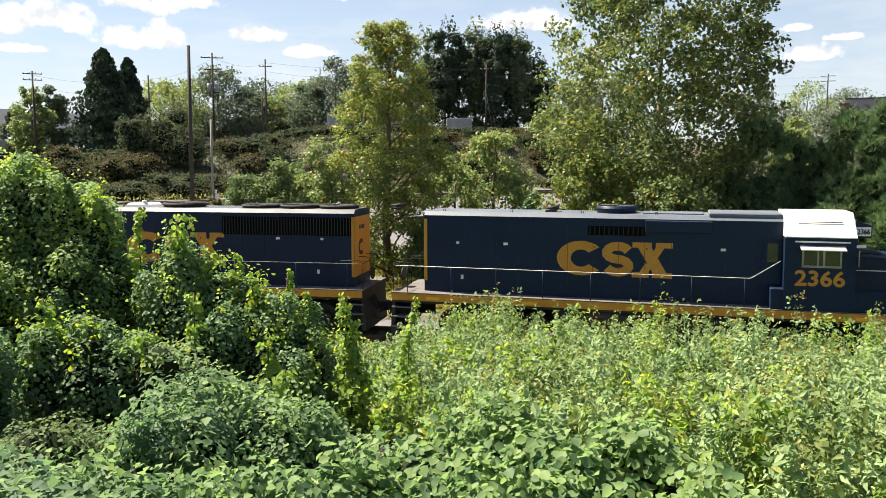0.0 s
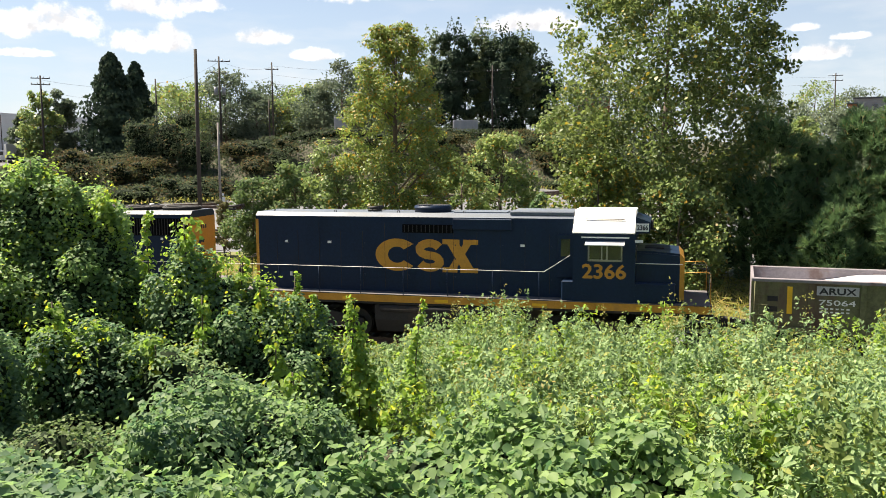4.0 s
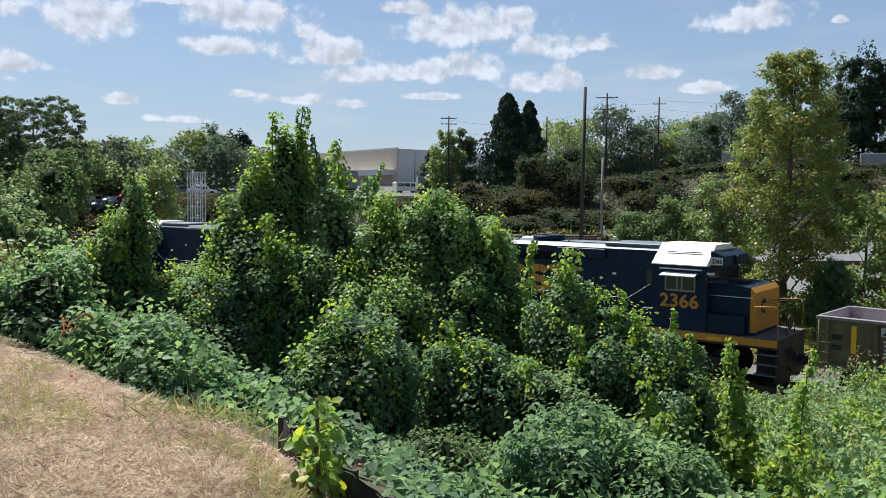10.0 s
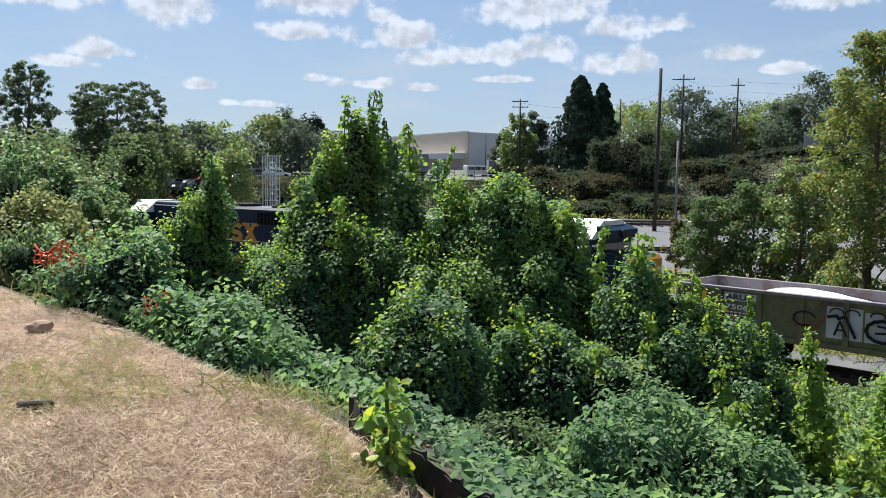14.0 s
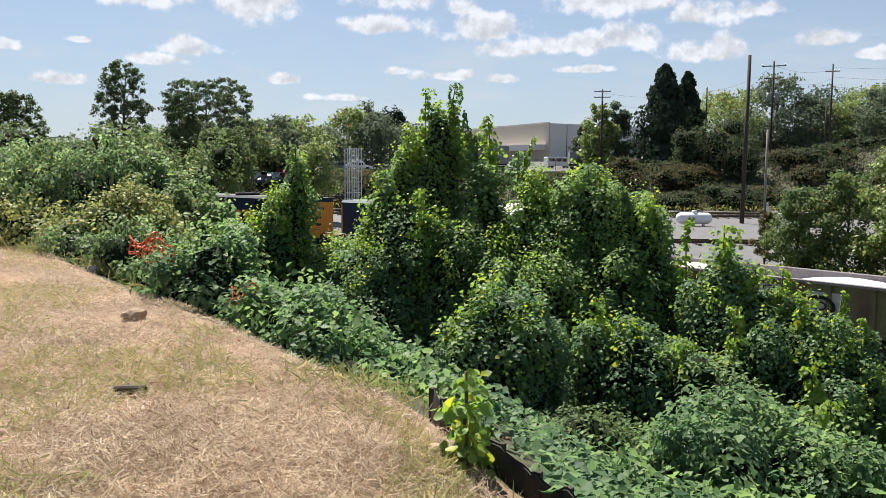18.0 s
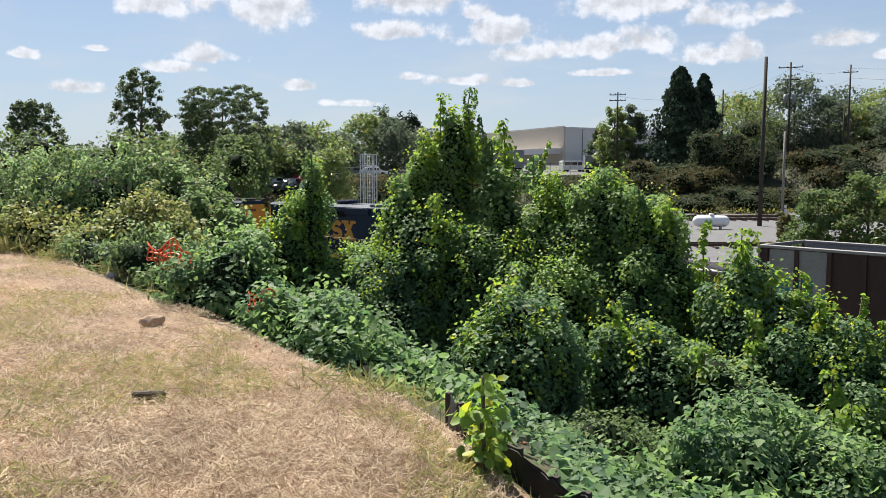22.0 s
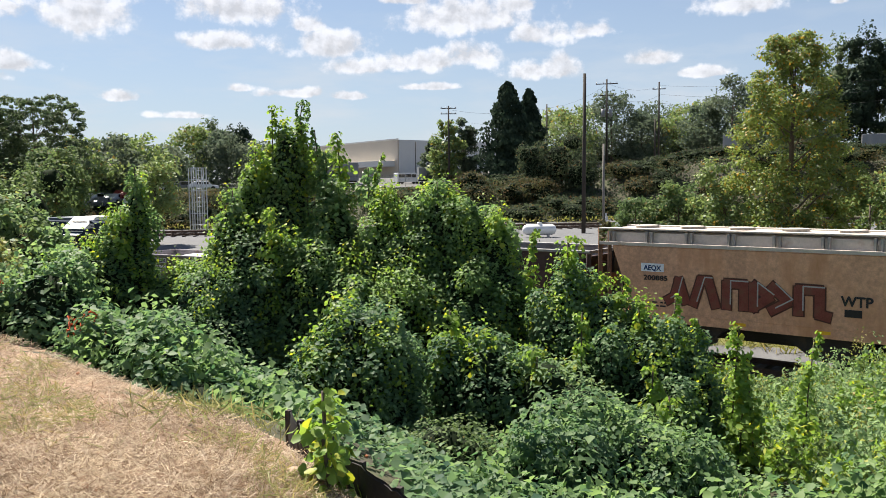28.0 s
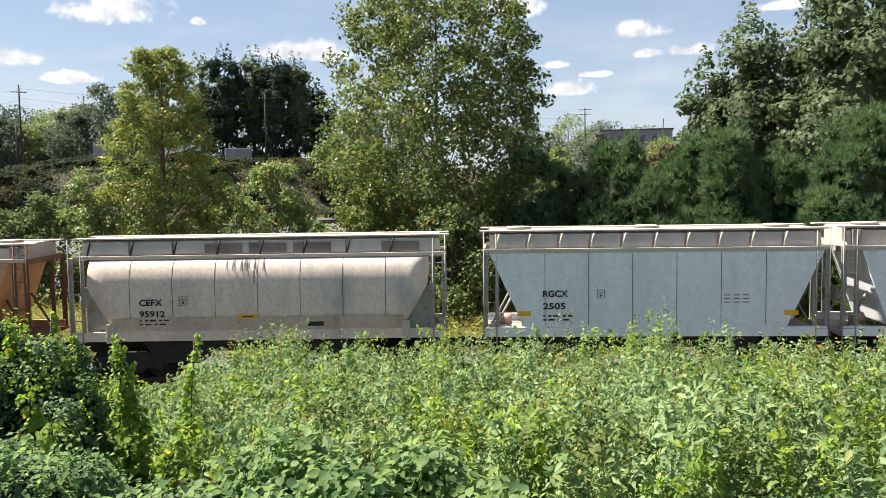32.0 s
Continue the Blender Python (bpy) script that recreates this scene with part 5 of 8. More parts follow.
M_BLACKIRON = surface("grimy_black_iron", (0.022, 0.020, 0.019), 0.75, vary=0.35, grain=15, stain=(0.06, 0.042, 0.03), stain_at=0.58, bump=0.35)
M_STEEL = surface("worn_steel", (0.30, 0.28, 0.27), 0.35, 0.9, vary=0.2, grain=20, stain=(0.14, 0.08, 0.05), stain_at=0.6, bump=0.1)
M_RAILRUST = surface("rusty_rail_steel", (0.10, 0.062, 0.045), 0.7, 0.3, vary=0.25, grain=25, bump=0.3)
M_GLASS = surface("dark_cab_glass", (0.018, 0.02, 0.022), 0.08, vary=0.05, bump=0.0, spec=0.9)
M_GALV = surface("galvanised_steel", (0.55, 0.56, 0.57), 0.45, 0.6, vary=0.12, grain=25, bump=0.1)
M_LOAD = surface("white_sand_load", (0.62, 0.61, 0.63), 0.95, vary=0.08, grain=60, stain=(0.52, 0.50, 0.52), bump=0.5, bump_scale=50)
M_GONDOLA = surface("olive_gondola_paint", (0.125, 0.125, 0.055), 0.7, vary=0.35, grain=10, stain=(0.10, 0.06, 0.042), stain_at=0.5, stain_scale=0.8, bump=0.25, streak=0.4)
M_GONDIN = surface("gondola_lining", (0.20, 0.18, 0.19), 0.8, vary=0.2, grain=12, stain=(0.14, 0.1, 0.09), bump=0.25)
M_BROWN = surface("dark_brown_hopper_paint", (0.055, 0.028, 0.024), 0.7, vary=0.25, grain=10, stain=(0.08, 0.04, 0.03), stain_at=0.55, bump=0.25, streak=0.3)
M_GREYPANEL = surface("patched_grey_paint", (0.27, 0.26, 0.25), 0.65, vary=0.15, grain=10, stain=(0.2, 0.17, 0.15), stain_at=0.58, bump=0.15)
M_RUSTY = surface("rusty_tan_hopper_paint", (0.60, 0.335, 0.205), 0.75, vary=0.3, grain=9, stain=(0.48, 0.235, 0.12), stain_at=0.53, stain_scale=0.7, bump=0.25, streak=0.28)
M_TANROOF = surface("faded_tan_roof_paint", (0.52, 0.46, 0.40), 0.65, vary=0.15, grain=10, stain=(0.42, 0.29, 0.19), stain_at=0.58, bump=0.12)
M_SILVER = surface("sooty_silver_hopper_paint", (0.69, 0.575, 0.50), 0.78, spec=0.2, vary=0.2, grain=9, stain=(0.40, 0.38, 0.37), stain_at=0.57, stain_scale=0.55, bump=0.1, streak=0.3)
M_PALEGREY = surface("light_grey_hopper_paint", (0.76, 0.78, 0.815), 0.55, vary=0.12, grain=9, stain=(0.66, 0.675, 0.70), stain_at=0.6, stain_scale=0.6, bump=0.08, streak=0.25)
M_ENDGREY = surface("sooty_grey_end_frame", (0.33, 0.31, 0.29), 0.7, vary=0.25, grain=12, stain=(0.15, 0.11, 0.085), stain_at=0.55, bump=0.2)
M_ENDRUST = surface("rusty_brown_end_frame", (0.20, 0.105, 0.062), 0.8, vary=0.25, grain=12, stain=(0.12, 0.06, 0.04), stain_at=0.52, bump=0.25)
M_SEAM = surface("sooty_seam", (0.16, 0.155, 0.15), 0.8, vary=0.3, grain=20, bump=0.1)
M_GRATE = surface("running_board_grating", (0.42, 0.41, 0.40), 0.6, 0.3, vary=0.2, grain=60, bump=0.6, bump_scale=120)
M_SOOT = surface("black_spill_stain", (0.17, 0.15, 0.14), 0.8, vary=0.4, grain=25, bump=0.2)
M_LETTER = surface("black_lettering", (0.02, 0.02, 0.022), 0.6, bump=0.0)
M_CHALK = surface("white_lettering", (0.72, 0.70, 0.66), 0.6, bump=0.0)
M_YELLOW = surface("reflective_yellow", (0.75, 0.42, 0.02), 0.5, bump=0.05)
M_TEAL = surface("teal_patch", (0.03, 0.22, 0.17), 0.6, bump=0.05)
# near-black put on the raised intake box for the unlit depth behind it
M_VOID = surface("intake_shade_black", (0.003, 0.003, 0.003), 0.9, vary=0.2, bump=0.0, spec=0.1)
M_SILVERLOW = surface("brown_streaked_lower_paint", (0.53, 0.425, 0.345), 0.8, vary=0.22, grain=9, stain=(0.38, 0.29, 0.22), stain_at=0.55, stain_scale=0.6, bump=0.1, spec=0.2, streak=0.3)
M_GRAFF = surface("silver_graffiti", (0.42, 0.40, 0.40), 0.6, vary=0.2, bump=0.05)
M_REDGRAFF = surface("dull_red_graffiti", (0.40, 0.115, 0.085), 0.65, vary=0.25, stain=(0.36, 0.15, 0.10), stain_at=0.5, stain_scale=2.5, bump=0.05)
M_DARKGRAFF = surface("dark_graffiti_rim", (0.16, 0.075, 0.055), 0.7, vary=0.25, bump=0.05)
M_BLUEMARK = surface("blue_lettering", (0.02, 0.05, 0.14), 0.6, bump=0.0)
M_VALVE = surface("pinkish_valve_paint", (0.5, 0.33, 0.28), 0.6, bump=0.1)

FONT_CACHE = {}


def lettering(text, x, y, z, height, material, parent, width=None, bold=0.0, name="lettering", facing=-1, depth=0.004):
    """Flat lettering on a side that faces -y; x: left end, z: foot."""
    cu = bpy.data.curves.new(name, "FONT")
    cu.body = text
    cu.size = height / 0.72
    cu.resolution_u = 3
    cu.extrude = depth
    cu.fill_mode = "BOTH"
    tmp = bpy.data.objects.new("tmp_text", cu)
    me = bpy.data.meshes.new_from_object(tmp)
    bpy.data.objects.remove(tmp)
    bpy.data.curves.remove(cu)
    co = np.zeros(len(me.vertices) * 3)
    me.vertices.foreach_get("co", co)
    co = co.reshape(-1, 3)
    if width:
        co[:, 0] *= width / max(1e-6, co[:, 0].max() - co[:, 0].min())
    co[:, 0] -= co[:, 0].min()
    flat = np.stack([co[:, 0], -co[:, 2], co[:, 1]], 1)
    polys = [tuple(p.vertices) for p in me.polygons]
    n = len(flat)
    copies = ((0, 0, 0), (bold, -0.0005, 0), (-bold, -0.001, 0), (0, -0.0015, bold), (0, -0.002, -bold)) if bold else ((0, 0, 0),)
    bpy.data.meshes.remove(me)
    me = bpy.data.meshes.new(name)
    me.from_pydata(np.concatenate([flat + np.array(o) for o in copies]).tolist(), [], [tuple(i + k * n for i in p) for k in range(len(copies)) for p in polys])
    me.materials.append(material)
    ob = new(name, me)
    ob.parent = parent
    ob.location = (x, y, z)
    return ob


def wheelset(x, parent, r=0.47):
    bm = bmesh.new()
    for y in (-0.75, 0.75):
        s = 1 if y > 0 else -1
        rod(bm, (0, y - 0.065, 0), (0, y + 0.065, 0), r, 24)
        rod(bm, (0, y - s * 0.09, 0), (0, y - s * 0.06, 0), r + 0.03, 24)
    rod(bm, (0, -0.95, 0), (0, 0.95, 0), 0.08, 10)
    w = part("wheelset", bm, M_BLACKIRON, parent)
    w.location = (x, 0, r)
    return w


SPIN = []


def bogie(x, parent, axles=(-0.9, 0.9), r=0.46):
    half = max(axles) + 0.3
    bm = bmesh.new()
    for y in (-1.0, 1.0):
        prism(bm, [(-half, r - 0.08), (-half, r + 0.18), (-0.5, r + 0.42), (0.5, r + 0.42), (half, r + 0.18), (half, r - 0.08), (0.55, r - 0.1), (0.35, r - 0.24), (-0.35, r - 0.24), (-0.55, r - 0.1)], y - 0.08, y + 0.08)
        for a in axles:
            rod(bm, (a, y - 0.16, r), (a, y + 0.16, r), 0.14, 12)
        for k in (-0.14, 0.0, 0.14):
            rod(bm, (k, y, r - 0.2), (k, y, r + 0.3), 0.05, 8)
    box(bm, -0.25, 0.25, -1.0, 1.0, r, r + 0.3)
    b = part("bogie", bm, M_BLACKIRON, parent)
    b.location = (x, 0, 0)
    for a in axles:
        SPIN.append((wheelset(a, b, r), a, r))
    return b


def coupler(x, sign, parent, z=0.88):
    bm = bmesh.new()
    box(bm, *sorted((x, x + sign * 0.42)), -0.11, 0.11, z - 0.12, z + 0.12, 0.02)
    box(bm, *sorted((x + sign * 0.36, x + sign * 0.60)), -0.19, 0.14, z - 0.16, z + 0.16, 0.03)
    part("coupler", bm, M_BLACKIRON, parent)
    hose = rods([(x, -0.45, z - 0.1), (x + sign * 0.18, -0.47, z - 0.35), (x + sign * 0.4, -0.4, z - 0.42), (x + sign * 0.55, -0.3, z - 0.32)], 0.025)
    part("air_hose", hose, M_BLACKIRON, parent)


def handrail(path, parent, material, stands=(), foot=1.6, r=0.018):
    part("handrail", rods(path, r), material, parent)
    for x, z in stands:
        bm = bmesh.new()
        rod(bm, (x, path[0][1], foot), (x, path[0][1], z), 0.017, 6)
        box(bm, x - 0.05, x + 0.05, path[0][1] - 0.03, path[0][1] + 0.03, foot, foot + 0.12)
        part("stanchion", bm, material, parent)


def emblem(x0, x1, z0, z1, y, parent):
    """The owner's large golden mark, as three plain bold shapes."""
    w, h = (x1 - x0), (z1 - z0)
    # a thick open ring
    bm = bmesh.new()
    cx, cz, rx, rz = x0 + w * 0.215, z0 + h * 0.5, w * 0.215, h * 0.5
    n = 26
    pts = []
    for k in range(n + 1):
        a = radians(42 + 276 * k / n)
        pts.append((a, cx + rx * math.cos(a), cz + rz * math.sin(a), cx + rx * 0.42 * math.cos(a), cz + rz * 0.50 * math.sin(a)))
    for (_, ax, az, bx, bz), (_, cx2, cz2, dx, dz) in zip(pts, pts[1:]):
        f = bm.faces.new([bm.verts.new(p) for p in ((ax, y, az), (cx2, y, cz2), (dx, y, dz), (bx, y, bz))])
    bmesh.ops.remove_doubles(bm, verts=bm.verts, dist=0.001)
    finish_emblem(bm, parent)
    # a waved block
    bm = bmesh.new()
    a, b = x0 + w * 0.40, x0 + w * 0.67
    t = h * 0.25
    cx, rx, rz = (a + b) / 2, (b - a) / 2 - t * 0.5, (h - t) / 4
    line = [(cx + rx * math.cos(radians(g)), z1 - t / 2 - rz + rz * math.sin(radians(g))) for g in range(20, 271, 25)]
    line += [(cx + rx * math.cos(radians(g)), z0 + t / 2 + rz + rz * math.sin(radians(g))) for g in range(65, -161, -25)]
    rim = []
    for k, (px, pz) in enumerate(line):
        (ax, az), (bx, bz) = line[max(0, k - 1)], line[min(len(line) - 1, k + 1)]
        d = math.hypot(bx - ax, bz - az)
        nx, nz = -(bz - az) / d * t * 0.56, (bx - ax) / d * t * 0.5
        rim.append((bm.verts.new((px + nx, y, pz + nz)), bm.verts.new((px - nx, y, pz - nz))))
    for (p, q), (r, s) in zip(rim, rim[1:]):
        bm.faces.new((p, r, s, q))
    finish_emblem(bm, parent)
    # two crossed beams with feet
    bm = bmesh.new()
    a, b = x0 + w * 0.66, x1
    s = (b - a)
    for k, q in enumerate((((a + 0.06 * s, z1), (a + 0.40 * s, z1), (b - 0.06 * s, z0), (b - 0.40 * s, z0)), ((b - 0.34 * s, z1), (b - 0.12 * s, z1), (a + 0.32 * s, z0), (a + 0.10 * s, z0)),
              ((a, z1 - 0.15 * h), (a + 0.48 * s, z1 - 0.15 * h), (a + 0.48 * s, z1), (a, z1)), ((b - 0.42 * s, z1 - 0.15 * h), (b, z1 - 0.15 * h), (b, z1), (b - 0.42 * s, z1)),
              ((a, z0), (a + 0.42 * s, z0), (a + 0.42 * s, z0 + 0.15 * h), (a, z0 + 0.15 * h)), ((b - 0.50 * s, z0), (b, z0), (b, z0 + 0.15 * h), (b - 0.50 * s, z0 + 0.15 * h)))):
        bm.faces.new([bm.verts.new((px, y - 0.0006 * k, pz)) for px, pz in q])
    finish_emblem(bm, parent)


def finish_emblem(bm, parent):
    got = bmesh.ops.extrude_face_region(bm, geom=list(bm.faces))
    bmesh.ops.translate(bm, verts=[v for v in got["geom"] if isinstance(v, bmesh.types.BMVert)], vec=(0, -0.004, 0))
    bmesh.ops.recalc_face_normals(bm, faces=bm.faces)
    part("painted_emblem", bm, M_GOLD, parent, "bold golden yellow painted shape")


def ring_mark(x, facing, y, z, r, parent):
    """A dark open ring and a small block on an end sheet that faces along x."""
    bm = bmesh.new()
    pts = []
    for k in range(19):
        a = radians(50 + 260 * k / 18)
        pts.append([(x, y + q * r * math.cos(a) * facing, z + q * r * 0.82 * math.sin(a)) for q in (1.0, 0.52)])
    for (a, b), (c, d) in zip(pts, pts[1:]):
        bm.faces.new([bm.verts.new(p) for p in (a, c, d, b)])
    bmesh.ops.remove_doubles(bm, verts=bm.verts, dist=0.0005)
    bmesh.ops.recalc_face_normals(bm, faces=bm.faces)
    got = bmesh.ops.extrude_face_region(bm, geom=list(bm.faces))
    bmesh.ops.translate(bm, verts=[v for v in got["geom"] if isinstance(v, bmesh.types.BMVert)], vec=(facing * 0.004, 0, 0))
    part("end_mark", bm, M_NAVY, parent, "dark blue painted shape")


def locomotive(label, u_mid, half, f, hood_end, cab_a, cab_b, nose_end, fans, grilles, logo, number, six, roof=4.27):
    """f: 1 if the cab looks along +x, -1 if along -x. Distances are along f from the middle."""
    c = thing("locomotive", pose(0, 0, 0), label, "locomotive", "cars of the train")

    def X(a, b):
        return sorted((f * a, f * b))
    deck = 1.62
    part("underframe", boxes((-half, half, -1.5, 1.5, 1.28, 1.60), bevel=0.015), M_BLACKIRON, c)
    part("walkway", boxes((-half, half, -1.52, 1.52, 1.60, deck)), M_DECK, c, "dusty grey walkway deck")
    for y in (-1.525, 1.505):
        part("sill_stripe", boxes((-half + 0.02, half - 0.02, y, y + 0.02, 1.36, 1.59)), M_GOLD, c, "golden yellow side sill")
        for k in range(int(half * 2 / 3.2)):
            x = -half + 1.2 + k * 3.2
            part("reflector", boxes((x, x + 0.45, y - 0.004 if y < 0 else y + 0.02, y if y < 0 else y + 0.024, 1.41, 1.50)), M_YELLOW, c, "bright yellow reflector strip")
    # long hood: flat sides, narrow chamfer, flat roof
    bm = bmesh.new()
    loft(bm, [(-0.95, deck), (-0.95, roof - 0.13), (-0.80, roof), (0.80, roof), (0.95, roof - 0.13), (0.95, deck)], *X(-hood_end, cab_a))
    for fc in bm.faces:
        if fc.normal.z > 0.3:
            fc.material_index = 1
    part("long_hood", bm, (M_NAVY, M_ROOFGREY if f > 0 else M_ROOFDULL), c, "navy blue engine hood with bleached roof")
    part("hood_end_panel", boxes((*X(-hood_end - 0.02, -hood_end), -0.93, 0.93, deck + 0.35, roof - 0.25)), M_GOLD, c, "golden yellow hood end")
    part("hood_corner_strip", boxes((*X(-hood_end, -hood_end + 0.1), -0.956, -0.95, deck + 0.35, roof - 0.25)), M_GOLD, c, "rust-streaked yellow corner strip")
    ring_mark(f * (-hood_end - 0.024), -f, -0.2, 2.95, 0.34, c)
    for k in range(4):
        part("number_bar", boxes((*sorted((f * (-hood_end - 0.02), f * (-hood_end - 0.026))), -0.42 + 0.17 * k, -0.31 + 0.17 * k, 3.58, 3.72)), M_NAVY, c)
    # door seams and latches along the hood
    span = hood_end + cab_a
    n = int(span / 0.78)
    for k in range(1, n):
        x = f * (-hood_end + span * k / n)
        part("hood_door_seam", boxes((x - 0.006, x + 0.006, -0.957, -0.95, deck + 0.1, roof - 0.62 if k % 3 else roof - 0.35)), M_BLACKIRON, c)
        if k % 2:
            for z in (2.15, 2.75, 3.2):
                part("door_latch", boxes((x + 0.05, x + 0.08, -0.972, -0.95, z, z + 0.06)), M_NAVY, c)
    for k, x in enumerate((-hood_end + 1.15, -hood_end + 2.75, -hood_end + 0.85 * span)):
        w = 0.07 if k else 0.05
        part("notice_plate", boxes((f * x - w, f * x + w, -0.958, -0.95, 3.22, 3.30)), M_CHALK, c, "small white notice plate")
    part("notice_plate", boxes((f * (-hood_end + 1.3) - 0.045, f * (-hood_end + 1.3) + 0.045, -0.958, -0.95, 2.06, 2.2)), M_CHALK, c, "small white notice plate")
    for a, b, z0, z1, slats in grilles:
        g = part("air_intake", boxes((*X(a, b), -0.97, -0.94, z0, z1)), M_VOID, c, "black air intake grille")
        for k in range(slats):
            x = f * (a + (b - a) * (k + 0.5) / slats)
            part("slat", boxes((x - 0.012, x + 0.012, -0.985, -0.97, z0 + 0.02, z1 - 0.02)), M_BLACKIRON, g)
    for x, r, h in fans:
        bm = bmesh.new()
        rod(bm, (f * x, 0, roof - 0.01), (f * x, 0, roof + h), r, 28)
        rod(bm, (f * x, 0, roof + h * 0.55), (f * x, 0, roof + h * 0.75), r + 0.03, 28)
        fan = part("roof_fan", bm, M_NAVY if number == "2366" else M_BLACKIRON, c, "round radiator fan housing")
        bm = bmesh.new()
        for k in range(8):
            a = math.pi * k / 8
            rod(bm, (f * x - math.cos(a) * r * 0.9, -math.sin(a) * r * 0.9, roof + h + 0.012), (f * x + math.cos(a) * r * 0.9, math.sin(a) * r * 0.9, roof + h + 0.012), 0.012, 4)
        tagged(part("fan_guard", bm, M_BLACKIRON, fan), kind="stuff")
    # horns
    bm = bmesh.new()
    hx = f * (fans[0][0] - 2.1)
    box(bm, hx - 0.15, hx + 0.15, -0.3, 0.3, roof, roof + 0.06)
    for k, y in enumerate((-0.22, 0.0, 0.22)):
        rod(bm, (hx - 0.18 + 0.05 * k, y, roof + 0.13), (hx + 0.22, y, roof + 0.13), 0.03, 8, 0.075)
        rod(bm, (hx, y, roof + 0.05), (hx, y, roof + 0.12), 0.02, 6)
    part("air_horn", bm, M_BLACKIRON, c, "black three-chime air horn")
    # raised equipment box before the cab, and side duct
    part("roof_box", boxes((*X(cab_a - 2.1, cab_a - 0.02), -0.86, 0.86, roof - 0.05, roof + 0.09), bevel=0.03), M_ROOFGREY, c)
    part("side_duct", boxes((*X(cab_a - 3.95, cab_a - 2.0), -1.06, -0.94, roof - 0.52, roof - 0.16), bevel=0.02), M_NAVY, c)
    for k in range(5):
        x = f * (-hood_end + 0.6 + k * (span - 2) / 4)
        part("lifting_lug", rods([(x, -0.72, roof), (x, -0.72, roof + 0.07), (x + 0.06, -0.72, roof + 0.07), (x + 0.06, -0.72, roof)], 0.012), M_BLACKIRON, c)
    emblem(*logo, 2.33, 3.42, -0.951, c)
    # cab
    ze, zt = 3.74, 4.42
    bm = bmesh.new()
    loft(bm, [(-1.5, deck), (-1.5, ze), (1.5, ze), (1.5, deck)], *X(cab_a, cab_b))
    cab = part("cab", bm, M_NAVY, c, "navy blue driver's cab")
    bm = bmesh.new()
    loft(bm, [(-1.56, ze), (-1.56, ze + 0.03), (-0.72, zt), (0.72, zt), (1.56, ze + 0.03), (1.56, ze)], *X(cab_a - 0.01, cab_b - 0.02))
    part("cab_roof", bm, M_WHITE, c, "chalky white sloped cab roof")
    part("roof_rail", rods([(f * (cab_a + 0.35), -1.12, 4.16), (f * (cab_b - 0.35), -1.12, 4.16)], 0.02), M_STEEL, c)
    wa, wb = cab_a + 0.27 * (cab_b - cab_a), cab_a + 0.77 * (cab_b - cab_a)
    win = part("cab_window", boxes((*X(wa, wb), -1.515, -1.49, 2.94, 3.40)), M_GLASS, c, "dark sliding cab window")
    bm = bmesh.new()
    for a, b, z0, z1 in ((wa - 0.05, wa, 2.9, 3.44), (wb, wb + 0.05, 2.9, 3.44), (wa - 0.05, wb + 0.05, 2.88, 2.94), (wa - 0.05, wb + 0.05, 3.40, 3.46), ((wa + wb) / 2 + 0.03, (wa + wb) / 2 + 0.09, 2.94, 3.4), ((wa + wb) / 2 - 0.12, (wa + wb) / 2 - 0.08, 2.94, 3.4)):
        box(bm, *X(a, b), -1.53, -1.5, z0, z1)
    part("window_frame", bm, M_STEEL, win)
    bm = bmesh.new()
    prism(bm, [(f * (wa - 0.12), 3.49), (f * (wb + 0.12), 3.49), (f * (wb + 0.12), 3.51), (f * (wa - 0.12), 3.51)], -1.86, -1.50)
    for v in bm.verts:
        if v.co.y < -1.7:
            v.co.z -= 0.09
    part("window_awning", bm, M_GALV, win, "folding metal sun awning")
    part("gutter", boxes((*X(wa - 0.25, wb + 0.25), -1.545, -1.5, 3.60, 3.64)), M_CHALK, c)
    if f > 0:
        lettering(number, cab_a + 0.16 * (cab_b - cab_a), -1.503, 2.36, 0.44, M_GOLD, c, width=0.69 * (cab_b - cab_a), bold=0.018, name="road_number")
    # number board and windscreen on the cab's end
    xf = f * cab_b
    bm = bmesh.new()
    box(bm, *sorted((xf, xf + f * 0.02)), -1.42, 1.42, 3.0, 3.55)
    part("windscreen", bm, M_GLASS, c, "dark windscreen")
    bm = bmesh.new()
    prism(bm, [(xf - f * 0.02, 3.72), (xf + f * 0.40, 3.74), (xf + f * 0.42, 4.08), (xf - f * 0.02, 4.24)], -1.2, 1.2)
    part("cab_front_box", bm, M_NAVY, c)
    if f > 0:
        part("number_board", boxes((xf + 0.0, xf + 0.38, -1.2245, -1.2005, 3.79, 4.04)), M_CHALK, c, "white number board")
        part("number_board", boxes((xf - 0.02, xf + 0.22, -1.515, -1.50, 3.48, 3.56)), M_CHALK, c, "tiny flag decal")
        lettering(number, xf + 0.03, -1.228, 3.845, 0.15, M_LETTER, c, width=0.32, bold=0.006, name="board_number")
    part("headlight", rod(bmesh.new(), (xf + f * 0.38, 0, 3.92), (xf + f * 0.50, 0, 3.92), 0.16, 16), M_BLACKIRON, c)
    part("cab_mirror", boxes((*sorted((xf + f * 0.02, xf + f * 0.05)), -1.78, -1.62, 2.95, 3.4)), M_BLACKIRON, c)
    # low nose
    bm = bmesh.new()
    prism(bm, [(f * cab_b, deck), (f * nose_end, deck), (f * nose_end, 2.98), (f * (nose_end - 0.14), 3.13), (f * (nose_end - 0.9), 3.20), (f * cab_b, 3.20)], -1.25, 1.25)
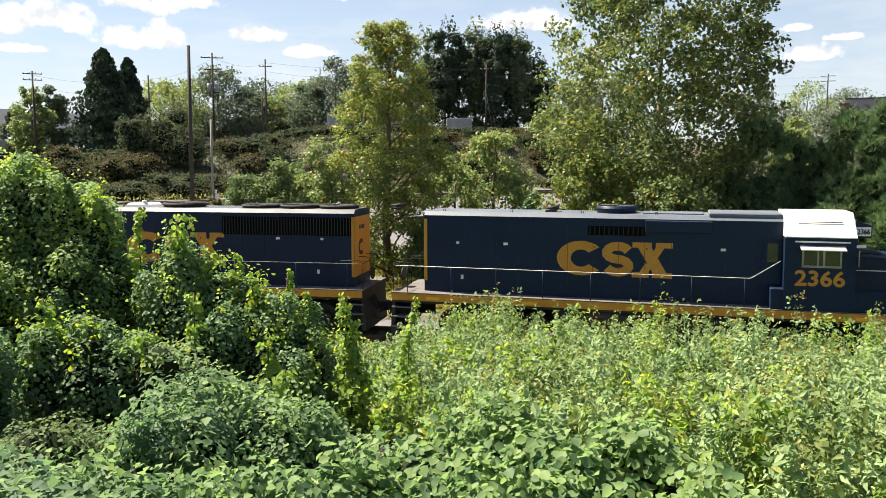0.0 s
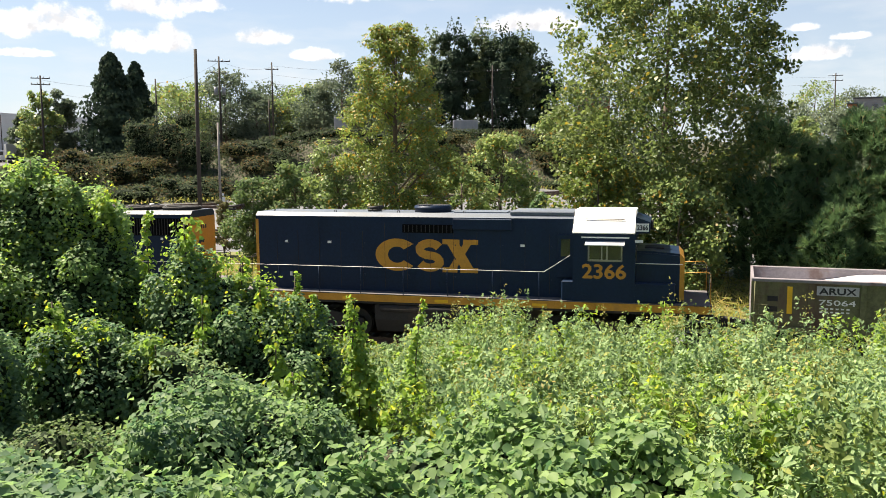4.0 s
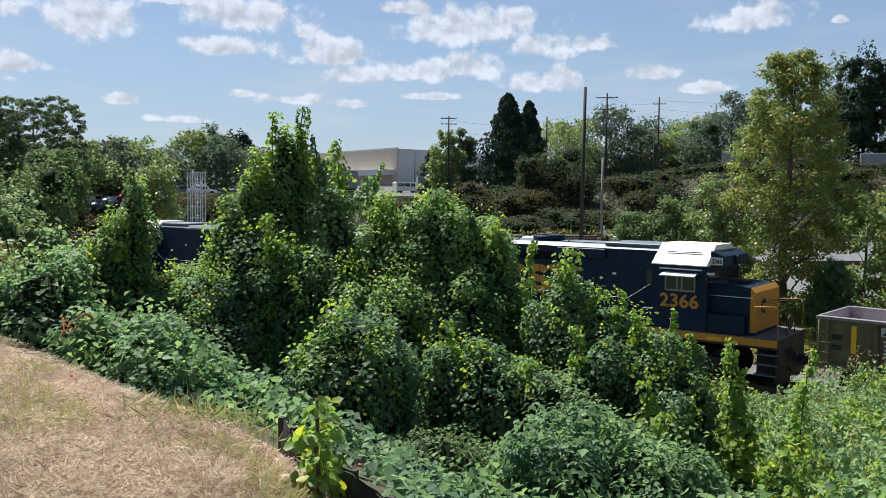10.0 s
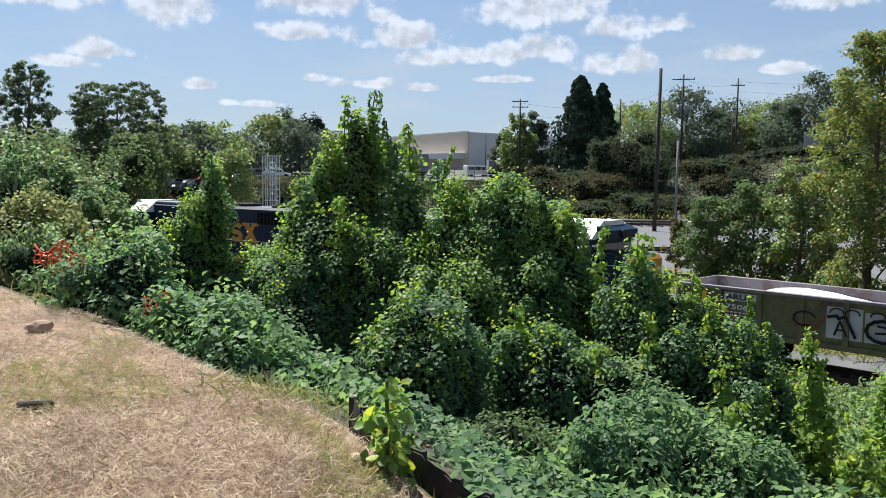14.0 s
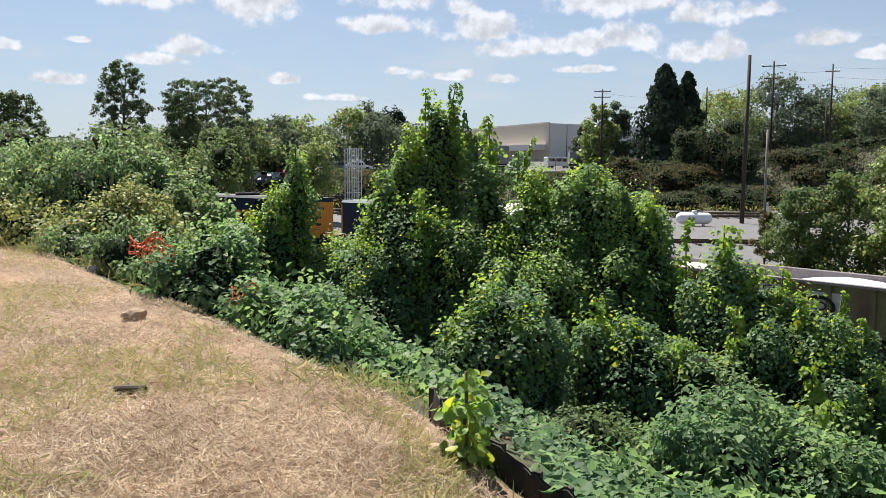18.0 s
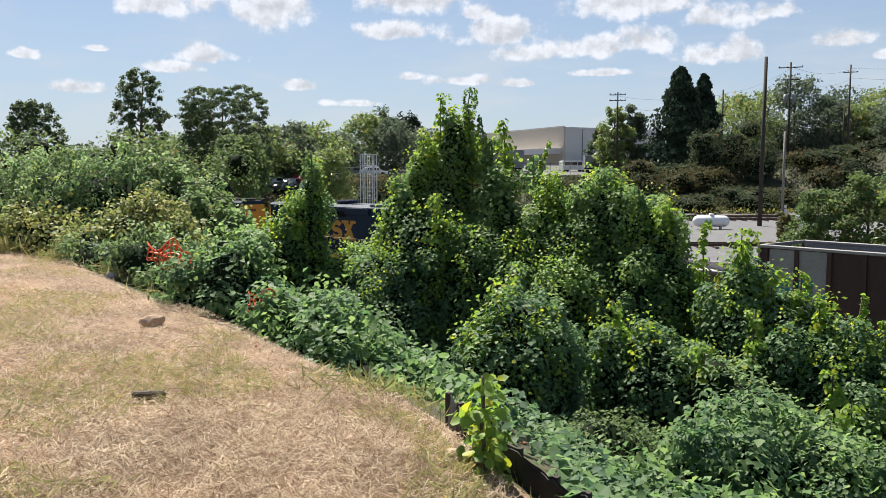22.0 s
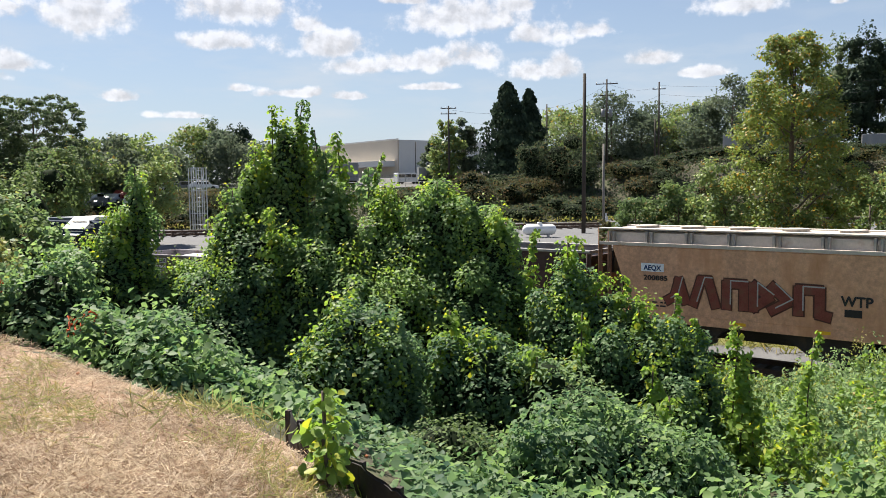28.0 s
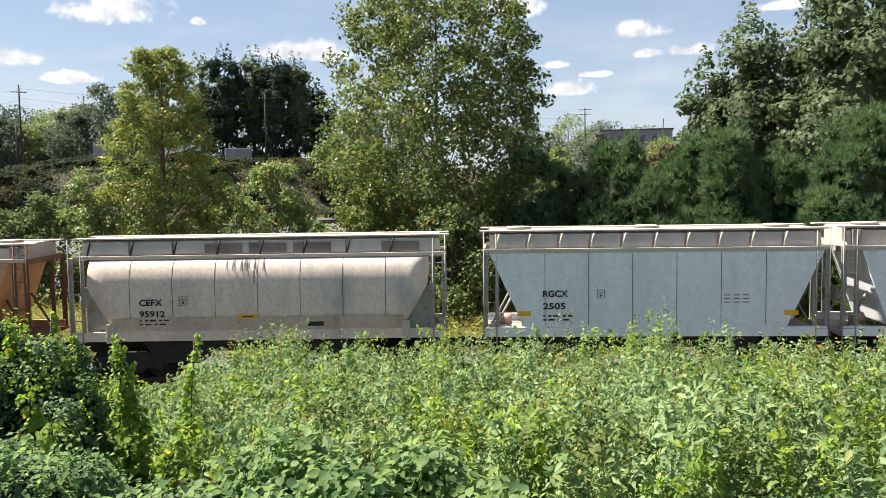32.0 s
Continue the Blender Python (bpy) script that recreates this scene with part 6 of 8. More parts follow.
    bmesh.ops.bevel(bm, geom=[e for e in bm.edges if abs(e.verts[0].co.y - e.verts[1].co.y) < 1e-4 and min(e.verts[0].co.z, e.verts[1].co.z) > 2.5], offset=0.06, segments=2, affect="EDGES")
    part("nose", bm, M_NAVY, c, "low navy blue nose")
    bm = bmesh.new()
    prism(bm, [(f * (nose_end - 0.13), deck + 0.1), (f * (nose_end + 0.012), deck + 0.1), (f * (nose_end + 0.012), 2.99), (f * (nose_end - 0.13), 3.145)], -1.262, 1.262)
    part("nose_front", bm, M_GOLD, c, "golden yellow nose front")
    ring_mark(f * (nose_end + 0.014), f, -0.35, 2.5, 0.3, c)
    part("nose_hatch", boxes((*X(cab_b + 0.25, cab_b + 0.85), -0.4, 0.4, 3.19, 3.23), bevel=0.01), M_BLACKIRON, c)
    part("battery_box", boxes((*X(cab_a - 0.35, nose_end - 0.25), -1.46, -0.94, deck, 2.24), bevel=0.03), M_NAVY, c, "navy blue side battery box")
    part("battery_box", boxes((*X(cab_a - 0.35, nose_end - 0.25), 0.94, 1.46, deck, 2.24), bevel=0.03), M_NAVY, c, "navy blue side battery box")
    part("cab_door", boxes((*X(cab_a - 0.55, cab_a - 0.02), -0.99, -0.94, deck + 0.65, 3.66), bevel=0.015), M_NAVY, c)
    part("door_window", boxes((*X(cab_a - 0.43, cab_a - 0.14), -1.0, -0.985, 2.95, 3.5)), M_GLASS, c)
    # rails
    xs = [-half + 0.55 + k * (half + cab_a - 1.6) / 7 for k in range(8)]
    handrail([(f * (-half + 0.15), -1.46, 2.5), (f * (cab_a - 0.9), -1.46, 2.5), (f * (cab_a - 0.08), -1.46, 3.05)], c, M_CHALK, r=0.008)
    handrail([(f * (-half + 0.15), 1.46, 2.5), (f * (cab_a - 0.9), 1.46, 2.5)], c, M_NAVY)
    for x in xs:
        bm = bmesh.new()
        rod(bm, (f * x, -1.46, deck), (f * x, -1.46, 2.5), 0.014, 6)
        part("stanchion", bm, M_NAVY, c)
    part("handrail", rods([(f * cab_b, -1.3, 2.82), (f * (nose_end - 0.05), -1.3, 2.82)], 0.014), M_CHALK, c)
    for s in (1, -1):
        x0 = s * (half - 0.05)
        for y in (-1.4, -0.45, 0.45, 1.4):
            part("end_rail", rods([(x0, y, deck), (x0, y, 2.55), (x0 - s * 0.12, y, 2.62), (x0 - s * 0.75, y, 2.58 if abs(y) > 1 else 2.62)], 0.012), M_GOLD if abs(y) > 1 and s == f else M_BLACKIRON, c)
        part("end_rail", rods([(x0, -1.4, 2.5), (x0, -0.45, 2.5)], 0.015), M_BLACKIRON, c)
        part("end_rail", rods([(x0, 0.45, 2.5), (x0, 1.4, 2.5)], 0.015), M_BLACKIRON, c)
        bm = bmesh.new()
        prism(bm, [(x0 - s * 0.05, 0.28), (x0 + s * 0.12, 0.2), (x0 + s * 0.05, 1.3), (x0 - s * 0.05, 1.3)], -1.4, 1.4)
        part("pilot", bm, M_BLACKIRON, c)
        for y0, y1 in ((-1.52, -1.05), (1.05, 1.52)):
            st = part("step_well", boxes((*sorted((s * (half - 0.75), s * half)), y0 + (0.42 if y0 < 0 else 0), y1 - (0 if y0 < 0 else 0.42), 0.45, 1.3)), M_BLACKIRON, c)
            for z in (0.45, 0.78, 1.1):
                part("step", boxes((*sorted((s * (half - 0.72), s * (half - 0.02))), y0, y1, z, z + 0.035)), M_ROOFGREY, st)
        coupler(x0, s, c)
        for k in range(5):
            y = -0.75 + 0.16 * k
            part("air_hose", rods([(x0 + s * 0.05, y, 1.25), (x0 + s * 0.25, y, 0.95 + 0.05 * (k % 2)), (x0 + s * 0.42, y + 0.06, 0.72), (x0 + s * 0.5, y + 0.1, 0.9)], 0.024), M_BLACKIRON, c)
        bm = bmesh.new()
        rod(bm, (x0 + s * 0.02, -0.25, 2.05), (x0 + s * 0.07, -0.25, 2.05), 0.23, 18)
        part("brake_wheel", bm, M_BLACKIRON, c)
    bm = bmesh.new()
    loft(bm, [(-1.42, 0.75), (-1.2, 0.32), (1.2, 0.32), (1.42, 0.75), (1.42, 1.25), (-1.42, 1.25)], -2.6, 2.6)
    part("fuel_tank", bm, M_BLACKIRON, c, "grimy black fuel tank")
    part("air_tank", rod(bmesh.new(), (-2.4, -1.38, 1.14), (2.4, -1.38, 1.14), 0.14, 12), M_BLACKIRON, c)
    bx = half - 3.3
    for s in (1, -1):
        bogie(s * bx, c, (-1.7, 0, 1.7) if six else (-1.37, 1.37), 0.5)
    return c


def covered_hopper(label, u0, u1, body, roof_m, eave, top, curved, seams, mark, digits, letters_m, hatches=5, frame_m=None, tan_band=False, mesh_side=False):
    c = thing("covered_hopper_wagon", pose(0, 0, 0), label, "railway wagon", "cars of the train")
    h = (u1 - u0) / 2
    frame_m = frame_m or M_ENDGREY
    sole = 1.30
    inset_t, inset_b = 0.62, 1.42
    # body: side outline along x, with sloped ends; rounded shoulder where curved
    prof = [(s * (1.02 + 0.48 * math.cos(radians(g))), 2.95 + (eave - 2.97) * math.sin(radians(g))) for s, gs in ((-1, range(0, 91, 10)), (1, range(90, -1, -10))) for g in gs] if curved else \
           [(-1.50, 1.62), (-1.50, eave - 0.06), (-1.46, eave), (1.46, eave), (1.50, eave - 0.06), (1.50, 1.62)]
    if curved:
        prof = [(-1.46, 1.62), (-1.50, 2.2)] + prof + [(1.50, 2.2), (1.46, 1.62)]
    verts, faces = [], []
    cols = 18
    n = len(prof)
    for i in range(cols + 1):
        k = -1 + 2 * i / cols
        for y, z in prof:
            rise = (z - 1.62) / (eave - 1.62)
            if mesh_side:      # curved slope ends
                back = inset_t * 0.4 + (inset_b * 0.75) * (1 - min(1, rise / 0.85)) ** 1.8
            else:
                back = inset_t + (inset_b - inset_t) * max(0, 1 - rise / 0.62) if rise < 0.62 else inset_t
            verts.append((k * (h - back), y, z))
    for i in range(cols):
        for j in range(n - 1):
            a = i * n + j
            faces.append((a, a + 1, a + n + 1, a + n))
        faces.append((i * n + n - 1, i * n, (i + 1) * n, (i + 1) * n + n - 1))
    faces.append(tuple(range(n))[::-1])
    faces.append(tuple(cols * n + j for j in range(n)))
    shell = mesh_of("body", verts, faces, body, c, smooth=curved)
    for p in list(shell.data.polygons)[-2:]:
        p.use_smooth = False
    # outlet bays below; black stands in for the shade under the wagon
    for s in (-1, 1):
        bm = bmesh.new()
        prism(bm, [(s * 0.25, 1.65), (s * (h - 1.9), 1.65), (s * (h * 0.5 + 0.3), 0.55), (s * (h * 0.5 - 0.9), 0.55)], -1.2, 1.2)
        part("outlet_bay", bm, M_BLACKIRON, c)
        part("outlet_gate", boxes((*sorted((s * (h * 0.5 - 0.85), s * (h * 0.5 + 0.25))), -0.6, 0.6, 0.4, 0.55)), M_BLACKIRON, c)
    part("side_sill", boxes((-h + 0.1, h - 0.1, -1.5, -1.38, sole, 1.60), bevel=0.01), body, c)
    part("side_sill", boxes((-h + 0.1, h - 0.1, 1.38, 1.5, sole, 1.60), bevel=0.01), body, c)
    part("centre_sill", boxes((-h, h, -0.2, 0.2, 0.72, 1.2)), M_BLACKIRON, c)
    for k in range(1, seams + 1):
        x = -h + inset_t + (2 * h - 2 * inset_t) * k / (seams + 1)
        bm = bmesh.new()
        pts = [(y - 0.006, z) for y, z in prof[:len(prof) // 2 if curved else 2]]
        if abs(x) > h - inset_b:
            continue
        for (ya, za), (yb, zb) in zip(pts, pts[1:]):
            v = [bm.verts.new(p) for p in ((x - 0.009, ya, za), (x + 0.009, ya, za), (x + 0.009, yb, zb), (x - 0.009, yb, zb))]
            bm.faces.new(v)
        bmesh.ops.solidify(bm, geom=bm.faces[:], thickness=0.008)
        part("weld_seam", bm, M_SEAM if curved or mesh_side else frame_m, shell)
    part("lower_lip", boxes((-h + inset_b, h - inset_b, -1.512, -1.49, 1.60, 1.66)), body, c)
    # eave channel and roof
    ew = 1.02 if curved else 1.40
    rw = ew - 0.12
    part("eave_channel", boxes((-h + 0.12, h - 0.12, -ew - 0.13, -ew, eave - 0.02, eave + 0.09)), roof_m, c)
    part("eave_channel", boxes((-h + 0.12, h - 0.12, ew, ew + 0.13, eave - 0.02, eave + 0.09)), roof_m, c)
    bm = bmesh.new()
    loft(bm, [(-rw, eave), (-rw + 0.06, top - 0.16), (-0.6, top - 0.04), (0.6, top - 0.04), (rw - 0.06, top - 0.16), (rw, eave)], -h + 0.25, h - 0.25)
    part("roof", bm, roof_m, c, "dusty sloped hopper roof")
    if curved or mesh_side:
        m = 8 if curved else 10
        for k in range(m):
            x0 = -h + 0.45 + k * (2 * h - 0.9) / m
            g = part("running_board_screen", boxes((x0 + 0.05, x0 + (2 * h - 0.9) / m - 0.05, -rw - 0.055, -rw - 0.04, eave + 0.12, top - 0.14)), M_GRATE, c, "perforated grey screen")
            bm = bmesh.new()
            rod(bm, (x0, -rw - 0.06, eave + 0.08), (x0 + 0.12, -rw - 0.10, top - 0.12), 0.03, 6)
            part("bracket", bm, M_BLACKIRON if curved else roof_m, g)
    else:
        for k in range(8):
            x0 = -h + 0.5 + k * (2 * h - 1.0) / 7
            for d in (-0.09, 0.09):
                bm = bmesh.new()
                box(bm, x0 + d - 0.035, x0 + d + 0.035, -1.38, -1.22, eave + 0.09, top - 0.12)
                part("bracket", bm, M_GREYPANEL, c)
    for y0, y1 in ((-rw - 0.02, -rw + 0.45), (rw - 0.45, rw + 0.02)):
        part("running_board", boxes((-h - 0.05, h + 0.05, y0, y1, top - 0.06, top - 0.02)), roof_m, c, "roof walkway grating")
    for k in range(hatches):
        x = -h + 1.2 + k * (2 * h - 2.4) / max(1, hatches - 1)
        bm = bmesh.new()
        rod(bm, (x, 0, top - 0.05), (x, 0, top + 0.03), 0.40, 18)
        rod(bm, (x, 0, top + 0.02), (x, 0, top + 0.05), 0.44, 18, 0.36)
        part("roof_hatch", bm, roof_m, c, "round roof hatch cover")
    # end frames, ladders, platforms
    for s in (-1, 1):
        xe = s * (h - 0.04)
        part("end_platform", boxes((*sorted((s * (h - 1.3), s * h)), -1.48, 1.48, sole, sole + 0.06)), frame_m, c)
        for y in (-1.47, 1.41):
            part("corner_post", boxes((*sorted((xe, xe - s * 0.15)), y, y + 0.06, sole, eave + 0.05)), frame_m, c)
            part("end_post", boxes((*sorted((s * (h - 0.42), s * (h - 0.54))), y, y + 0.06, sole, eave)), frame_m, c)
        part("end_beam", boxes((*sorted((xe, xe - s * 0.08)), -1.48, 1.48, eave - 0.1, eave + 0.06)), frame_m, c)
        ladder = part("ladder", rods([(s * (h - 0.08), -1.5, 1.0), (s * (h - 0.08), -1.5, top)], 0.02), frame_m, c)
        part("ladder_stile", rods([(s * (h - 0.46), -1.5, 1.0), (s * (h - 0.46), -1.5, top - 0.1)], 0.02), frame_m, ladder)
        for k in range(8):
            part("rung", rods([(s * (h - 0.08), -1.5, 1.12 + 0.42 * k), (s * (h - 0.46), -1.5, 1.12 + 0.42 * k)], 0.014), frame_m, ladder)
        for y in (-1.0, 1.0):
            part("end_brace", rod(bmesh.new(), (s * (h - 0.3), y, sole), (s * (h - 1.0), y * 0.9, 2.6), 0.04, 6), frame_m, c)
        coupler(xe, s, c)
    bm = bmesh.new()
    rod(bm, (-h + 0.55, -0.75, 1.75), (-h + 0.95, -0.75, 1.75), 0.17, 14)
    box(bm, -h + 0.5, -h + 0.75, -0.95, -0.5, 1.36, 1.6)
    part("brake_cylinder", bm, M_VALVE, c, "faded pink brake cylinder")
    rod_b = bmesh.new()
    rod(rod_b, (-h + 0.1, -0.55, 2.5), (-h + 0.16, -0.55, 2.5), 0.26, 18)
    part("brake_wheel", rod_b, frame_m, c)
    yb = -1.512
    lx = mark[1] - (u0 + u1) / 2
    if tan_band:
        part("mark_patch", boxes((lx - 0.1, lx + 0.72, yb - 0.002, yb + 0.01, 2.98, 3.26)), M_PALEGREY, c, "pale repainted patch")
    lettering(mark[0], lx, yb - 0.004, mark[2], mark[3], M_BLUEMARK if tan_band else letters_m, c, width=mark[4], bold=0.008, name="reporting_mark")
    lettering(digits[0], lx + digits[2], yb - 0.004, mark[2] + digits[1], mark[3] * 0.95, letters_m, c, width=digits[3], bold=0.008, name="wagon_number")
    for k in range(2):
        for i in range(6):
            w = 0.05 + 0.05 * ((i * 7 + k) % 3)
            part("data_bar", boxes((lx + i * 0.15, lx + i * 0.15 + w, yb - 0.006, yb, 1.93 - 0.12 * k, 1.98 - 0.12 * k)), letters_m, c)
    for s in (-1, 1):
        bogie(s * (h - 1.75), c)
    return c


def stencil_box(x, z, w, parent, m, y=-1.516):
    bm = bmesh.new()
    for a in ((x, x + w, z, z + 0.015), (x, x + w, z + w, z + w + 0.015), (x, x + 0.015, z, z + w), (x + w - 0.015, x + w, z, z + w), (x + 0.05, x + w - 0.05, z + w * 0.62, z + w * 0.72), (x + w * 0.38, x + w * 0.62, z + w * 0.22, z + w * 0.45)):
        box(bm, a[0], a[1], y - 0.004, y, a[2], a[3])
    part("stencil", bm, m, parent, "square stencilled panel")


def open_wagon(label, name, u0, u1, top, posts, outer, inner, load):
    """A flat-bottomed open wagon with ribbed sides."""
    c = thing(name, pose(0, 0, 0), label, "railway wagon", "cars of the train")
    h = (u1 - u0) / 2
    part("floor", boxes((-h, h, -1.45, 1.45, 1.0, 1.12)), M_BLACKIRON, c)
    for y in (-1, 1):
        a, b = sorted((y * 1.40, y * 1.46))
        w = part("side_wall", boxes((-h, h, a, b, 1.05, top - 0.08)), (outer if y < 0 else inner,), c, "weathered steel side wall")
        part("top_chord", boxes((-h, h, *sorted((y * 1.36, y * 1.54)), top - 0.10, top), bevel=0.015), inner, c, "grey rim along the top")
        part("bottom_sill", boxes((-h, h, *sorted((y * 1.44, y * 1.53)), 0.95, 1.12)), outer, c)
        for k in range(posts):
            x = -h + 0.3 + k * (2 * h - 0.6) / (posts - 1)
            bm = bmesh.new()
            prism(bm, [(x - 0.09, 1.1), (x + 0.09, 1.1), (x + 0.07, top - 0.1), (x - 0.07, top - 0.1)], *sorted((y * 1.455, y * 1.525)))
            part("side_post", bm, outer, c)
    if load:
        part("lining", boxes((-h + 0.1, h - 0.1, 1.385, 1.40, 1.12, top - 0.1)), inner, c)
        for s in (-1, 1):
            part("end_wall", boxes((*sorted((s * h, s * (h - 0.08))), -1.42, 1.42, 1.0, top), bevel=0.01), (inner,), c)
        cols, rows_ = 64, 14
        verts = []
        for i in range(cols + 1):
            x = -h + 0.1 + (2 * h - 0.2) * i / cols
            heap = max(0, math.cos((x + 3.3) * 0.62)) ** 1.3 + max(0, math.cos((x - 2.6) * 0.55)) ** 1.2
            heap *= smooth(-h + 0.5, -h + 3.0, x) * smooth(h - 0.4, h - 2.8, x)
            for j in range(rows_ + 1):
                y = -1.39 + 2.78 * j / rows_
                verts.append((x, y, top - 0.47 + 0.46 * min(1, heap) * (1 - (y / 1.5) ** 2 * 0.55) + 0.02 * noise.noise((x * 2, y * 2, 0))))
        faces = [(i * (rows_ + 1) + j, (i + 1) * (rows_ + 1) + j, (i + 1) * (rows_ + 1) + j + 1, i * (rows_ + 1) + j + 1) for i in range(cols) for j in range(rows_)]
        mesh_of("load", verts, faces, M_LOAD, c, "heaped white sand load", smooth=True)
    for s in (-1, 1):
        coupler(s * (h - 0.02), s, c)
        bogie(s * (h - 1.85), c)
        lad = part("ladder", rods([(s * (h - 0.1), -1.56, 1.0), (s * (h - 0.1), -1.56, top - 0.1)], 0.018), outer, c)
        for k in range(4):
            part("rung", rods([(s * (h - 0.1), -1.56, 1.15 + 0.3 * k), (s * (h - 0.5), -1.56, 1.15 + 0.3 * k)], 0.014), outer, lad)
    return c


CARS = []
loco_b = locomotive("navy blue six-axle locomotive with yellow end and white cab roof", -20.6, 10.0, -1, 9.55, 4.3, 6.0, 8.3,
                    ((-8.75, 0.68, 0.12), (-7.3, 0.70, 0.12), (-5.85, 0.70, 0.12), (-2.85, 0.75, 0.16)), ((-9.45, -4.75, 3.38, 4.0, 44),), (1.0, 4.8), "bars", True)
CARS.append((loco_b, -20.6))
loco = locomotive("navy blue four-axle locomotive with yellow nose and white cab roof", -1.385, 8.1, 1, 7.12, 3.95, 5.84, 7.28,
                  ((-0.95, 0.62, 0.22),), ((-1.75, 0.0, 3.62, 3.90, 12),), (-2.71, 0.83), "2366", False)
CARS.append((loco, -1.385))
part("exhaust_rib", boxes((-0.1, 1.7, -0.5, 0.5, 4.26, 4.31), bevel=0.01), M_ROOFGREY, loco)

gondola = open_wagon("weathered olive gondola wagon heaped with white sand", "gondola_wagon", 7.9, 21.85, 2.52, 11, M_GONDOLA, M_GONDIN, True)
CARS.append((gondola, 14.875))
hg = (21.85 - 7.9) / 2
for x in (-hg + 1.05, hg - 1.15):
    part("yellow_stripe", boxes((x - 0.07, x + 0.07, -1.476, -1.46, 1.5, 2.3)), M_YELLOW, gondola, "bright yellow upright stripe")
part("mark_plate", boxes((-hg + 1.76, -hg + 2.86, -1.474, -1.46, 2.08, 2.34)), M_GRAFF, gondola, "white reporting mark plate")
lettering("ARUX", -hg + 1.83, -1.478, 2.12, 0.18, M_LETTER, gondola, width=0.95, bold=0.01, name="reporting_mark")
lettering("75064", -hg + 1.83, -1.467, 1.80, 0.16, M_CHALK, gondola, width=0.95, bold=0.003, name="wagon_number")
for k in range(2):
    for i in range(6):
        part("data_bar", boxes((-hg + 1.85 + 0.14 * i, -hg + 1.93 + 0.14 * i, -1.466, -1.46, 1.68 - 0.1 * k, 1.72 - 0.1 * k)), M_CHALK, gondola)
for x, z in ((-hg + 0.45, 1.85), (-hg + 0.45, 1.55)):
    part("side_pocket", boxes((x, x + 0.28, -1.475, -1.46, z, z + 0.15)), M_BLACKIRON, gondola)


def spray(points, y, r, material, parent, name="graffiti_stroke", label="spray-painted graffiti stroke"):
    bm = bmesh.new()
    for (xa, za), (xb, zb) in zip(points, points[1:]):
        d = Vector((xb - xa, zb - za)).normalized()
        nx, nz = -d.y * r, d.x * r
        ex, ez = d.x * r * 0.6, d.y * r * 0.6
        q = ((xa + nx - ex, za + nz - ez), (xa - nx - ex, za - nz - ez), (xb - nx + ex, zb - nz + ez), (xb + nx + ex, zb + nz + ez))
        y -= 0.0006
        f0 = [bm.verts.new((px, y, pz)) for px, pz in q]
        bm.faces.new(f0)
    bmesh.ops.solidify(bm, geom=bm.faces[:], thickness=0.002)
    part(name, bm, material, parent, label)


def arc(cx, cz, rx, rz, a, b, n=10):
    return [(cx + rx * math.cos(radians(a + (b - a) * k / n)), cz + rz * math.sin(radians(a + (b - a) * k / n))) for k in range(n + 1)]


# silver blocks and black outlines sprayed on the gondola
for k, x in enumerate((-1.4, -0.3, 0.85, 2.5)):
    part("graffiti_fill", boxes((x - 0.52, x + 0.52, -1.4665 - 0.0004 * k, -1.461, 1.3, 2.26 - 0.08 * (k % 2)), bevel=0.0), M_GRAFF, gondola, "silver spray-painted block")
gy = -1.5265
spray([(-1.85, 1.95), (-1.6, 2.0), (-1.55, 1.92), (-1.35, 2.0), (-1.05, 1.4)], gy, 0.045, M_LETTER, gondola)
spray([(-1.65, 1.42), (-1.5, 1.85), (-1.3, 1.42)], gy, 0.03, M_LETTER, gondola)
spray([(-1.6, 1.58), (-1.38, 1.58)], gy, 0.025, M_LETTER, gondola)
spray(arc(-0.3, 1.68, 0.46, 0.32, 30, 335), gy, 0.05, M_LETTER, gondola)
spray([(-0.5, 1.62), (-0.1, 1.66), (-0.1, 1.8), (-0.45, 1.84)], gy, 0.03, M_LETTER, gondola)
spray(arc(0.85, 1.68, 0.44, 0.32, 30, 330), gy, 0.05, M_LETTER, gondola)
spray([(0.7, 1.6), (1.05, 1.62), (1.05, 1.76), (0.72, 1.8)], gy, 0.03, M_LETTER, gondola)
spray(arc(2.4, 1.72, 0.46, 0.3, -120, 160), gy, 0.055, M_LETTER, gondola)
spray([(2.5, 1.5), (2.9, 1.32), (2.75, 1.62)], gy, 0.045, M_LETTER, gondola)
spray(arc(2.4, 1.74, 0.2, 0.13, 0, 360), gy, 0.025, M_LETTER, gondola)
for cx in (-1.6, -1.15, -0.45, 0.1, 0.7, 1.2):
    spray(arc(cx, 2.1, 0.2, 0.12, 190, -10, 8), gy, 0.022, M_LETTER, gondola)
spray(arc(-2.55, 1.8, 0.34, 0.22, 20, 300), gy, 0.03, M_LETTER, gondola)
spray([(-2.9, 1.55), (-2.5, 1.7), (-2.2, 1.55), (-1.95, 1.95)], gy, 0.03, M_REDGRAFF, gondola)

# open hopper, dark brown with a patched grey bay
oh = open_wagon("dark brown open hopper wagon with a patched grey bay", "open_hopper_wagon", 22.25, 34.82, 3.58, 12, M_BROWN, M_GREYPANEL, False)
CARS.append((oh, 28.535))
hh = (34.82 - 22.25) / 2
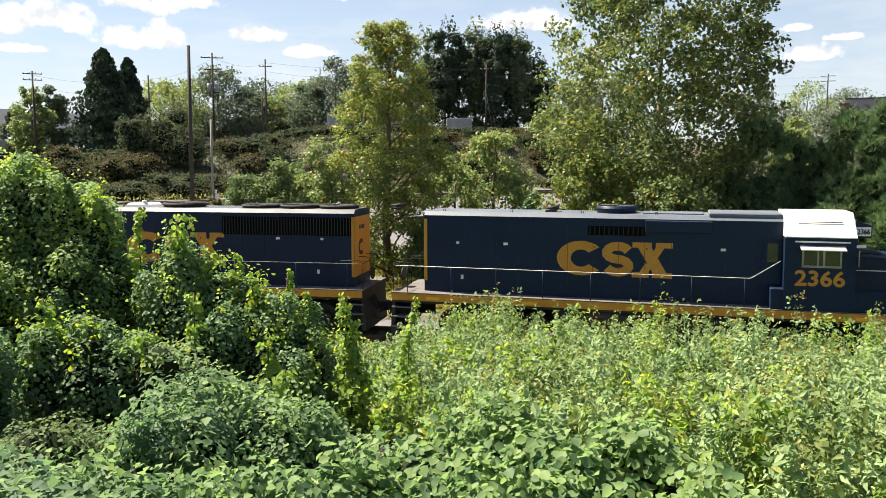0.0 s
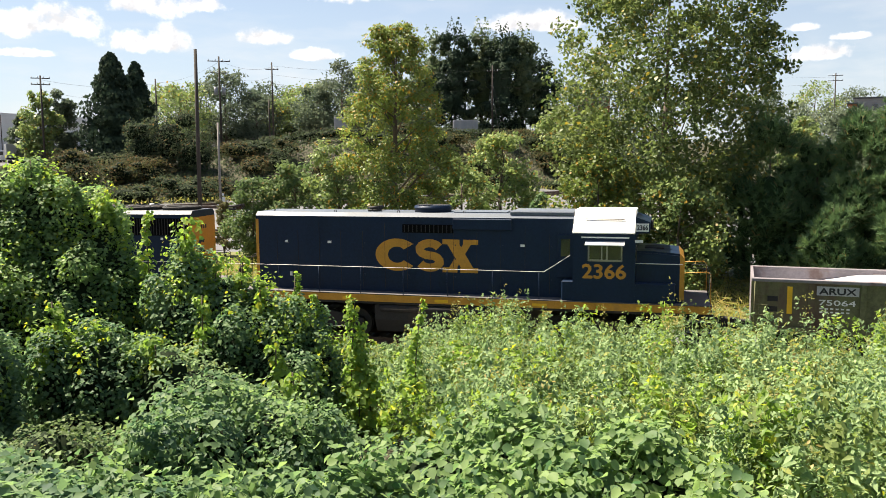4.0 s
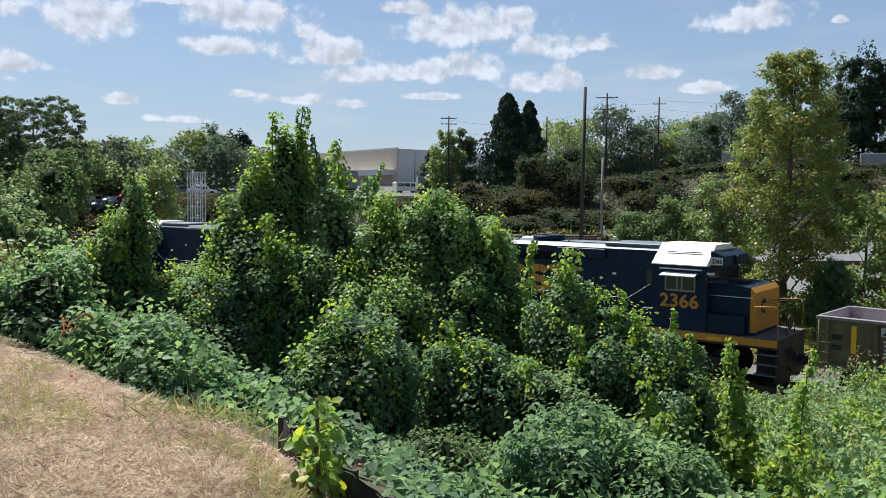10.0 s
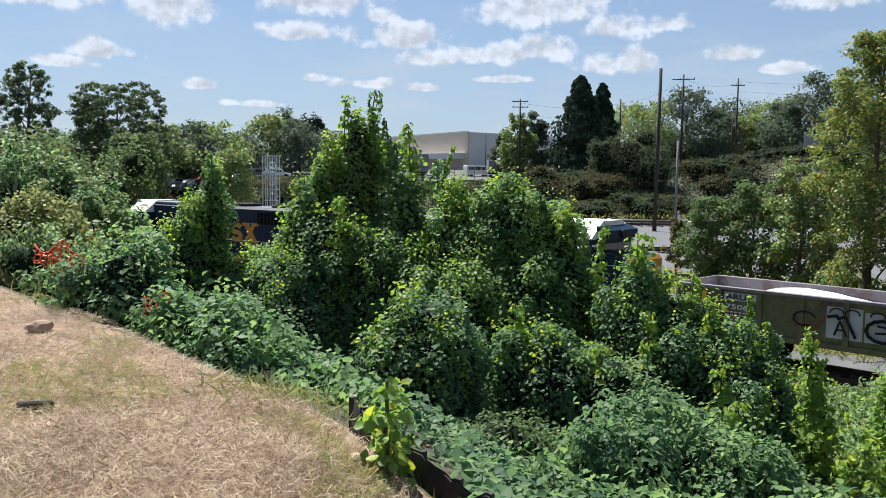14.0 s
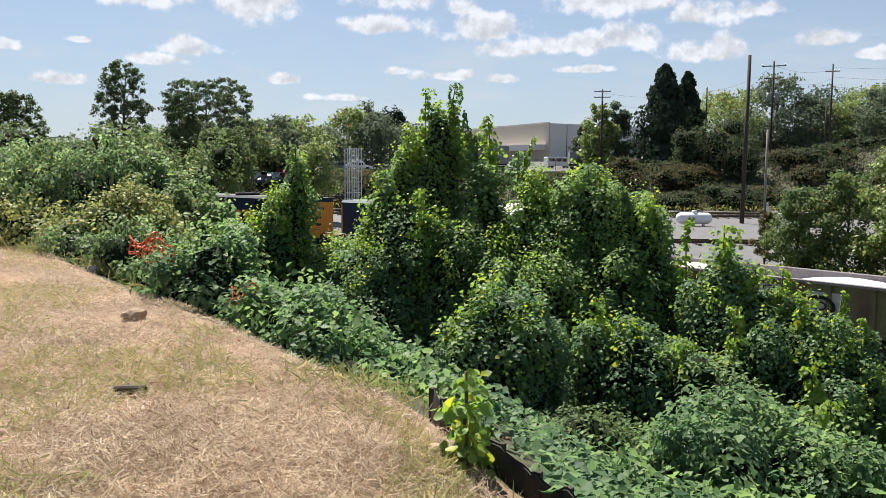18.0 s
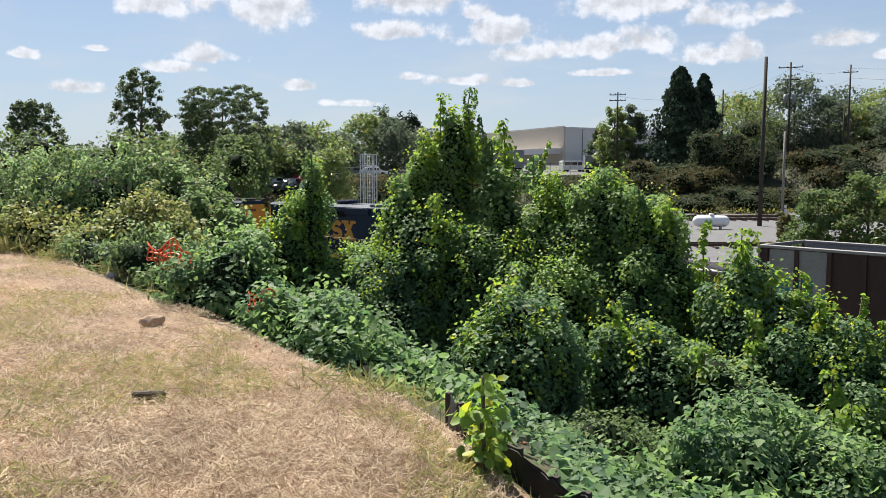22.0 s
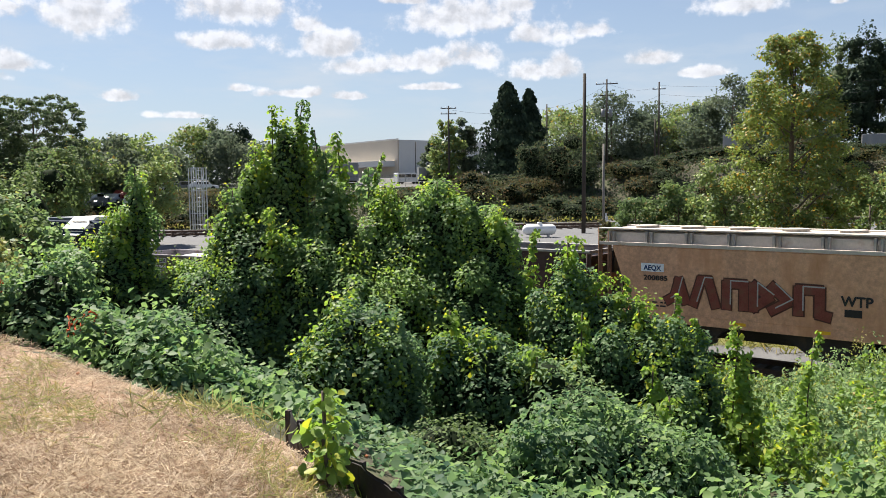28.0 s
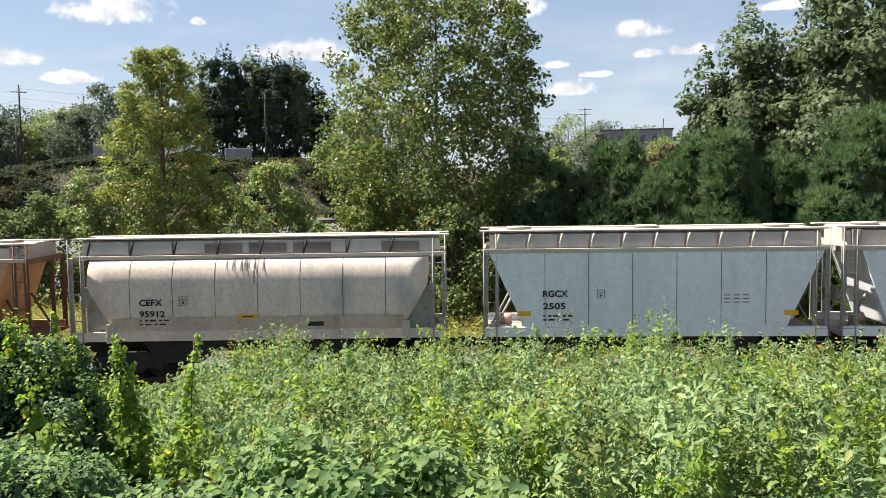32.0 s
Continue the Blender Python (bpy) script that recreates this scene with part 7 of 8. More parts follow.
for s in (-1, 1):
    bm = bmesh.new()
    prism(bm, [(s * (hh - 0.15), 3.35), (s * (hh - 2.6), 1.1), (s * (hh - 2.7), 1.1), (s * (hh - 0.25), 3.35)], -1.42, 1.42)
    part("slope_sheet", bm, M_BROWN, oh)
    part("end_rim", boxes((*sorted((s * hh, s * (hh - 0.1))), -1.5, 1.5, 3.46, 3.575)), M_GREYPANEL, oh)
    for y in (-1.4, -0.5, 0.5, 1.4):
        part("end_post", boxes((*sorted((s * (hh - 0.02), s * (hh - 0.1))), y - 0.04, y + 0.04, 1.0, 3.47)), M_BLACKIRON, oh)
part("grey_bay", boxes((-hh + 0.42, -hh + 2.5, -1.474, -1.462, 1.25, 3.45)), M_GREYPANEL, oh, "patched grey side bay")
for x, z, t in ((-hh + 0.6, 2.25, "PM"), (-hh + 1.4, 2.25, "RX"), (-hh + 0.6, 1.95, "52"), (-hh + 1.4, 1.95, "31")):
    part("mark_patch", boxes((x, x + 0.55, -1.482, -1.472, z, z + 0.25)), M_TEAL, oh, "teal number patch")
    lettering(t, x + 0.1, -1.486, z + 0.05, 0.15, M_CHALK, oh, width=0.34, name="reporting_mark")
part("mark_patch", boxes((-hh + 2.1, -hh + 2.45, -1.482, -1.472, 1.7, 2.05)), M_TEAL, oh, "teal number patch")
part("placard", boxes((1.9, 2.4, -1.475, -1.461, 1.4, 1.6)), M_CHALK, oh, "small white data placard")
for s in (-1, 1):
    bm = bmesh.new()
    prism(bm, [(s * 0.3, 1.1), (s * 3.4, 1.1), (s * 2.4, 0.45), (s * 1.3, 0.45)], -1.1, 1.1)
    part("outlet_bay", bm, M_BROWN, oh)

rust = covered_hopper("rusty tan covered hopper wagon with faded red graffiti", 35.13, 46.03, M_RUSTY, M_TANROOF, 3.85, 4.42, False, 0, ("AEQX", 36.95, 3.03, 0.17, 0.62), ("200885", -0.33, 0.0, 0.85), M_LETTER, 6, tan_band=True, frame_m=M_ENDRUST)
CARS.append((rust, 40.58))
gy = -1.514
for k, pts in enumerate(([(-2.35, 2.05), (-2.1, 2.2), (-1.95, 2.75), (-1.7, 2.05)], [(-1.45, 2.0), (-1.2, 2.8), (-0.95, 2.8), (-0.7, 2.0)], [(-0.35, 2.0), (-0.35, 2.75), (0.2, 2.75), (0.2, 2.0)],
                         [(0.5, 2.0), (0.5, 2.75), (1.0, 2.4), (0.5, 2.05)], [(1.05, 2.75), (1.55, 2.3), (1.05, 2.0)], [(1.85, 2.0), (1.85, 2.72), (2.45, 2.72), (2.45, 2.0), (2.7, 1.95)])):
    pts = [(x - 0.42, z) for x, z in pts]
    spray(pts, gy - 0.0005, 0.185, M_DARKGRAFF, rust, label="dark spray-painted rim of the graffiti")
    spray(pts, gy - 0.0050, 0.14, M_REDGRAFF, rust, label="dull red spray-painted stroke")
    spray([(x + 0.13, z + 0.1) for x, z in pts[:3]], gy - 0.0095, 0.022, M_CHALK, rust, label="chalky highlight of the graffiti")
lettering("WTP", 2.62, gy - 0.003, 2.32, 0.30, M_LETTER, rust, width=0.85, bold=0.012, name="graffiti_tag")
bm = boxes((2.72, 3.19, gy - 0.004, gy, 2.0, 2.22))
part("data_plate", bm, M_BLACKIRON, rust, "small black data plate")
for x in (-0.55, 1.95, 4.15):
    part("yellow_reflector", boxes((x, x + 0.4, -1.506, -1.50, 1.42, 1.52)), M_YELLOW, rust, "yellow reflector strip")

silver = covered_hopper("sooty silver covered hopper wagon with rounded sides", 47.2, 59.07, M_SILVER, M_TANROOF, 3.86, 4.52, True, 7, ("CEFX", 49.45, 2.42, 0.2, 0.7), ("95912", -0.35, 0.0, 0.78), M_LETTER, 0)
CARS.append((silver, 53.135))
part("lower_band", boxes((-4.55, 4.55, -1.5145, -1.498, 1.625, 2.02)), M_SILVERLOW, silver, "brown streaked lower band")
for k, x in enumerate((-1.75, -0.35, 1.05, 3.85)):
    part("soot_patch", boxes((x, x + 1.2, -0.968, -0.9555, 4.0, 4.3)), M_SOOT, silver, "sooty patch on the roof screen")
for s_ in (-1, 1):
    bm = bmesh.new()
    prism(bm, [(s_ * 4.5, 1.64), (s_ * 5.35, 3.0), (s_ * 5.42, 3.0), (s_ * 5.42, 1.64)], -1.30, -1.24)
    part("end_gusset", bm, M_ENDGREY, silver, "dark triangular end plate")
stencil_box(-2.45, 2.42, 0.26, silver, M_LETTER)
part("notice_plate", boxes((-0.65, 0.0, -1.517, -1.50, 1.98, 2.10)), M_YELLOW, silver, "yellow notice strip with dark writing")
part("notice_writing", boxes((-0.5, -0.15, -1.521, -1.516, 2.02, 2.06)), M_LETTER, silver)
part("data_plate", boxes((1.55, 2.05, -1.515, -1.50, 1.72, 1.86)), M_LETTER, silver, "twin framed data plates")
for s in (-1, 1):
    part("jack_pad", boxes((s * 4.62 - 0.12, s * 4.62 + 0.12, -1.56, -1.49, 1.25, 1.85), bevel=0.01), M_TANROOF, silver, "tan jacking pad")
rng_s = np.random.default_rng(8)
for k in range(11):
    x = -1.0 + 1.5 * rng_s.random()
    w, l = rng_s.uniform(0.008, 0.03), rng_s.uniform(0.0, 0.5) ** 1.5
    bm = bmesh.new()
    steps = [(-1.05, 3.885), (-1.285, 3.707), (-1.447, 3.45), (-1.505, 3.1), (-1.505, 2.7)]
    run = 0.0
    for (ya, za), (yb, zb) in zip(steps, steps[1:]):
        seg = math.hypot(yb - ya, zb - za)
        if run > l + 0.3:
            break
        run += seg
        v = [bm.verts.new(p) for p in ((x - w, ya - 0.012, za + 0.006), (x + w, ya - 0.012, za + 0.006), (x + w * 0.7, yb - 0.012, zb + 0.006), (x - w * 0.7, yb - 0.012, zb + 0.006))]
        bm.faces.new(v)
    part("spill_streak", bm, M_SOOT, silver, "black streak of spilled load")

pale = covered_hopper("light grey covered hopper wagon with curved slope ends", 60.2, 70.8, M_PALEGREY, M_TANROOF, 3.95, 4.62, False, 6, ("RGCX", 62.1, 2.55, 0.2, 0.75), ("2505", -0.38, 0.0, 0.68), M_LETTER, 3, mesh_side=True)
CARS.append((pale, 65.5))
stencil_box(-1.75, 2.5, 0.24, pale, M_LETTER, -1.506)
for x in (-4.2, 3.9):
    part("yellow_reflector", boxes((x, x + 0.42, -1.508, -1.50, 1.95, 2.10)), M_YELLOW, pale, "yellow reflector strip")
for k in range(3):
    for i in range(3):
        part("data_bar", boxes((2.1 + 0.28 * i, 2.28 + 0.28 * i, -1.507, -1.5, 2.56 - 0.11 * k, 2.59 - 0.11 * k)), M_SEAM, pale)
last = covered_hopper("white covered hopper wagon with open end frame", 71.1, 82.0, M_PALEGREY, M_TANROOF, 3.95, 4.65, False, 6, ("RGCX", 74.0, 2.55, 0.2, 0.75), ("2507", -0.38, 0.0, 0.68), M_LETTER, 3)
CARS.append((last, 76.55))


# ---- track ----
def rail_line(name, point, turn, u0, u1, z, label, step=1.0, tie_gap=0.55, group=""):
    t = thing(name, pose(0, 0, 0), label, "railway track", group, kind="structure")
    us = np.arange(u0, u1 + step, step)
    for side in (-0.7475, 0.7475):
        prof = [(-0.07, 0), (-0.07, 0.012), (-0.01, 0.03), (-0.01, 0.12), (-0.037, 0.13), (-0.037, 0.17), (0.037, 0.17), (0.037, 0.13), (0.01, 0.12), (0.01, 0.03), (0.07, 0.012), (0.07, 0)]
        verts, faces = [], []
        for u in us:
            x, y = point(u)
            a = radians(turn(u))
            nx, ny = -math.sin(a), math.cos(a)
            for o, h in prof:
                verts.append((x + nx * (side + o), y + ny * (side + o), z - 0.17 + h))
        n = len(prof)
        for i in range(len(us) - 1):
            for j in range(n):
                faces.append((i * n + j, i * n + (j + 1) % n, (i + 1) * n + (j + 1) % n, (i + 1) * n + j))
        mesh_of("rail", verts, faces, M_RAILRUST, t, "rusty steel rail")
    bm = boxes((-0.12, 0.12, -1.3, 1.3, -0.35, -0.165), bevel=0.012)
    me = bpy.data.meshes.new("sleeper")
    bm.to_mesh(me)
    bm.free()
    me.materials.append(M_TIE)
    k = 0
    for u in np.arange(u0, u1, tie_gap):
        x, y = point(u)
        ob = new("sleeper", me)
        ob.parent = t
        ob.matrix_basis = pose(x, y, z, 0, 0, turn(u) + random.uniform(-1, 1))
    return t


M_TIE = surface("weathered_sleeper_wood", (0.09, 0.075, 0.062), 0.9, vary=0.3, grain=8, bump=0.6, streak=3)
rail_line("railway_track", track, track_turn, -78, 44, 0.0, "rusty railway track on grey ballast under the train")


def far_line(off):
    return lambda u: (FAR_A[0] + FAR_D[0] * u + FAR_N[0] * off, FAR_A[1] + FAR_D[1] * u + FAR_N[1] * off)


def far_turn(u):
    return math.degrees(math.atan2(FAR_D[1], FAR_D[0]))


for off, name in ((-1.5, "a"), (4.2, "b"), (-33.0, "c")):
    rail_line("railway_track", far_line(off), far_turn, -40, 130, 1.28, "rusty yard track on dark ballast", 20.0, 1.1, "yard tracks")


def motions():
    """The train rolls off to the left, gathering speed."""
    for c, u0 in CARS:
        rows = []
        for k in range(33):
            u = u0 - ride(k)
            x, y = track(u)
            rows.append((k, pose(x, y, 0, 0, 0, track_turn(u))))
        walk(c, rows)
    rows = []
    for k in range(33):
        u = 70.0 - 14.0 * max(0.0, k - 26.55)
        d = math.hypot(153.0, u)
        az = math.degrees(math.atan2(u, 153.0))
        x, y, z = at_ground(az, d, 0.3)
        rows.append((k, pose(x, y, z, 0, 0, 180)))
    walk(delivery, rows)
    for w, a, r in SPIN:
        rows = []
        for k in range(108):
            t = min(k * 0.3, 32.0)
            rows.append((t, pose(a, 0, r) @ Matrix.Rotation(-ride(t) / r, 4, "Y")))
        walk(w, rows)


# ---- yard and far side ----
M_POLE = surface("weathered_pole_wood", (0.045, 0.036, 0.030), 0.9, vary=0.25, grain=15, bump=0.5, streak=0.1)
M_TANK = surface("white_tank_paint", (0.80, 0.80, 0.78), 0.45, vary=0.06, stain=(0.66, 0.62, 0.56), stain_at=0.66, bump=0.05)
M_WALL = surface("pale_render_wall", (0.60, 0.59, 0.57), 0.85, vary=0.08, grain=6, stain=(0.54, 0.52, 0.49), stain_at=0.6, stain_scale=0.15, bump=0.1)
M_TANWALL = surface("tan_panel_wall", (0.52, 0.46, 0.38), 0.85, vary=0.08, grain=5, stain_scale=0.1, bump=0.1)
M_BRICK = surface("orange_red_brick", (0.36, 0.13, 0.065), 0.85, vary=0.2, grain=30, bump=0.3)
M_ROOFDARK = surface("dark_flat_roof", (0.10, 0.10, 0.10), 0.85, vary=0.15, bump=0.2)
M_CARS = [surface("car_paint_" + n, c, 0.3, 0.1, vary=0.05, bump=0.0, spec=0.6) for n, c in (("white", (0.75, 0.75, 0.75)), ("silver", (0.42, 0.43, 0.45)), ("red", (0.25, 0.03, 0.03)), ("blue", (0.03, 0.06, 0.16)), ("grey", (0.15, 0.15, 0.16)))]
M_TYRE = surface("tyre_rubber", (0.02, 0.02, 0.02), 0.85, bump=0.2)
M_TRAILER = surface("grey_trailer_panel", (0.24, 0.25, 0.26), 0.5, 0.2, vary=0.12, stain=(0.32, 0.31, 0.30), bump=0.1, streak=0.3)
M_SILT = surface("black_silt_fabric", (0.028, 0.027, 0.026), 0.75, vary=0.3, grain=60, stain=(0.10, 0.07, 0.05), stain_at=0.58, stain_scale=2.5, bump=0.5, bump_scale=150)
M_ORANGE = surface("orange_plastic_mesh", (0.62, 0.10, 0.025), 0.55, vary=0.15, bump=0.1)
M_STONE = surface("pale_clay_stone", (0.36, 0.26, 0.18), 0.9, vary=0.3, grain=25, bump=0.7)
M_CLAY = surface("red_clay", (0.34, 0.12, 0.055), 0.95, vary=0.3, grain=18, bump=0.8, bump_scale=20)
M_WIRE = surface("cable_sheath", (0.03, 0.03, 0.032), 0.7, bump=0.0)


M_GREYPOST = surface("weathered_grey_post", (0.20, 0.185, 0.165), 0.85, vary=0.2, grain=15, bump=0.3, streak=0.1)


def at_ground(az, d, dz=0.0):
    x, y = polar(az, d)
    return x, y, float(ground_z(x, y)) + dz


def side_on(az):
    """Heading whose x axis lies across the line of sight."""
    return -az


def utility_pole(az, d, top, label, arms=(), transformer=0, r=0.17, base=None, lean=0.0):
    x, y, z = at_ground(az, d)
    H = top - z
    t = thing("utility_pole", pose(x, y, z, 0, 0, side_on(az)), label, "utility pole", "utility poles")
    part("post", rod(bmesh.new(), (0, 0, -0.5), (lean, 0, H), r, 10, r * 0.7), M_POLE, t, "dark wooden post")
    for h, w in arms:
        arm = part("crossarm", boxes((-w / 2, w / 2, -0.06, 0.06, H - h - 0.06, H - h + 0.06)), M_POLE, t)
        for k in range(4):
            part("insulator", rod(bmesh.new(), (-w / 2 + 0.1 + k * (w - 0.2) / 3, 0, H - h + 0.06), (-w / 2 + 0.1 + k * (w - 0.2) / 3, 0, H - h + 0.28), 0.06, 8), M_GALV, arm)
    for k in range(transformer):
        s = 0.55 if k % 2 else -0.55
        part("transformer", rod(bmesh.new(), (s, 0, H * 0.62), (s, 0, H * 0.62 + 1.15), 0.28, 14), M_TRAILER, t, "grey can transformer")
    return Vector((x, y, z + H))


def cable(a, b, sag, r=0.014):
    pts = []
    for k in range(13):
        f = k / 12
        p = Vector(a).lerp(Vector(b), f)
        p.z -= sag * 4 * f * (1 - f)
        pts.append(p)
    o = Vector(a)
    t = thing("overhead_cable", Matrix.Translation(o), "thin black overhead cable between poles", "cable", "overhead cables")
    part("strand", rods([p - o for p in pts], r, 4), M_WIRE, t)


utility_pole(-16.84, 83, 16.6, "tall bare dark wooden pole beside the yard track", r=0.22, lean=0.12)
pb = utility_pole(-15.3, 128, 21.4, "utility pole with crossarm and transformers", ((0.7, 3.2), (2.4, 2.4)), 2)
pc = utility_pole(-11.9, 150, 23.2, "dark wooden utility pole in the trees", ((1.2, 2.2),))
pd = utility_pole(2.95, 150, 22.7, "wooden utility pole with guy cables by the road", ((1.0, 2.0),))
pe = utility_pole(-26.0, 138, 18.9, "utility pole with crossarms beside the lot", ((0.4, 2.6), (1.3, 2.6)))
pf = utility_pole(24.6, 205, 24.5, "utility pole with crossarms beyond the trees", ((0.5, 3.0), (1.6, 3.0)))
pg = utility_pole(-19.3, 150, 20.0, "utility pole behind the cedars")
utility_pole(-12.15, 152, 17.0, "short wooden pole in the trees")
utility_pole(-28.3, 175, 15.0, "thin lamp pole in the lot", r=0.1)
utility_pole(29.4, 200, 21.0, "leaning wooden pole beyond the trees", r=0.15, lean=1.2)
for a, b in ((pe, pg), (pg, pb), (pb, pc), (pc, pd), (pd, pf)):
    for k in range(3):
        cable(a - Vector((0, 0, 0.6 + 1.5 * k)), b - Vector((0, 0, 0.8 + 1.5 * k)), 0.8 + 0.35 * k)
cable(pd - Vector((0, 0, 3.2)), Vector(at_ground(4.3, 146, 0.4)), 0.1, 0.03)
cable(pd - Vector((0, 0, 5.0)), Vector(at_ground(3.6, 146, 0.4)), 0.1, 0.03)


def propane_tank():
    x, y, z = at_ground(-19.83, 77)
    t = thing("propane_tank", pose(x, y, z, 0, 0, side_on(-19.83) + 6), "white horizontal propane tank on the gravel", "tank")
    bm = bmesh.new()
    n, L, r = 20, 1.15, 0.5
    rings = [(-L - 0.42, 0.08), (-L - 0.36, 0.26), (-L - 0.22, 0.41), (-L, r), (L, r), (L + 0.22, 0.41), (L + 0.36, 0.26), (L + 0.42, 0.08)]
    loops = [[bm.verts.new((px, rr * math.cos(2 * math.pi * k / n), 0.72 + rr * math.sin(2 * math.pi * k / n))) for k in range(n)] for px, rr in rings]
    for a, b in zip(loops, loops[1:]):
        for k in range(n):
            bm.faces.new((a[k], a[(k + 1) % n], b[(k + 1) % n], b[k])).smooth = True
    bm.faces.new(loops[0])
    bm.faces.new(loops[-1][::-1])
    bmesh.ops.recalc_face_normals(bm, faces=bm.faces)
    part("vessel", bm, M_TANK, t)
    part("valve_dome", rod(bmesh.new(), (0, 0, 1.18), (0, 0, 1.42), 0.2, 14), M_TANK, t)
    for s in (-0.8, 0.8):
        part("saddle", boxes((s - 0.1, s + 0.1, -0.35, 0.35, 0, 0.35)), M_CONCRETE, t)


propane_tank()


def signal_mast():
    x, y, z = at_ground(-15.5, 84)
    t = thing("signal_mast", pose(x, y, z, 0, 0, side_on(-15.5)), "thin grey mast with equipment boxes by the track", "mast")
    part("pole", rod(bmesh.new(), (0, 0, 0), (0, 0, 8.8), 0.13, 10, 0.10), M_GREYPOST, t)
    for px, z0, w, h in ((0.3, 0.9, 0.3, 0.7), (-0.25, 0.7, 0.22, 0.5), (0.25, 1.7, 0.2, 0.25)):
        part("equipment_box", boxes((px - w / 2, px + w / 2, -0.2, 0.2, z0, z0 + h), bevel=0.01), M_GALV, t)
    x, y, z = at_ground(-14.5, 83)
    t = thing("equipment_cabinet", pose(x, y, z, 0, 0, side_on(-14.5)), "small white equipment cabinet by the track", "cabinet")
    part("case", boxes((-0.55, 0.55, -0.35, 0.35, 0, 0.95), bevel=0.03), M_TANK, t)
    part("lid", boxes((-0.6, 0.6, -0.4, 0.4, 0.95, 1.02), bevel=0.01), M_TANK, t)


signal_mast()


def lattice_tower():
    x, y, z = at_ground(-42.9, 99)
    t = thing("steel_tower", pose(x, y, z, 0, 0, side_on(-42.9) + 18), "galvanised steel ladder tower beside the far track", "tower")
    H = 8.2 - z
    for px in (-0.85, -0.3, 0.3, 0.85):
        for py in (-0.5, 0.5):
            part("upright", boxes((px - 0.05, px + 0.05, py - 0.05, py + 0.05, 0, H)), M_GALV, t)
    for k in range(6):
        h = H * (0.1 + 0.18 * k)
        for py in (-0.5, 0.5):
            part("crossbar", boxes((-0.9, 0.9, py - 0.035, py + 0.035, h, h + 0.07)), M_GALV, t)
        for px in (-0.85, 0.85):
            part("crossbar", boxes((px - 0.035, px + 0.035, -0.5, 0.5, h, h + 0.07)), M_GALV, t)
    for k in range(14):
        part("rung", rods([(-0.3, -0.5, H * (k + 0.5) / 14), (0.3, -0.5, H * (k + 0.5) / 14)], 0.03, 5), M_GALV, t)


lattice_tower()


def car(az, d, turn, paint, label, van=False, size=1.0, group="parked cars"):
    x, y, z = at_ground(az, d)
    t = thing("van" if van else "car", pose(x, y, z, 0, 0, side_on(az) + turn), label, "van" if van else "car", group)
    L, H = (2.6, 2.05) if van else (2.25, 1.42)
    bm = bmesh.new()
    if van:
        prism(bm, [(-L, 0.35), (L, 0.35), (L, 1.0), (L - 0.35, 1.15), (L - 1.0, H), (-L + 0.05, H), (-L, 1.9)], -0.95, 0.95)
    else:
        prism(bm, [(-L, 0.32), (L, 0.32), (L, 0.75), (L - 1.0, 0.92), (L - 1.75, H), (-L + 1.0, H), (-L + 0.25, 0.95), (-L, 0.85)], -0.88, 0.88)
    bmesh.ops.bevel(bm, geom=bm.edges[:], offset=0.05, segments=1, affect="EDGES")
    part("body", bm, paint, t)
    zl, zh = (1.2, 1.8) if van else (0.95, 1.32)
    for y0 in (-1, 1):
        w = (0.952 if van else 0.882) * y0
        for a, b in (((-2.3, -1.1), (-0.95, 0.25), (0.4, 1.3)) if van else ((-1.1, -0.1), (0.0, 0.75))):
            part("side_window", boxes((a, b, *sorted((w, w + 0.012 * y0)), zl, zh)), M_GLASS, t)
    for xw in (-L * 0.62, L * 0.62):
        for y0 in (-0.8, 0.8):
            part("wheel", rod(bmesh.new(), (xw, y0 - 0.12, 0.34), (xw, y0 + 0.12, 0.34), 0.34, 14), M_TYRE, t)
    part("bumper", boxes((L - 0.05, L + 0.08, -0.8, 0.8, 0.35, 0.55)), M_GLASS, t)
    return t


car(-28.85, 160, 25, M_CARS[0], "white passenger van parked in the lot", True)
car(-31.4, 172, 70, M_CARS[1], "silver van parked beside the building", True)
rng_c = np.random.default_rng(12)
for k in range(9):
    car(-50.4 + 0.62 * k, 116 + 1.0 * (k % 3), 62 + rng_c.uniform(-6, 6), M_CARS[(0, 1, 0, 4, 1, 2, 0, 3, 1)[k]], "car parked in a row beyond the tracks")
for k in range(5):
    car(-46.2 + 0.9 * k, 128, 10, M_CARS[(3, 0, 1, 4, 0)[k]], "car parked in the far lot")


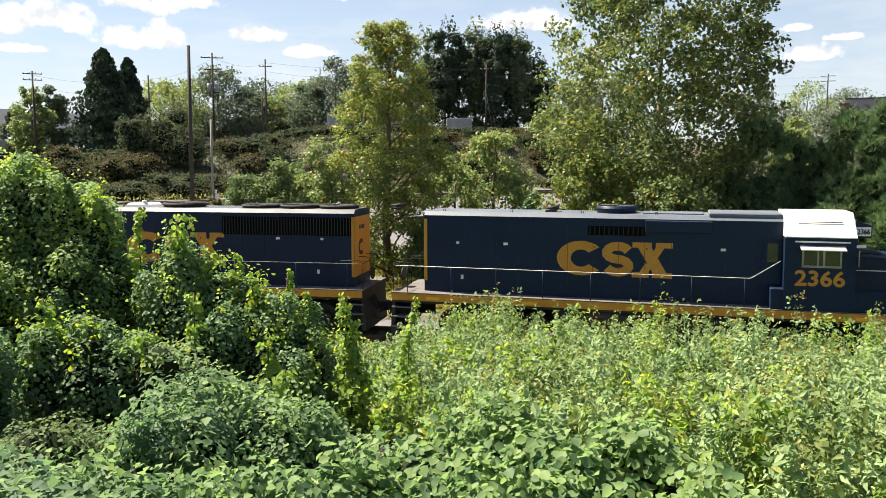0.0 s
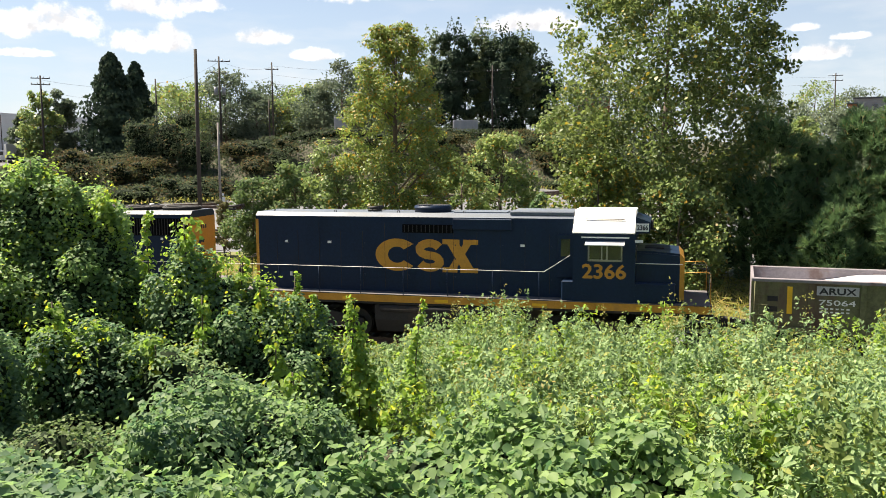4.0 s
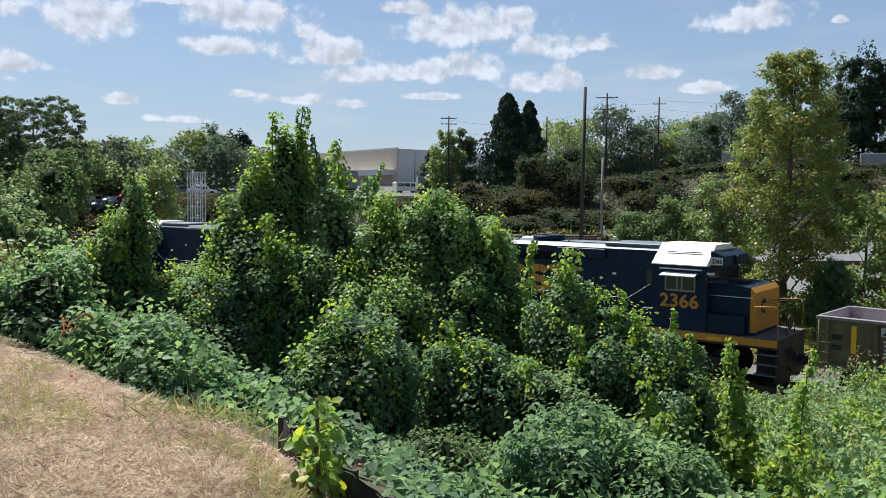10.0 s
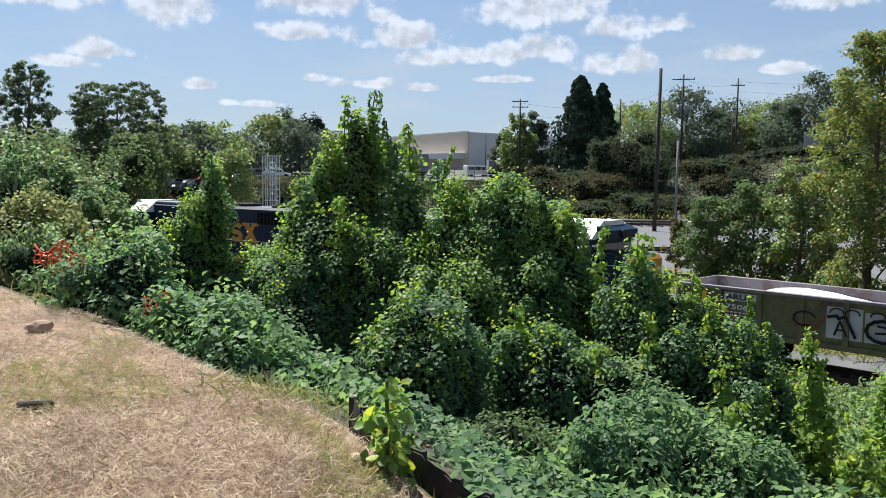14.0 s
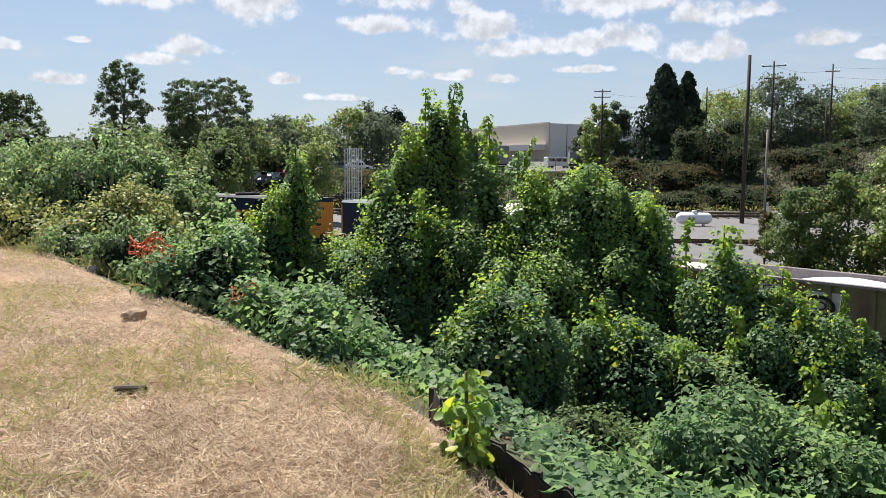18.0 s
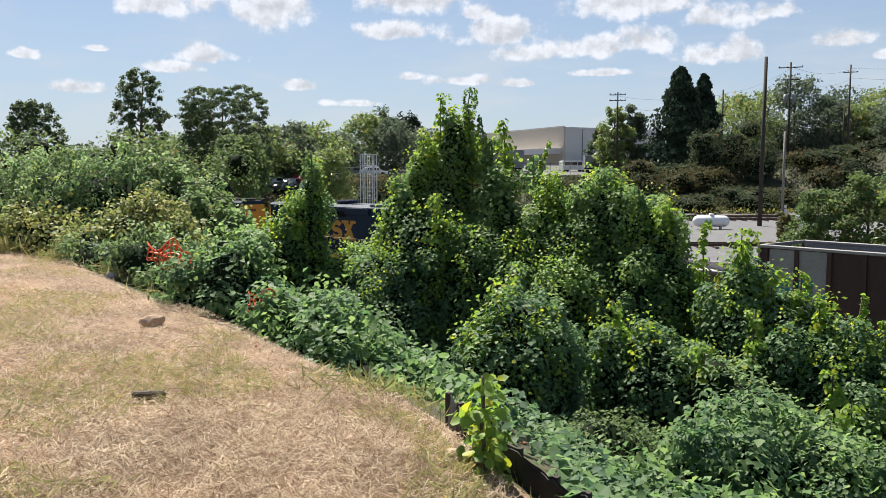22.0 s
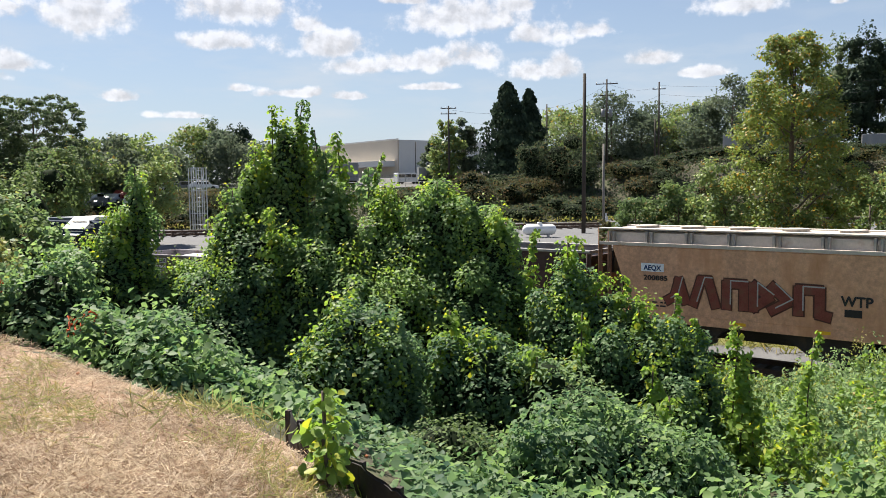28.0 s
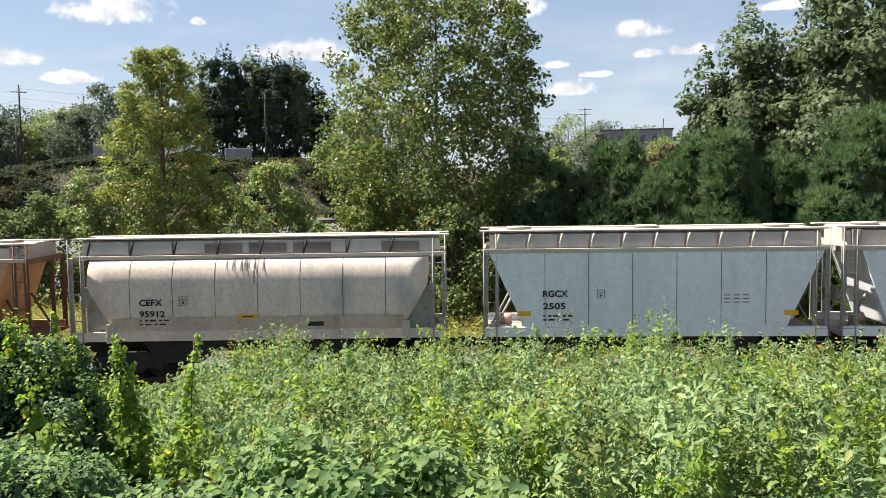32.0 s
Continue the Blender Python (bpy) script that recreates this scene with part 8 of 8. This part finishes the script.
def box_truck(az, d, turn, label, L=5.5, H=3.4, cab=True, lift=0.0, material=None):
    x, y, z = at_ground(az, d, lift)
    t = thing("truck" if cab else "trailer", pose(x, y, z, 0, 0, side_on(az) + turn), label, "truck" if cab else "trailer", "trucks beyond the yard")
    part("cargo_box", boxes((-L / 2, L / 2, -1.25, 1.25, 1.0, H), bevel=0.04), material or M_TRAILER, t)
    part("chassis", boxes((-L / 2, L / 2 + (2.2 if cab else 0), -0.5, 0.5, 0.7, 1.0)), M_BLACKIRON, t)
    for xw in (-L / 2 + 0.9, -L / 2 + 2.1) + ((L / 2 + 1.4,) if cab else ()):
        for y0 in (-1.05, 1.05):
            part("wheel", rod(bmesh.new(), (xw, y0 - 0.14, 0.5), (xw, y0 + 0.14, 0.5), 0.5, 14), M_TYRE, t)
    if cab:
        bm = bmesh.new()
        x0 = L / 2 + 0.15
        prism(bm, [(x0, 0.6), (x0 + 2.6, 0.6), (x0 + 2.6, 1.5), (x0 + 1.6, 1.7), (x0 + 1.2, 2.7), (x0 + 0.2, 3.3), (x0, 3.3)], -1.15, 1.15)
        part("cab", bm, M_CARS[0], t)
        part("side_window", boxes((x0 + 0.25, x0 + 1.1, -1.165, -1.15, 1.75, 2.5)), M_GLASS, t)
        part("side_window", boxes((x0 + 0.25, x0 + 1.1, 1.15, 1.165, 1.75, 2.5)), M_GLASS, t)
        bm = bmesh.new()
        prism(bm, [(x0 + 1.60, 1.72), (x0 + 1.63, 1.73), (x0 + 1.25, 2.66), (x0 + 1.22, 2.65)], -1.0, 1.0)
        part("windscreen", bm, M_GLASS, t, "dark sloping windscreen")
    return t


box_truck(-27.2, 150, 8, "grey box truck parked in the lot", 5.0, 3.2)
box_truck(-25.3, 156, 4, "grey trailer parked under the trees", 7.0, 3.0, False)
box_truck(-33.0, 148, 30, "pale blue trailer near the lot entrance", 3.2, 4.2, False, material=M_TRAILER)
box_truck(-7.4, 151, 0, "pale grey trailer behind the trees", 2.4, 4.0, False)
box_truck(1.1, 156, 3, "grey trailer by the road", 4.6, 3.7, False)
box_truck(8.1, 157, 180, "white semi truck on the road above the bank", 6.5, 3.8, True, 0.4, M_TANWALL)


# a delivery truck that drives by on the road above the bank
delivery = box_truck(4.0, 153, 180, "white delivery truck with a painted mark driving along the road", 5.6, 3.7, True, 0.3, M_TANK)
for k in range(3):
    part("painted_mark", boxes((-1.5 + 0.55 * k, -1.1 + 0.55 * k, 1.252, 1.262, 2.25, 2.95 - 0.15 * (k % 2))), M_NAVY, delivery, "dark painted shape")
part("painted_mark", boxes((-2.4, -1.7, 1.252, 1.262, 2.6, 2.75)), M_SEAM, delivery, "dark painted shape")


def warehouse():
    a, b, c_, d_ = polar(-29.45, 220), polar(-37.5, 285), polar(-29.0, 330), polar(-22.5, 245)
    o = Vector((*a, 8.0))
    t = thing("warehouse", Matrix.Translation(o), "large pale warehouse with flat roof beyond the lot", "building")
    foot = [Vector((*p, 0)) - Vector((*a, 0)) for p in (a, b, c_, d_)]
    top = 9.9
    for k, (p, q) in enumerate(zip(foot, foot[1:] + foot[:1])):
        bm = bmesh.new()
        n = Vector((q.y - p.y, p.x - q.x, 0)).normalized() * 0.3
        v = [bm.verts.new(w) for w in (p - Vector((0, 0, 4)), q - Vector((0, 0, 4)), q + Vector((0, 0, top)), p + Vector((0, 0, top)))]
        w2 = [bm.verts.new(x.co - n) for x in v]
        bm.faces.new(v)
        bm.faces.new(w2[::-1])
        for i in range(4):
            bm.faces.new((v[i], v[(i + 1) % 4], w2[(i + 1) % 4], w2[i]))
        bmesh.ops.recalc_face_normals(bm, faces=bm.faces)
        part("wall", bm, M_TANWALL if k == 0 else M_WALL, t)
    bm = bmesh.new()
    bm.faces.new([bm.verts.new(p + Vector((0, 0, top - 0.2))) for p in foot])
    part("roof", bm, M_ROOFDARK, t)
    along = (foot[1] - foot[0])
    out = Vector((along.y, -along.x, 0)).normalized()
    if out.dot(-o) < 0:
        out = -out
    def strip(name, f0, f1, z0, z1, dep, m, label=""):
        p, q = foot[0] + along * f0, foot[0] + along * f1
        bm = bmesh.new()
        lo = [p, q, q + out * dep, p + out * dep]
        v0 = [bm.verts.new(x + Vector((0, 0, z0))) for x in lo]
        v1 = [bm.verts.new(x + Vector((0, 0, z1))) for x in lo]
        bm.faces.new(v0[::-1])
        bm.faces.new(v1)
        for i in range(4):
            bm.faces.new((v0[i], v0[(i + 1) % 4], v1[(i + 1) % 4], v1[i]))
        bmesh.ops.recalc_face_normals(bm, faces=bm.faces)
        part(name, bm, m, t, label)
    strip("canopy", 0.02, 0.9, 2.9, 4.4, 4.0, M_WALL, "pale loading canopy")
    for k in range(9):
        strip("window", 0.05 + 0.1 * k, 0.12 + 0.1 * k, 4.7, 5.8, 0.15, M_ROOFDARK, "dark window strip")
        strip("loading_door", 0.05 + 0.1 * k, 0.11 + 0.1 * k, -1.0, 2.6, 0.12, M_GLASS if k % 2 else M_GREYPANEL)
    strip("parapet", 0.0, 1.0, top, top + 0.35, 0.2, M_WALL)


warehouse()


def plain_house(az, d, w, dep, z0, top, wall, label, windows=3, roof=M_ROOFDARK):
    x, y = polar(az, d)
    t = thing("building", pose(x, y, z0, 0, 0, side_on(az)), label, "building", "buildings beyond the trees")
    h = top - z0
    part("wall", boxes((-w / 2, w / 2, 0, dep, -3, h)), wall, t)
    part("roof", boxes((-w / 2 - 0.3, w / 2 + 0.3, -0.3, dep + 0.3, h, h + 0.35)), roof, t)
    for k in range(windows):
        px = -w / 2 + w * (k + 0.5) / windows
        wi = part("window", boxes((px - 0.6, px + 0.6, -0.03, 0.02, h * 0.45, h * 0.8)), M_GLASS, t)
        part("sill", boxes((px - 0.7, px + 0.7, -0.12, 0.0, h * 0.45 - 0.12, h * 0.45)), M_CONCRETE, wi)


plain_house(9.7, 178, 7.0, 8, 11.0, 19.0, M_BRICK, "orange brick building behind the large tree", 2)
plain_house(25.6, 215, 1.7, 10, 13.0, 18.2, M_BRICK, "orange brick stair block of a low building", 1)
plain_house(28.0, 222, 18.0, 10, 13.0, 19.8, M_GREYPANEL, "long low grey building with flat roof", 6)
plain_house(-33.4, 158, 6.0, 6, 5.5, 9.6, M_GREYPANEL, "small gatehouse with dark hipped roof", 2)


def chain_fence():
    t = thing("chain_link_fence", pose(0, 0, 0), "low chain-link fence along the lot's edge", "fence")
    for k in range(34):
        along = 4 + 3.0 * k
        x, y = FAR_A[0] + FAR_D[0] * along + FAR_N[0] * 33.5, FAR_A[1] + FAR_D[1] * along + FAR_N[1] * 33.5
        z = float(ground_z(x, y))
        part("post", rod(bmesh.new(), (x, y, z), (x, y, z + 1.9), 0.035, 6), M_POLE, t)
        if k:
            part("top_rail", rod(bmesh.new(), (px, py, pz + 1.88), (x, y, z + 1.88), 0.016, 5), M_POLE, t)
            part("mid_rail", rod(bmesh.new(), (px, py, pz + 0.95), (x, y, z + 0.95), 0.02, 4), M_GALV, t)
        px, py, pz = x, y, z


chain_fence()


# ---- on the bank ----
def silt_fence():
    t = thing("silt_fence", pose(0, 0, 0), "sagging black silt fence at the foot of the straw", "fence")
    line = [(-37.4, 5.75, 4.45), (-36.6, 5.45, 4.46), (-34.6, 5.05, 4.46), (-32.4, 4.78, 4.38), (-29.8, 4.55, 4.30), (-27.6, 4.42, 4.27), (-25, 4.32, 4.25), (-22, 4.25, 4.18), (-18, 4.2, 4.12), (-12, 4.25, 4.05), (-4, 4.3, 3.98), (6, 4.4, 3.95), (16, 4.55, 3.95)]
    fine = []
    for (a0, d0, z0), (a1, d1, z1) in zip(line, line[1:]):
        for k in range(6):
            f = k / 6
            fine.append((a0 + (a1 - a0) * f, d0 + (d1 - d0) * f + 0.02 * math.sin(9 * a0 + 7 * f), z0 + (z1 - z0) * f - 0.045 * math.sin(math.pi * f)))
    verts, faces = [], []
    for a, d, z in fine:
        x, y = polar(a, d)
        for k in range(5):
            verts.append((x + 0.015 * math.sin(k * 2 + a * 3), y + 0.015 * math.cos(k * 2.3 + a * 2), z - 0.16 * k))
    for i in range(len(fine) - 1):
        for k in range(4):
            a = i * 5 + k
            faces.append((a, a + 1, a + 6, a + 5))
    mesh_of("fabric", verts, faces, M_SILT, t, "black woven silt fabric", smooth=True)
    for j in (0, 4):
        pts = [Vector(verts[i * 5]) - Vector((0, 0, 0.02 + 0.05 * j)) for i in range(len(fine))]
        part("seam", rods(pts, 0.006, 4), M_POLE if j else M_SILT, t)
    for a, d, z in line:
        x, y = polar(a, d + 0.04)
        part("stake", boxes((x - 0.018, x + 0.018, y - 0.018, y + 0.018, z - 0.7, z - 0.01)), M_POLE, t)


silt_fence()


def orange_fence(az, d, z, w, h, seed, tilt):
    rng = np.random.default_rng(seed)
    x, y = polar(az, d)
    t = thing("safety_fence", pose(x, y, z, tilt, 8, side_on(az) + 10), "crumpled orange plastic safety fence caught in the vines", "fence", "orange safety fence scraps")
    n, m = int(w / 0.055), int(h / 0.07)
    def at(i, j):
        fx, fz = i / n, j / m
        return ((fx - 0.5) * w, 0.13 * math.sin(fx * 9 + seed) * (1 - fz) + 0.09 * math.sin(fz * 8 + fx * 5), fz * h * (0.72 + 0.28 * math.sin(fx * 7 + seed)) - 0.10 * fx)
    bm = bmesh.new()
    for i in range(n + 1):
        for j in range(m):
            rod(bm, at(i, j), at(i, j + 1), 0.009, 4)
    for j in range(m + 1):
        for i in range(n):
            rod(bm, at(i, j), at(i + 1, j), 0.011, 4)
    part("netting", bm, M_ORANGE, t)


orange_fence(-56.4, 12.7, 4.72, 0.5, 0.42, 3, -25)
orange_fence(-55.0, 12.9, 4.62, 0.3, 0.26, 5, -10)
orange_fence(-50.1, 9.55, 4.45, 0.38, 0.34, 4, 10)


def rock(az, d, size, label, material=M_STONE, name="stone", seed=0, flat=0.5):
    rng = np.random.default_rng(seed)
    x, y, z = at_ground(az, d)
    t = thing(name, pose(x, y, z + size * 0.34, 0, 0, rng.uniform(0, 180)), label, name.replace("_", " "), "stones on the straw" if name == "stone" else "")
    bm = bmesh.new()
    bmesh.ops.create_icosphere(bm, subdivisions=2, radius=size)
    for v in bm.verts:
        v.co *= 1 + 0.28 * noise.noise(v.co * (2.2 / size) + Vector((seed, 0, 0)))
        v.co.z *= flat
        v.co.y *= 0.62
    part("block", bm, material, t)


rock(-57.4, 9.0, 0.14, "pale broken brick lying on the straw", seed=1)
x, y, z = at_ground(-57.75, 5.95)
scrap = thing("wood_scrap", pose(x, y, z + 0.05, 0, 4, 62), "short brown piece of split wood on the straw", "wood scrap")
bm = boxes((-0.11, 0.11, -0.032, 0.030, -0.03, 0.032), bevel=0.012)
for v in bm.verts:
    v.co *= 1 + 0.16 * noise.noise(v.co * 9.0)
part("block", bm, M_BARK, scrap)
rock(-36.8, 4.75, 0.11, "clay-stained stone by the silt fence", seed=3)
rock(-59.8, 15.0, 0.14, "pale stone at the edge of the weeds", M_CONCRETE, seed=4)
rock(-50.0, 8.7, 0.05, "small pale stone on the straw", seed=5)
rock(-44.0, 6.0, 0.05, "small pale stone on the straw", seed=6)
for k in range(40):
    rr = np.random.default_rng(500 + k)
    if k < 14:
        rock(rr.uniform(-62, -32), rr.uniform(3.4, 8), rr.uniform(0.015, 0.04), "small clod lying on the straw", M_CLAY if k % 2 else M_STONE, seed=600 + k)


motions()
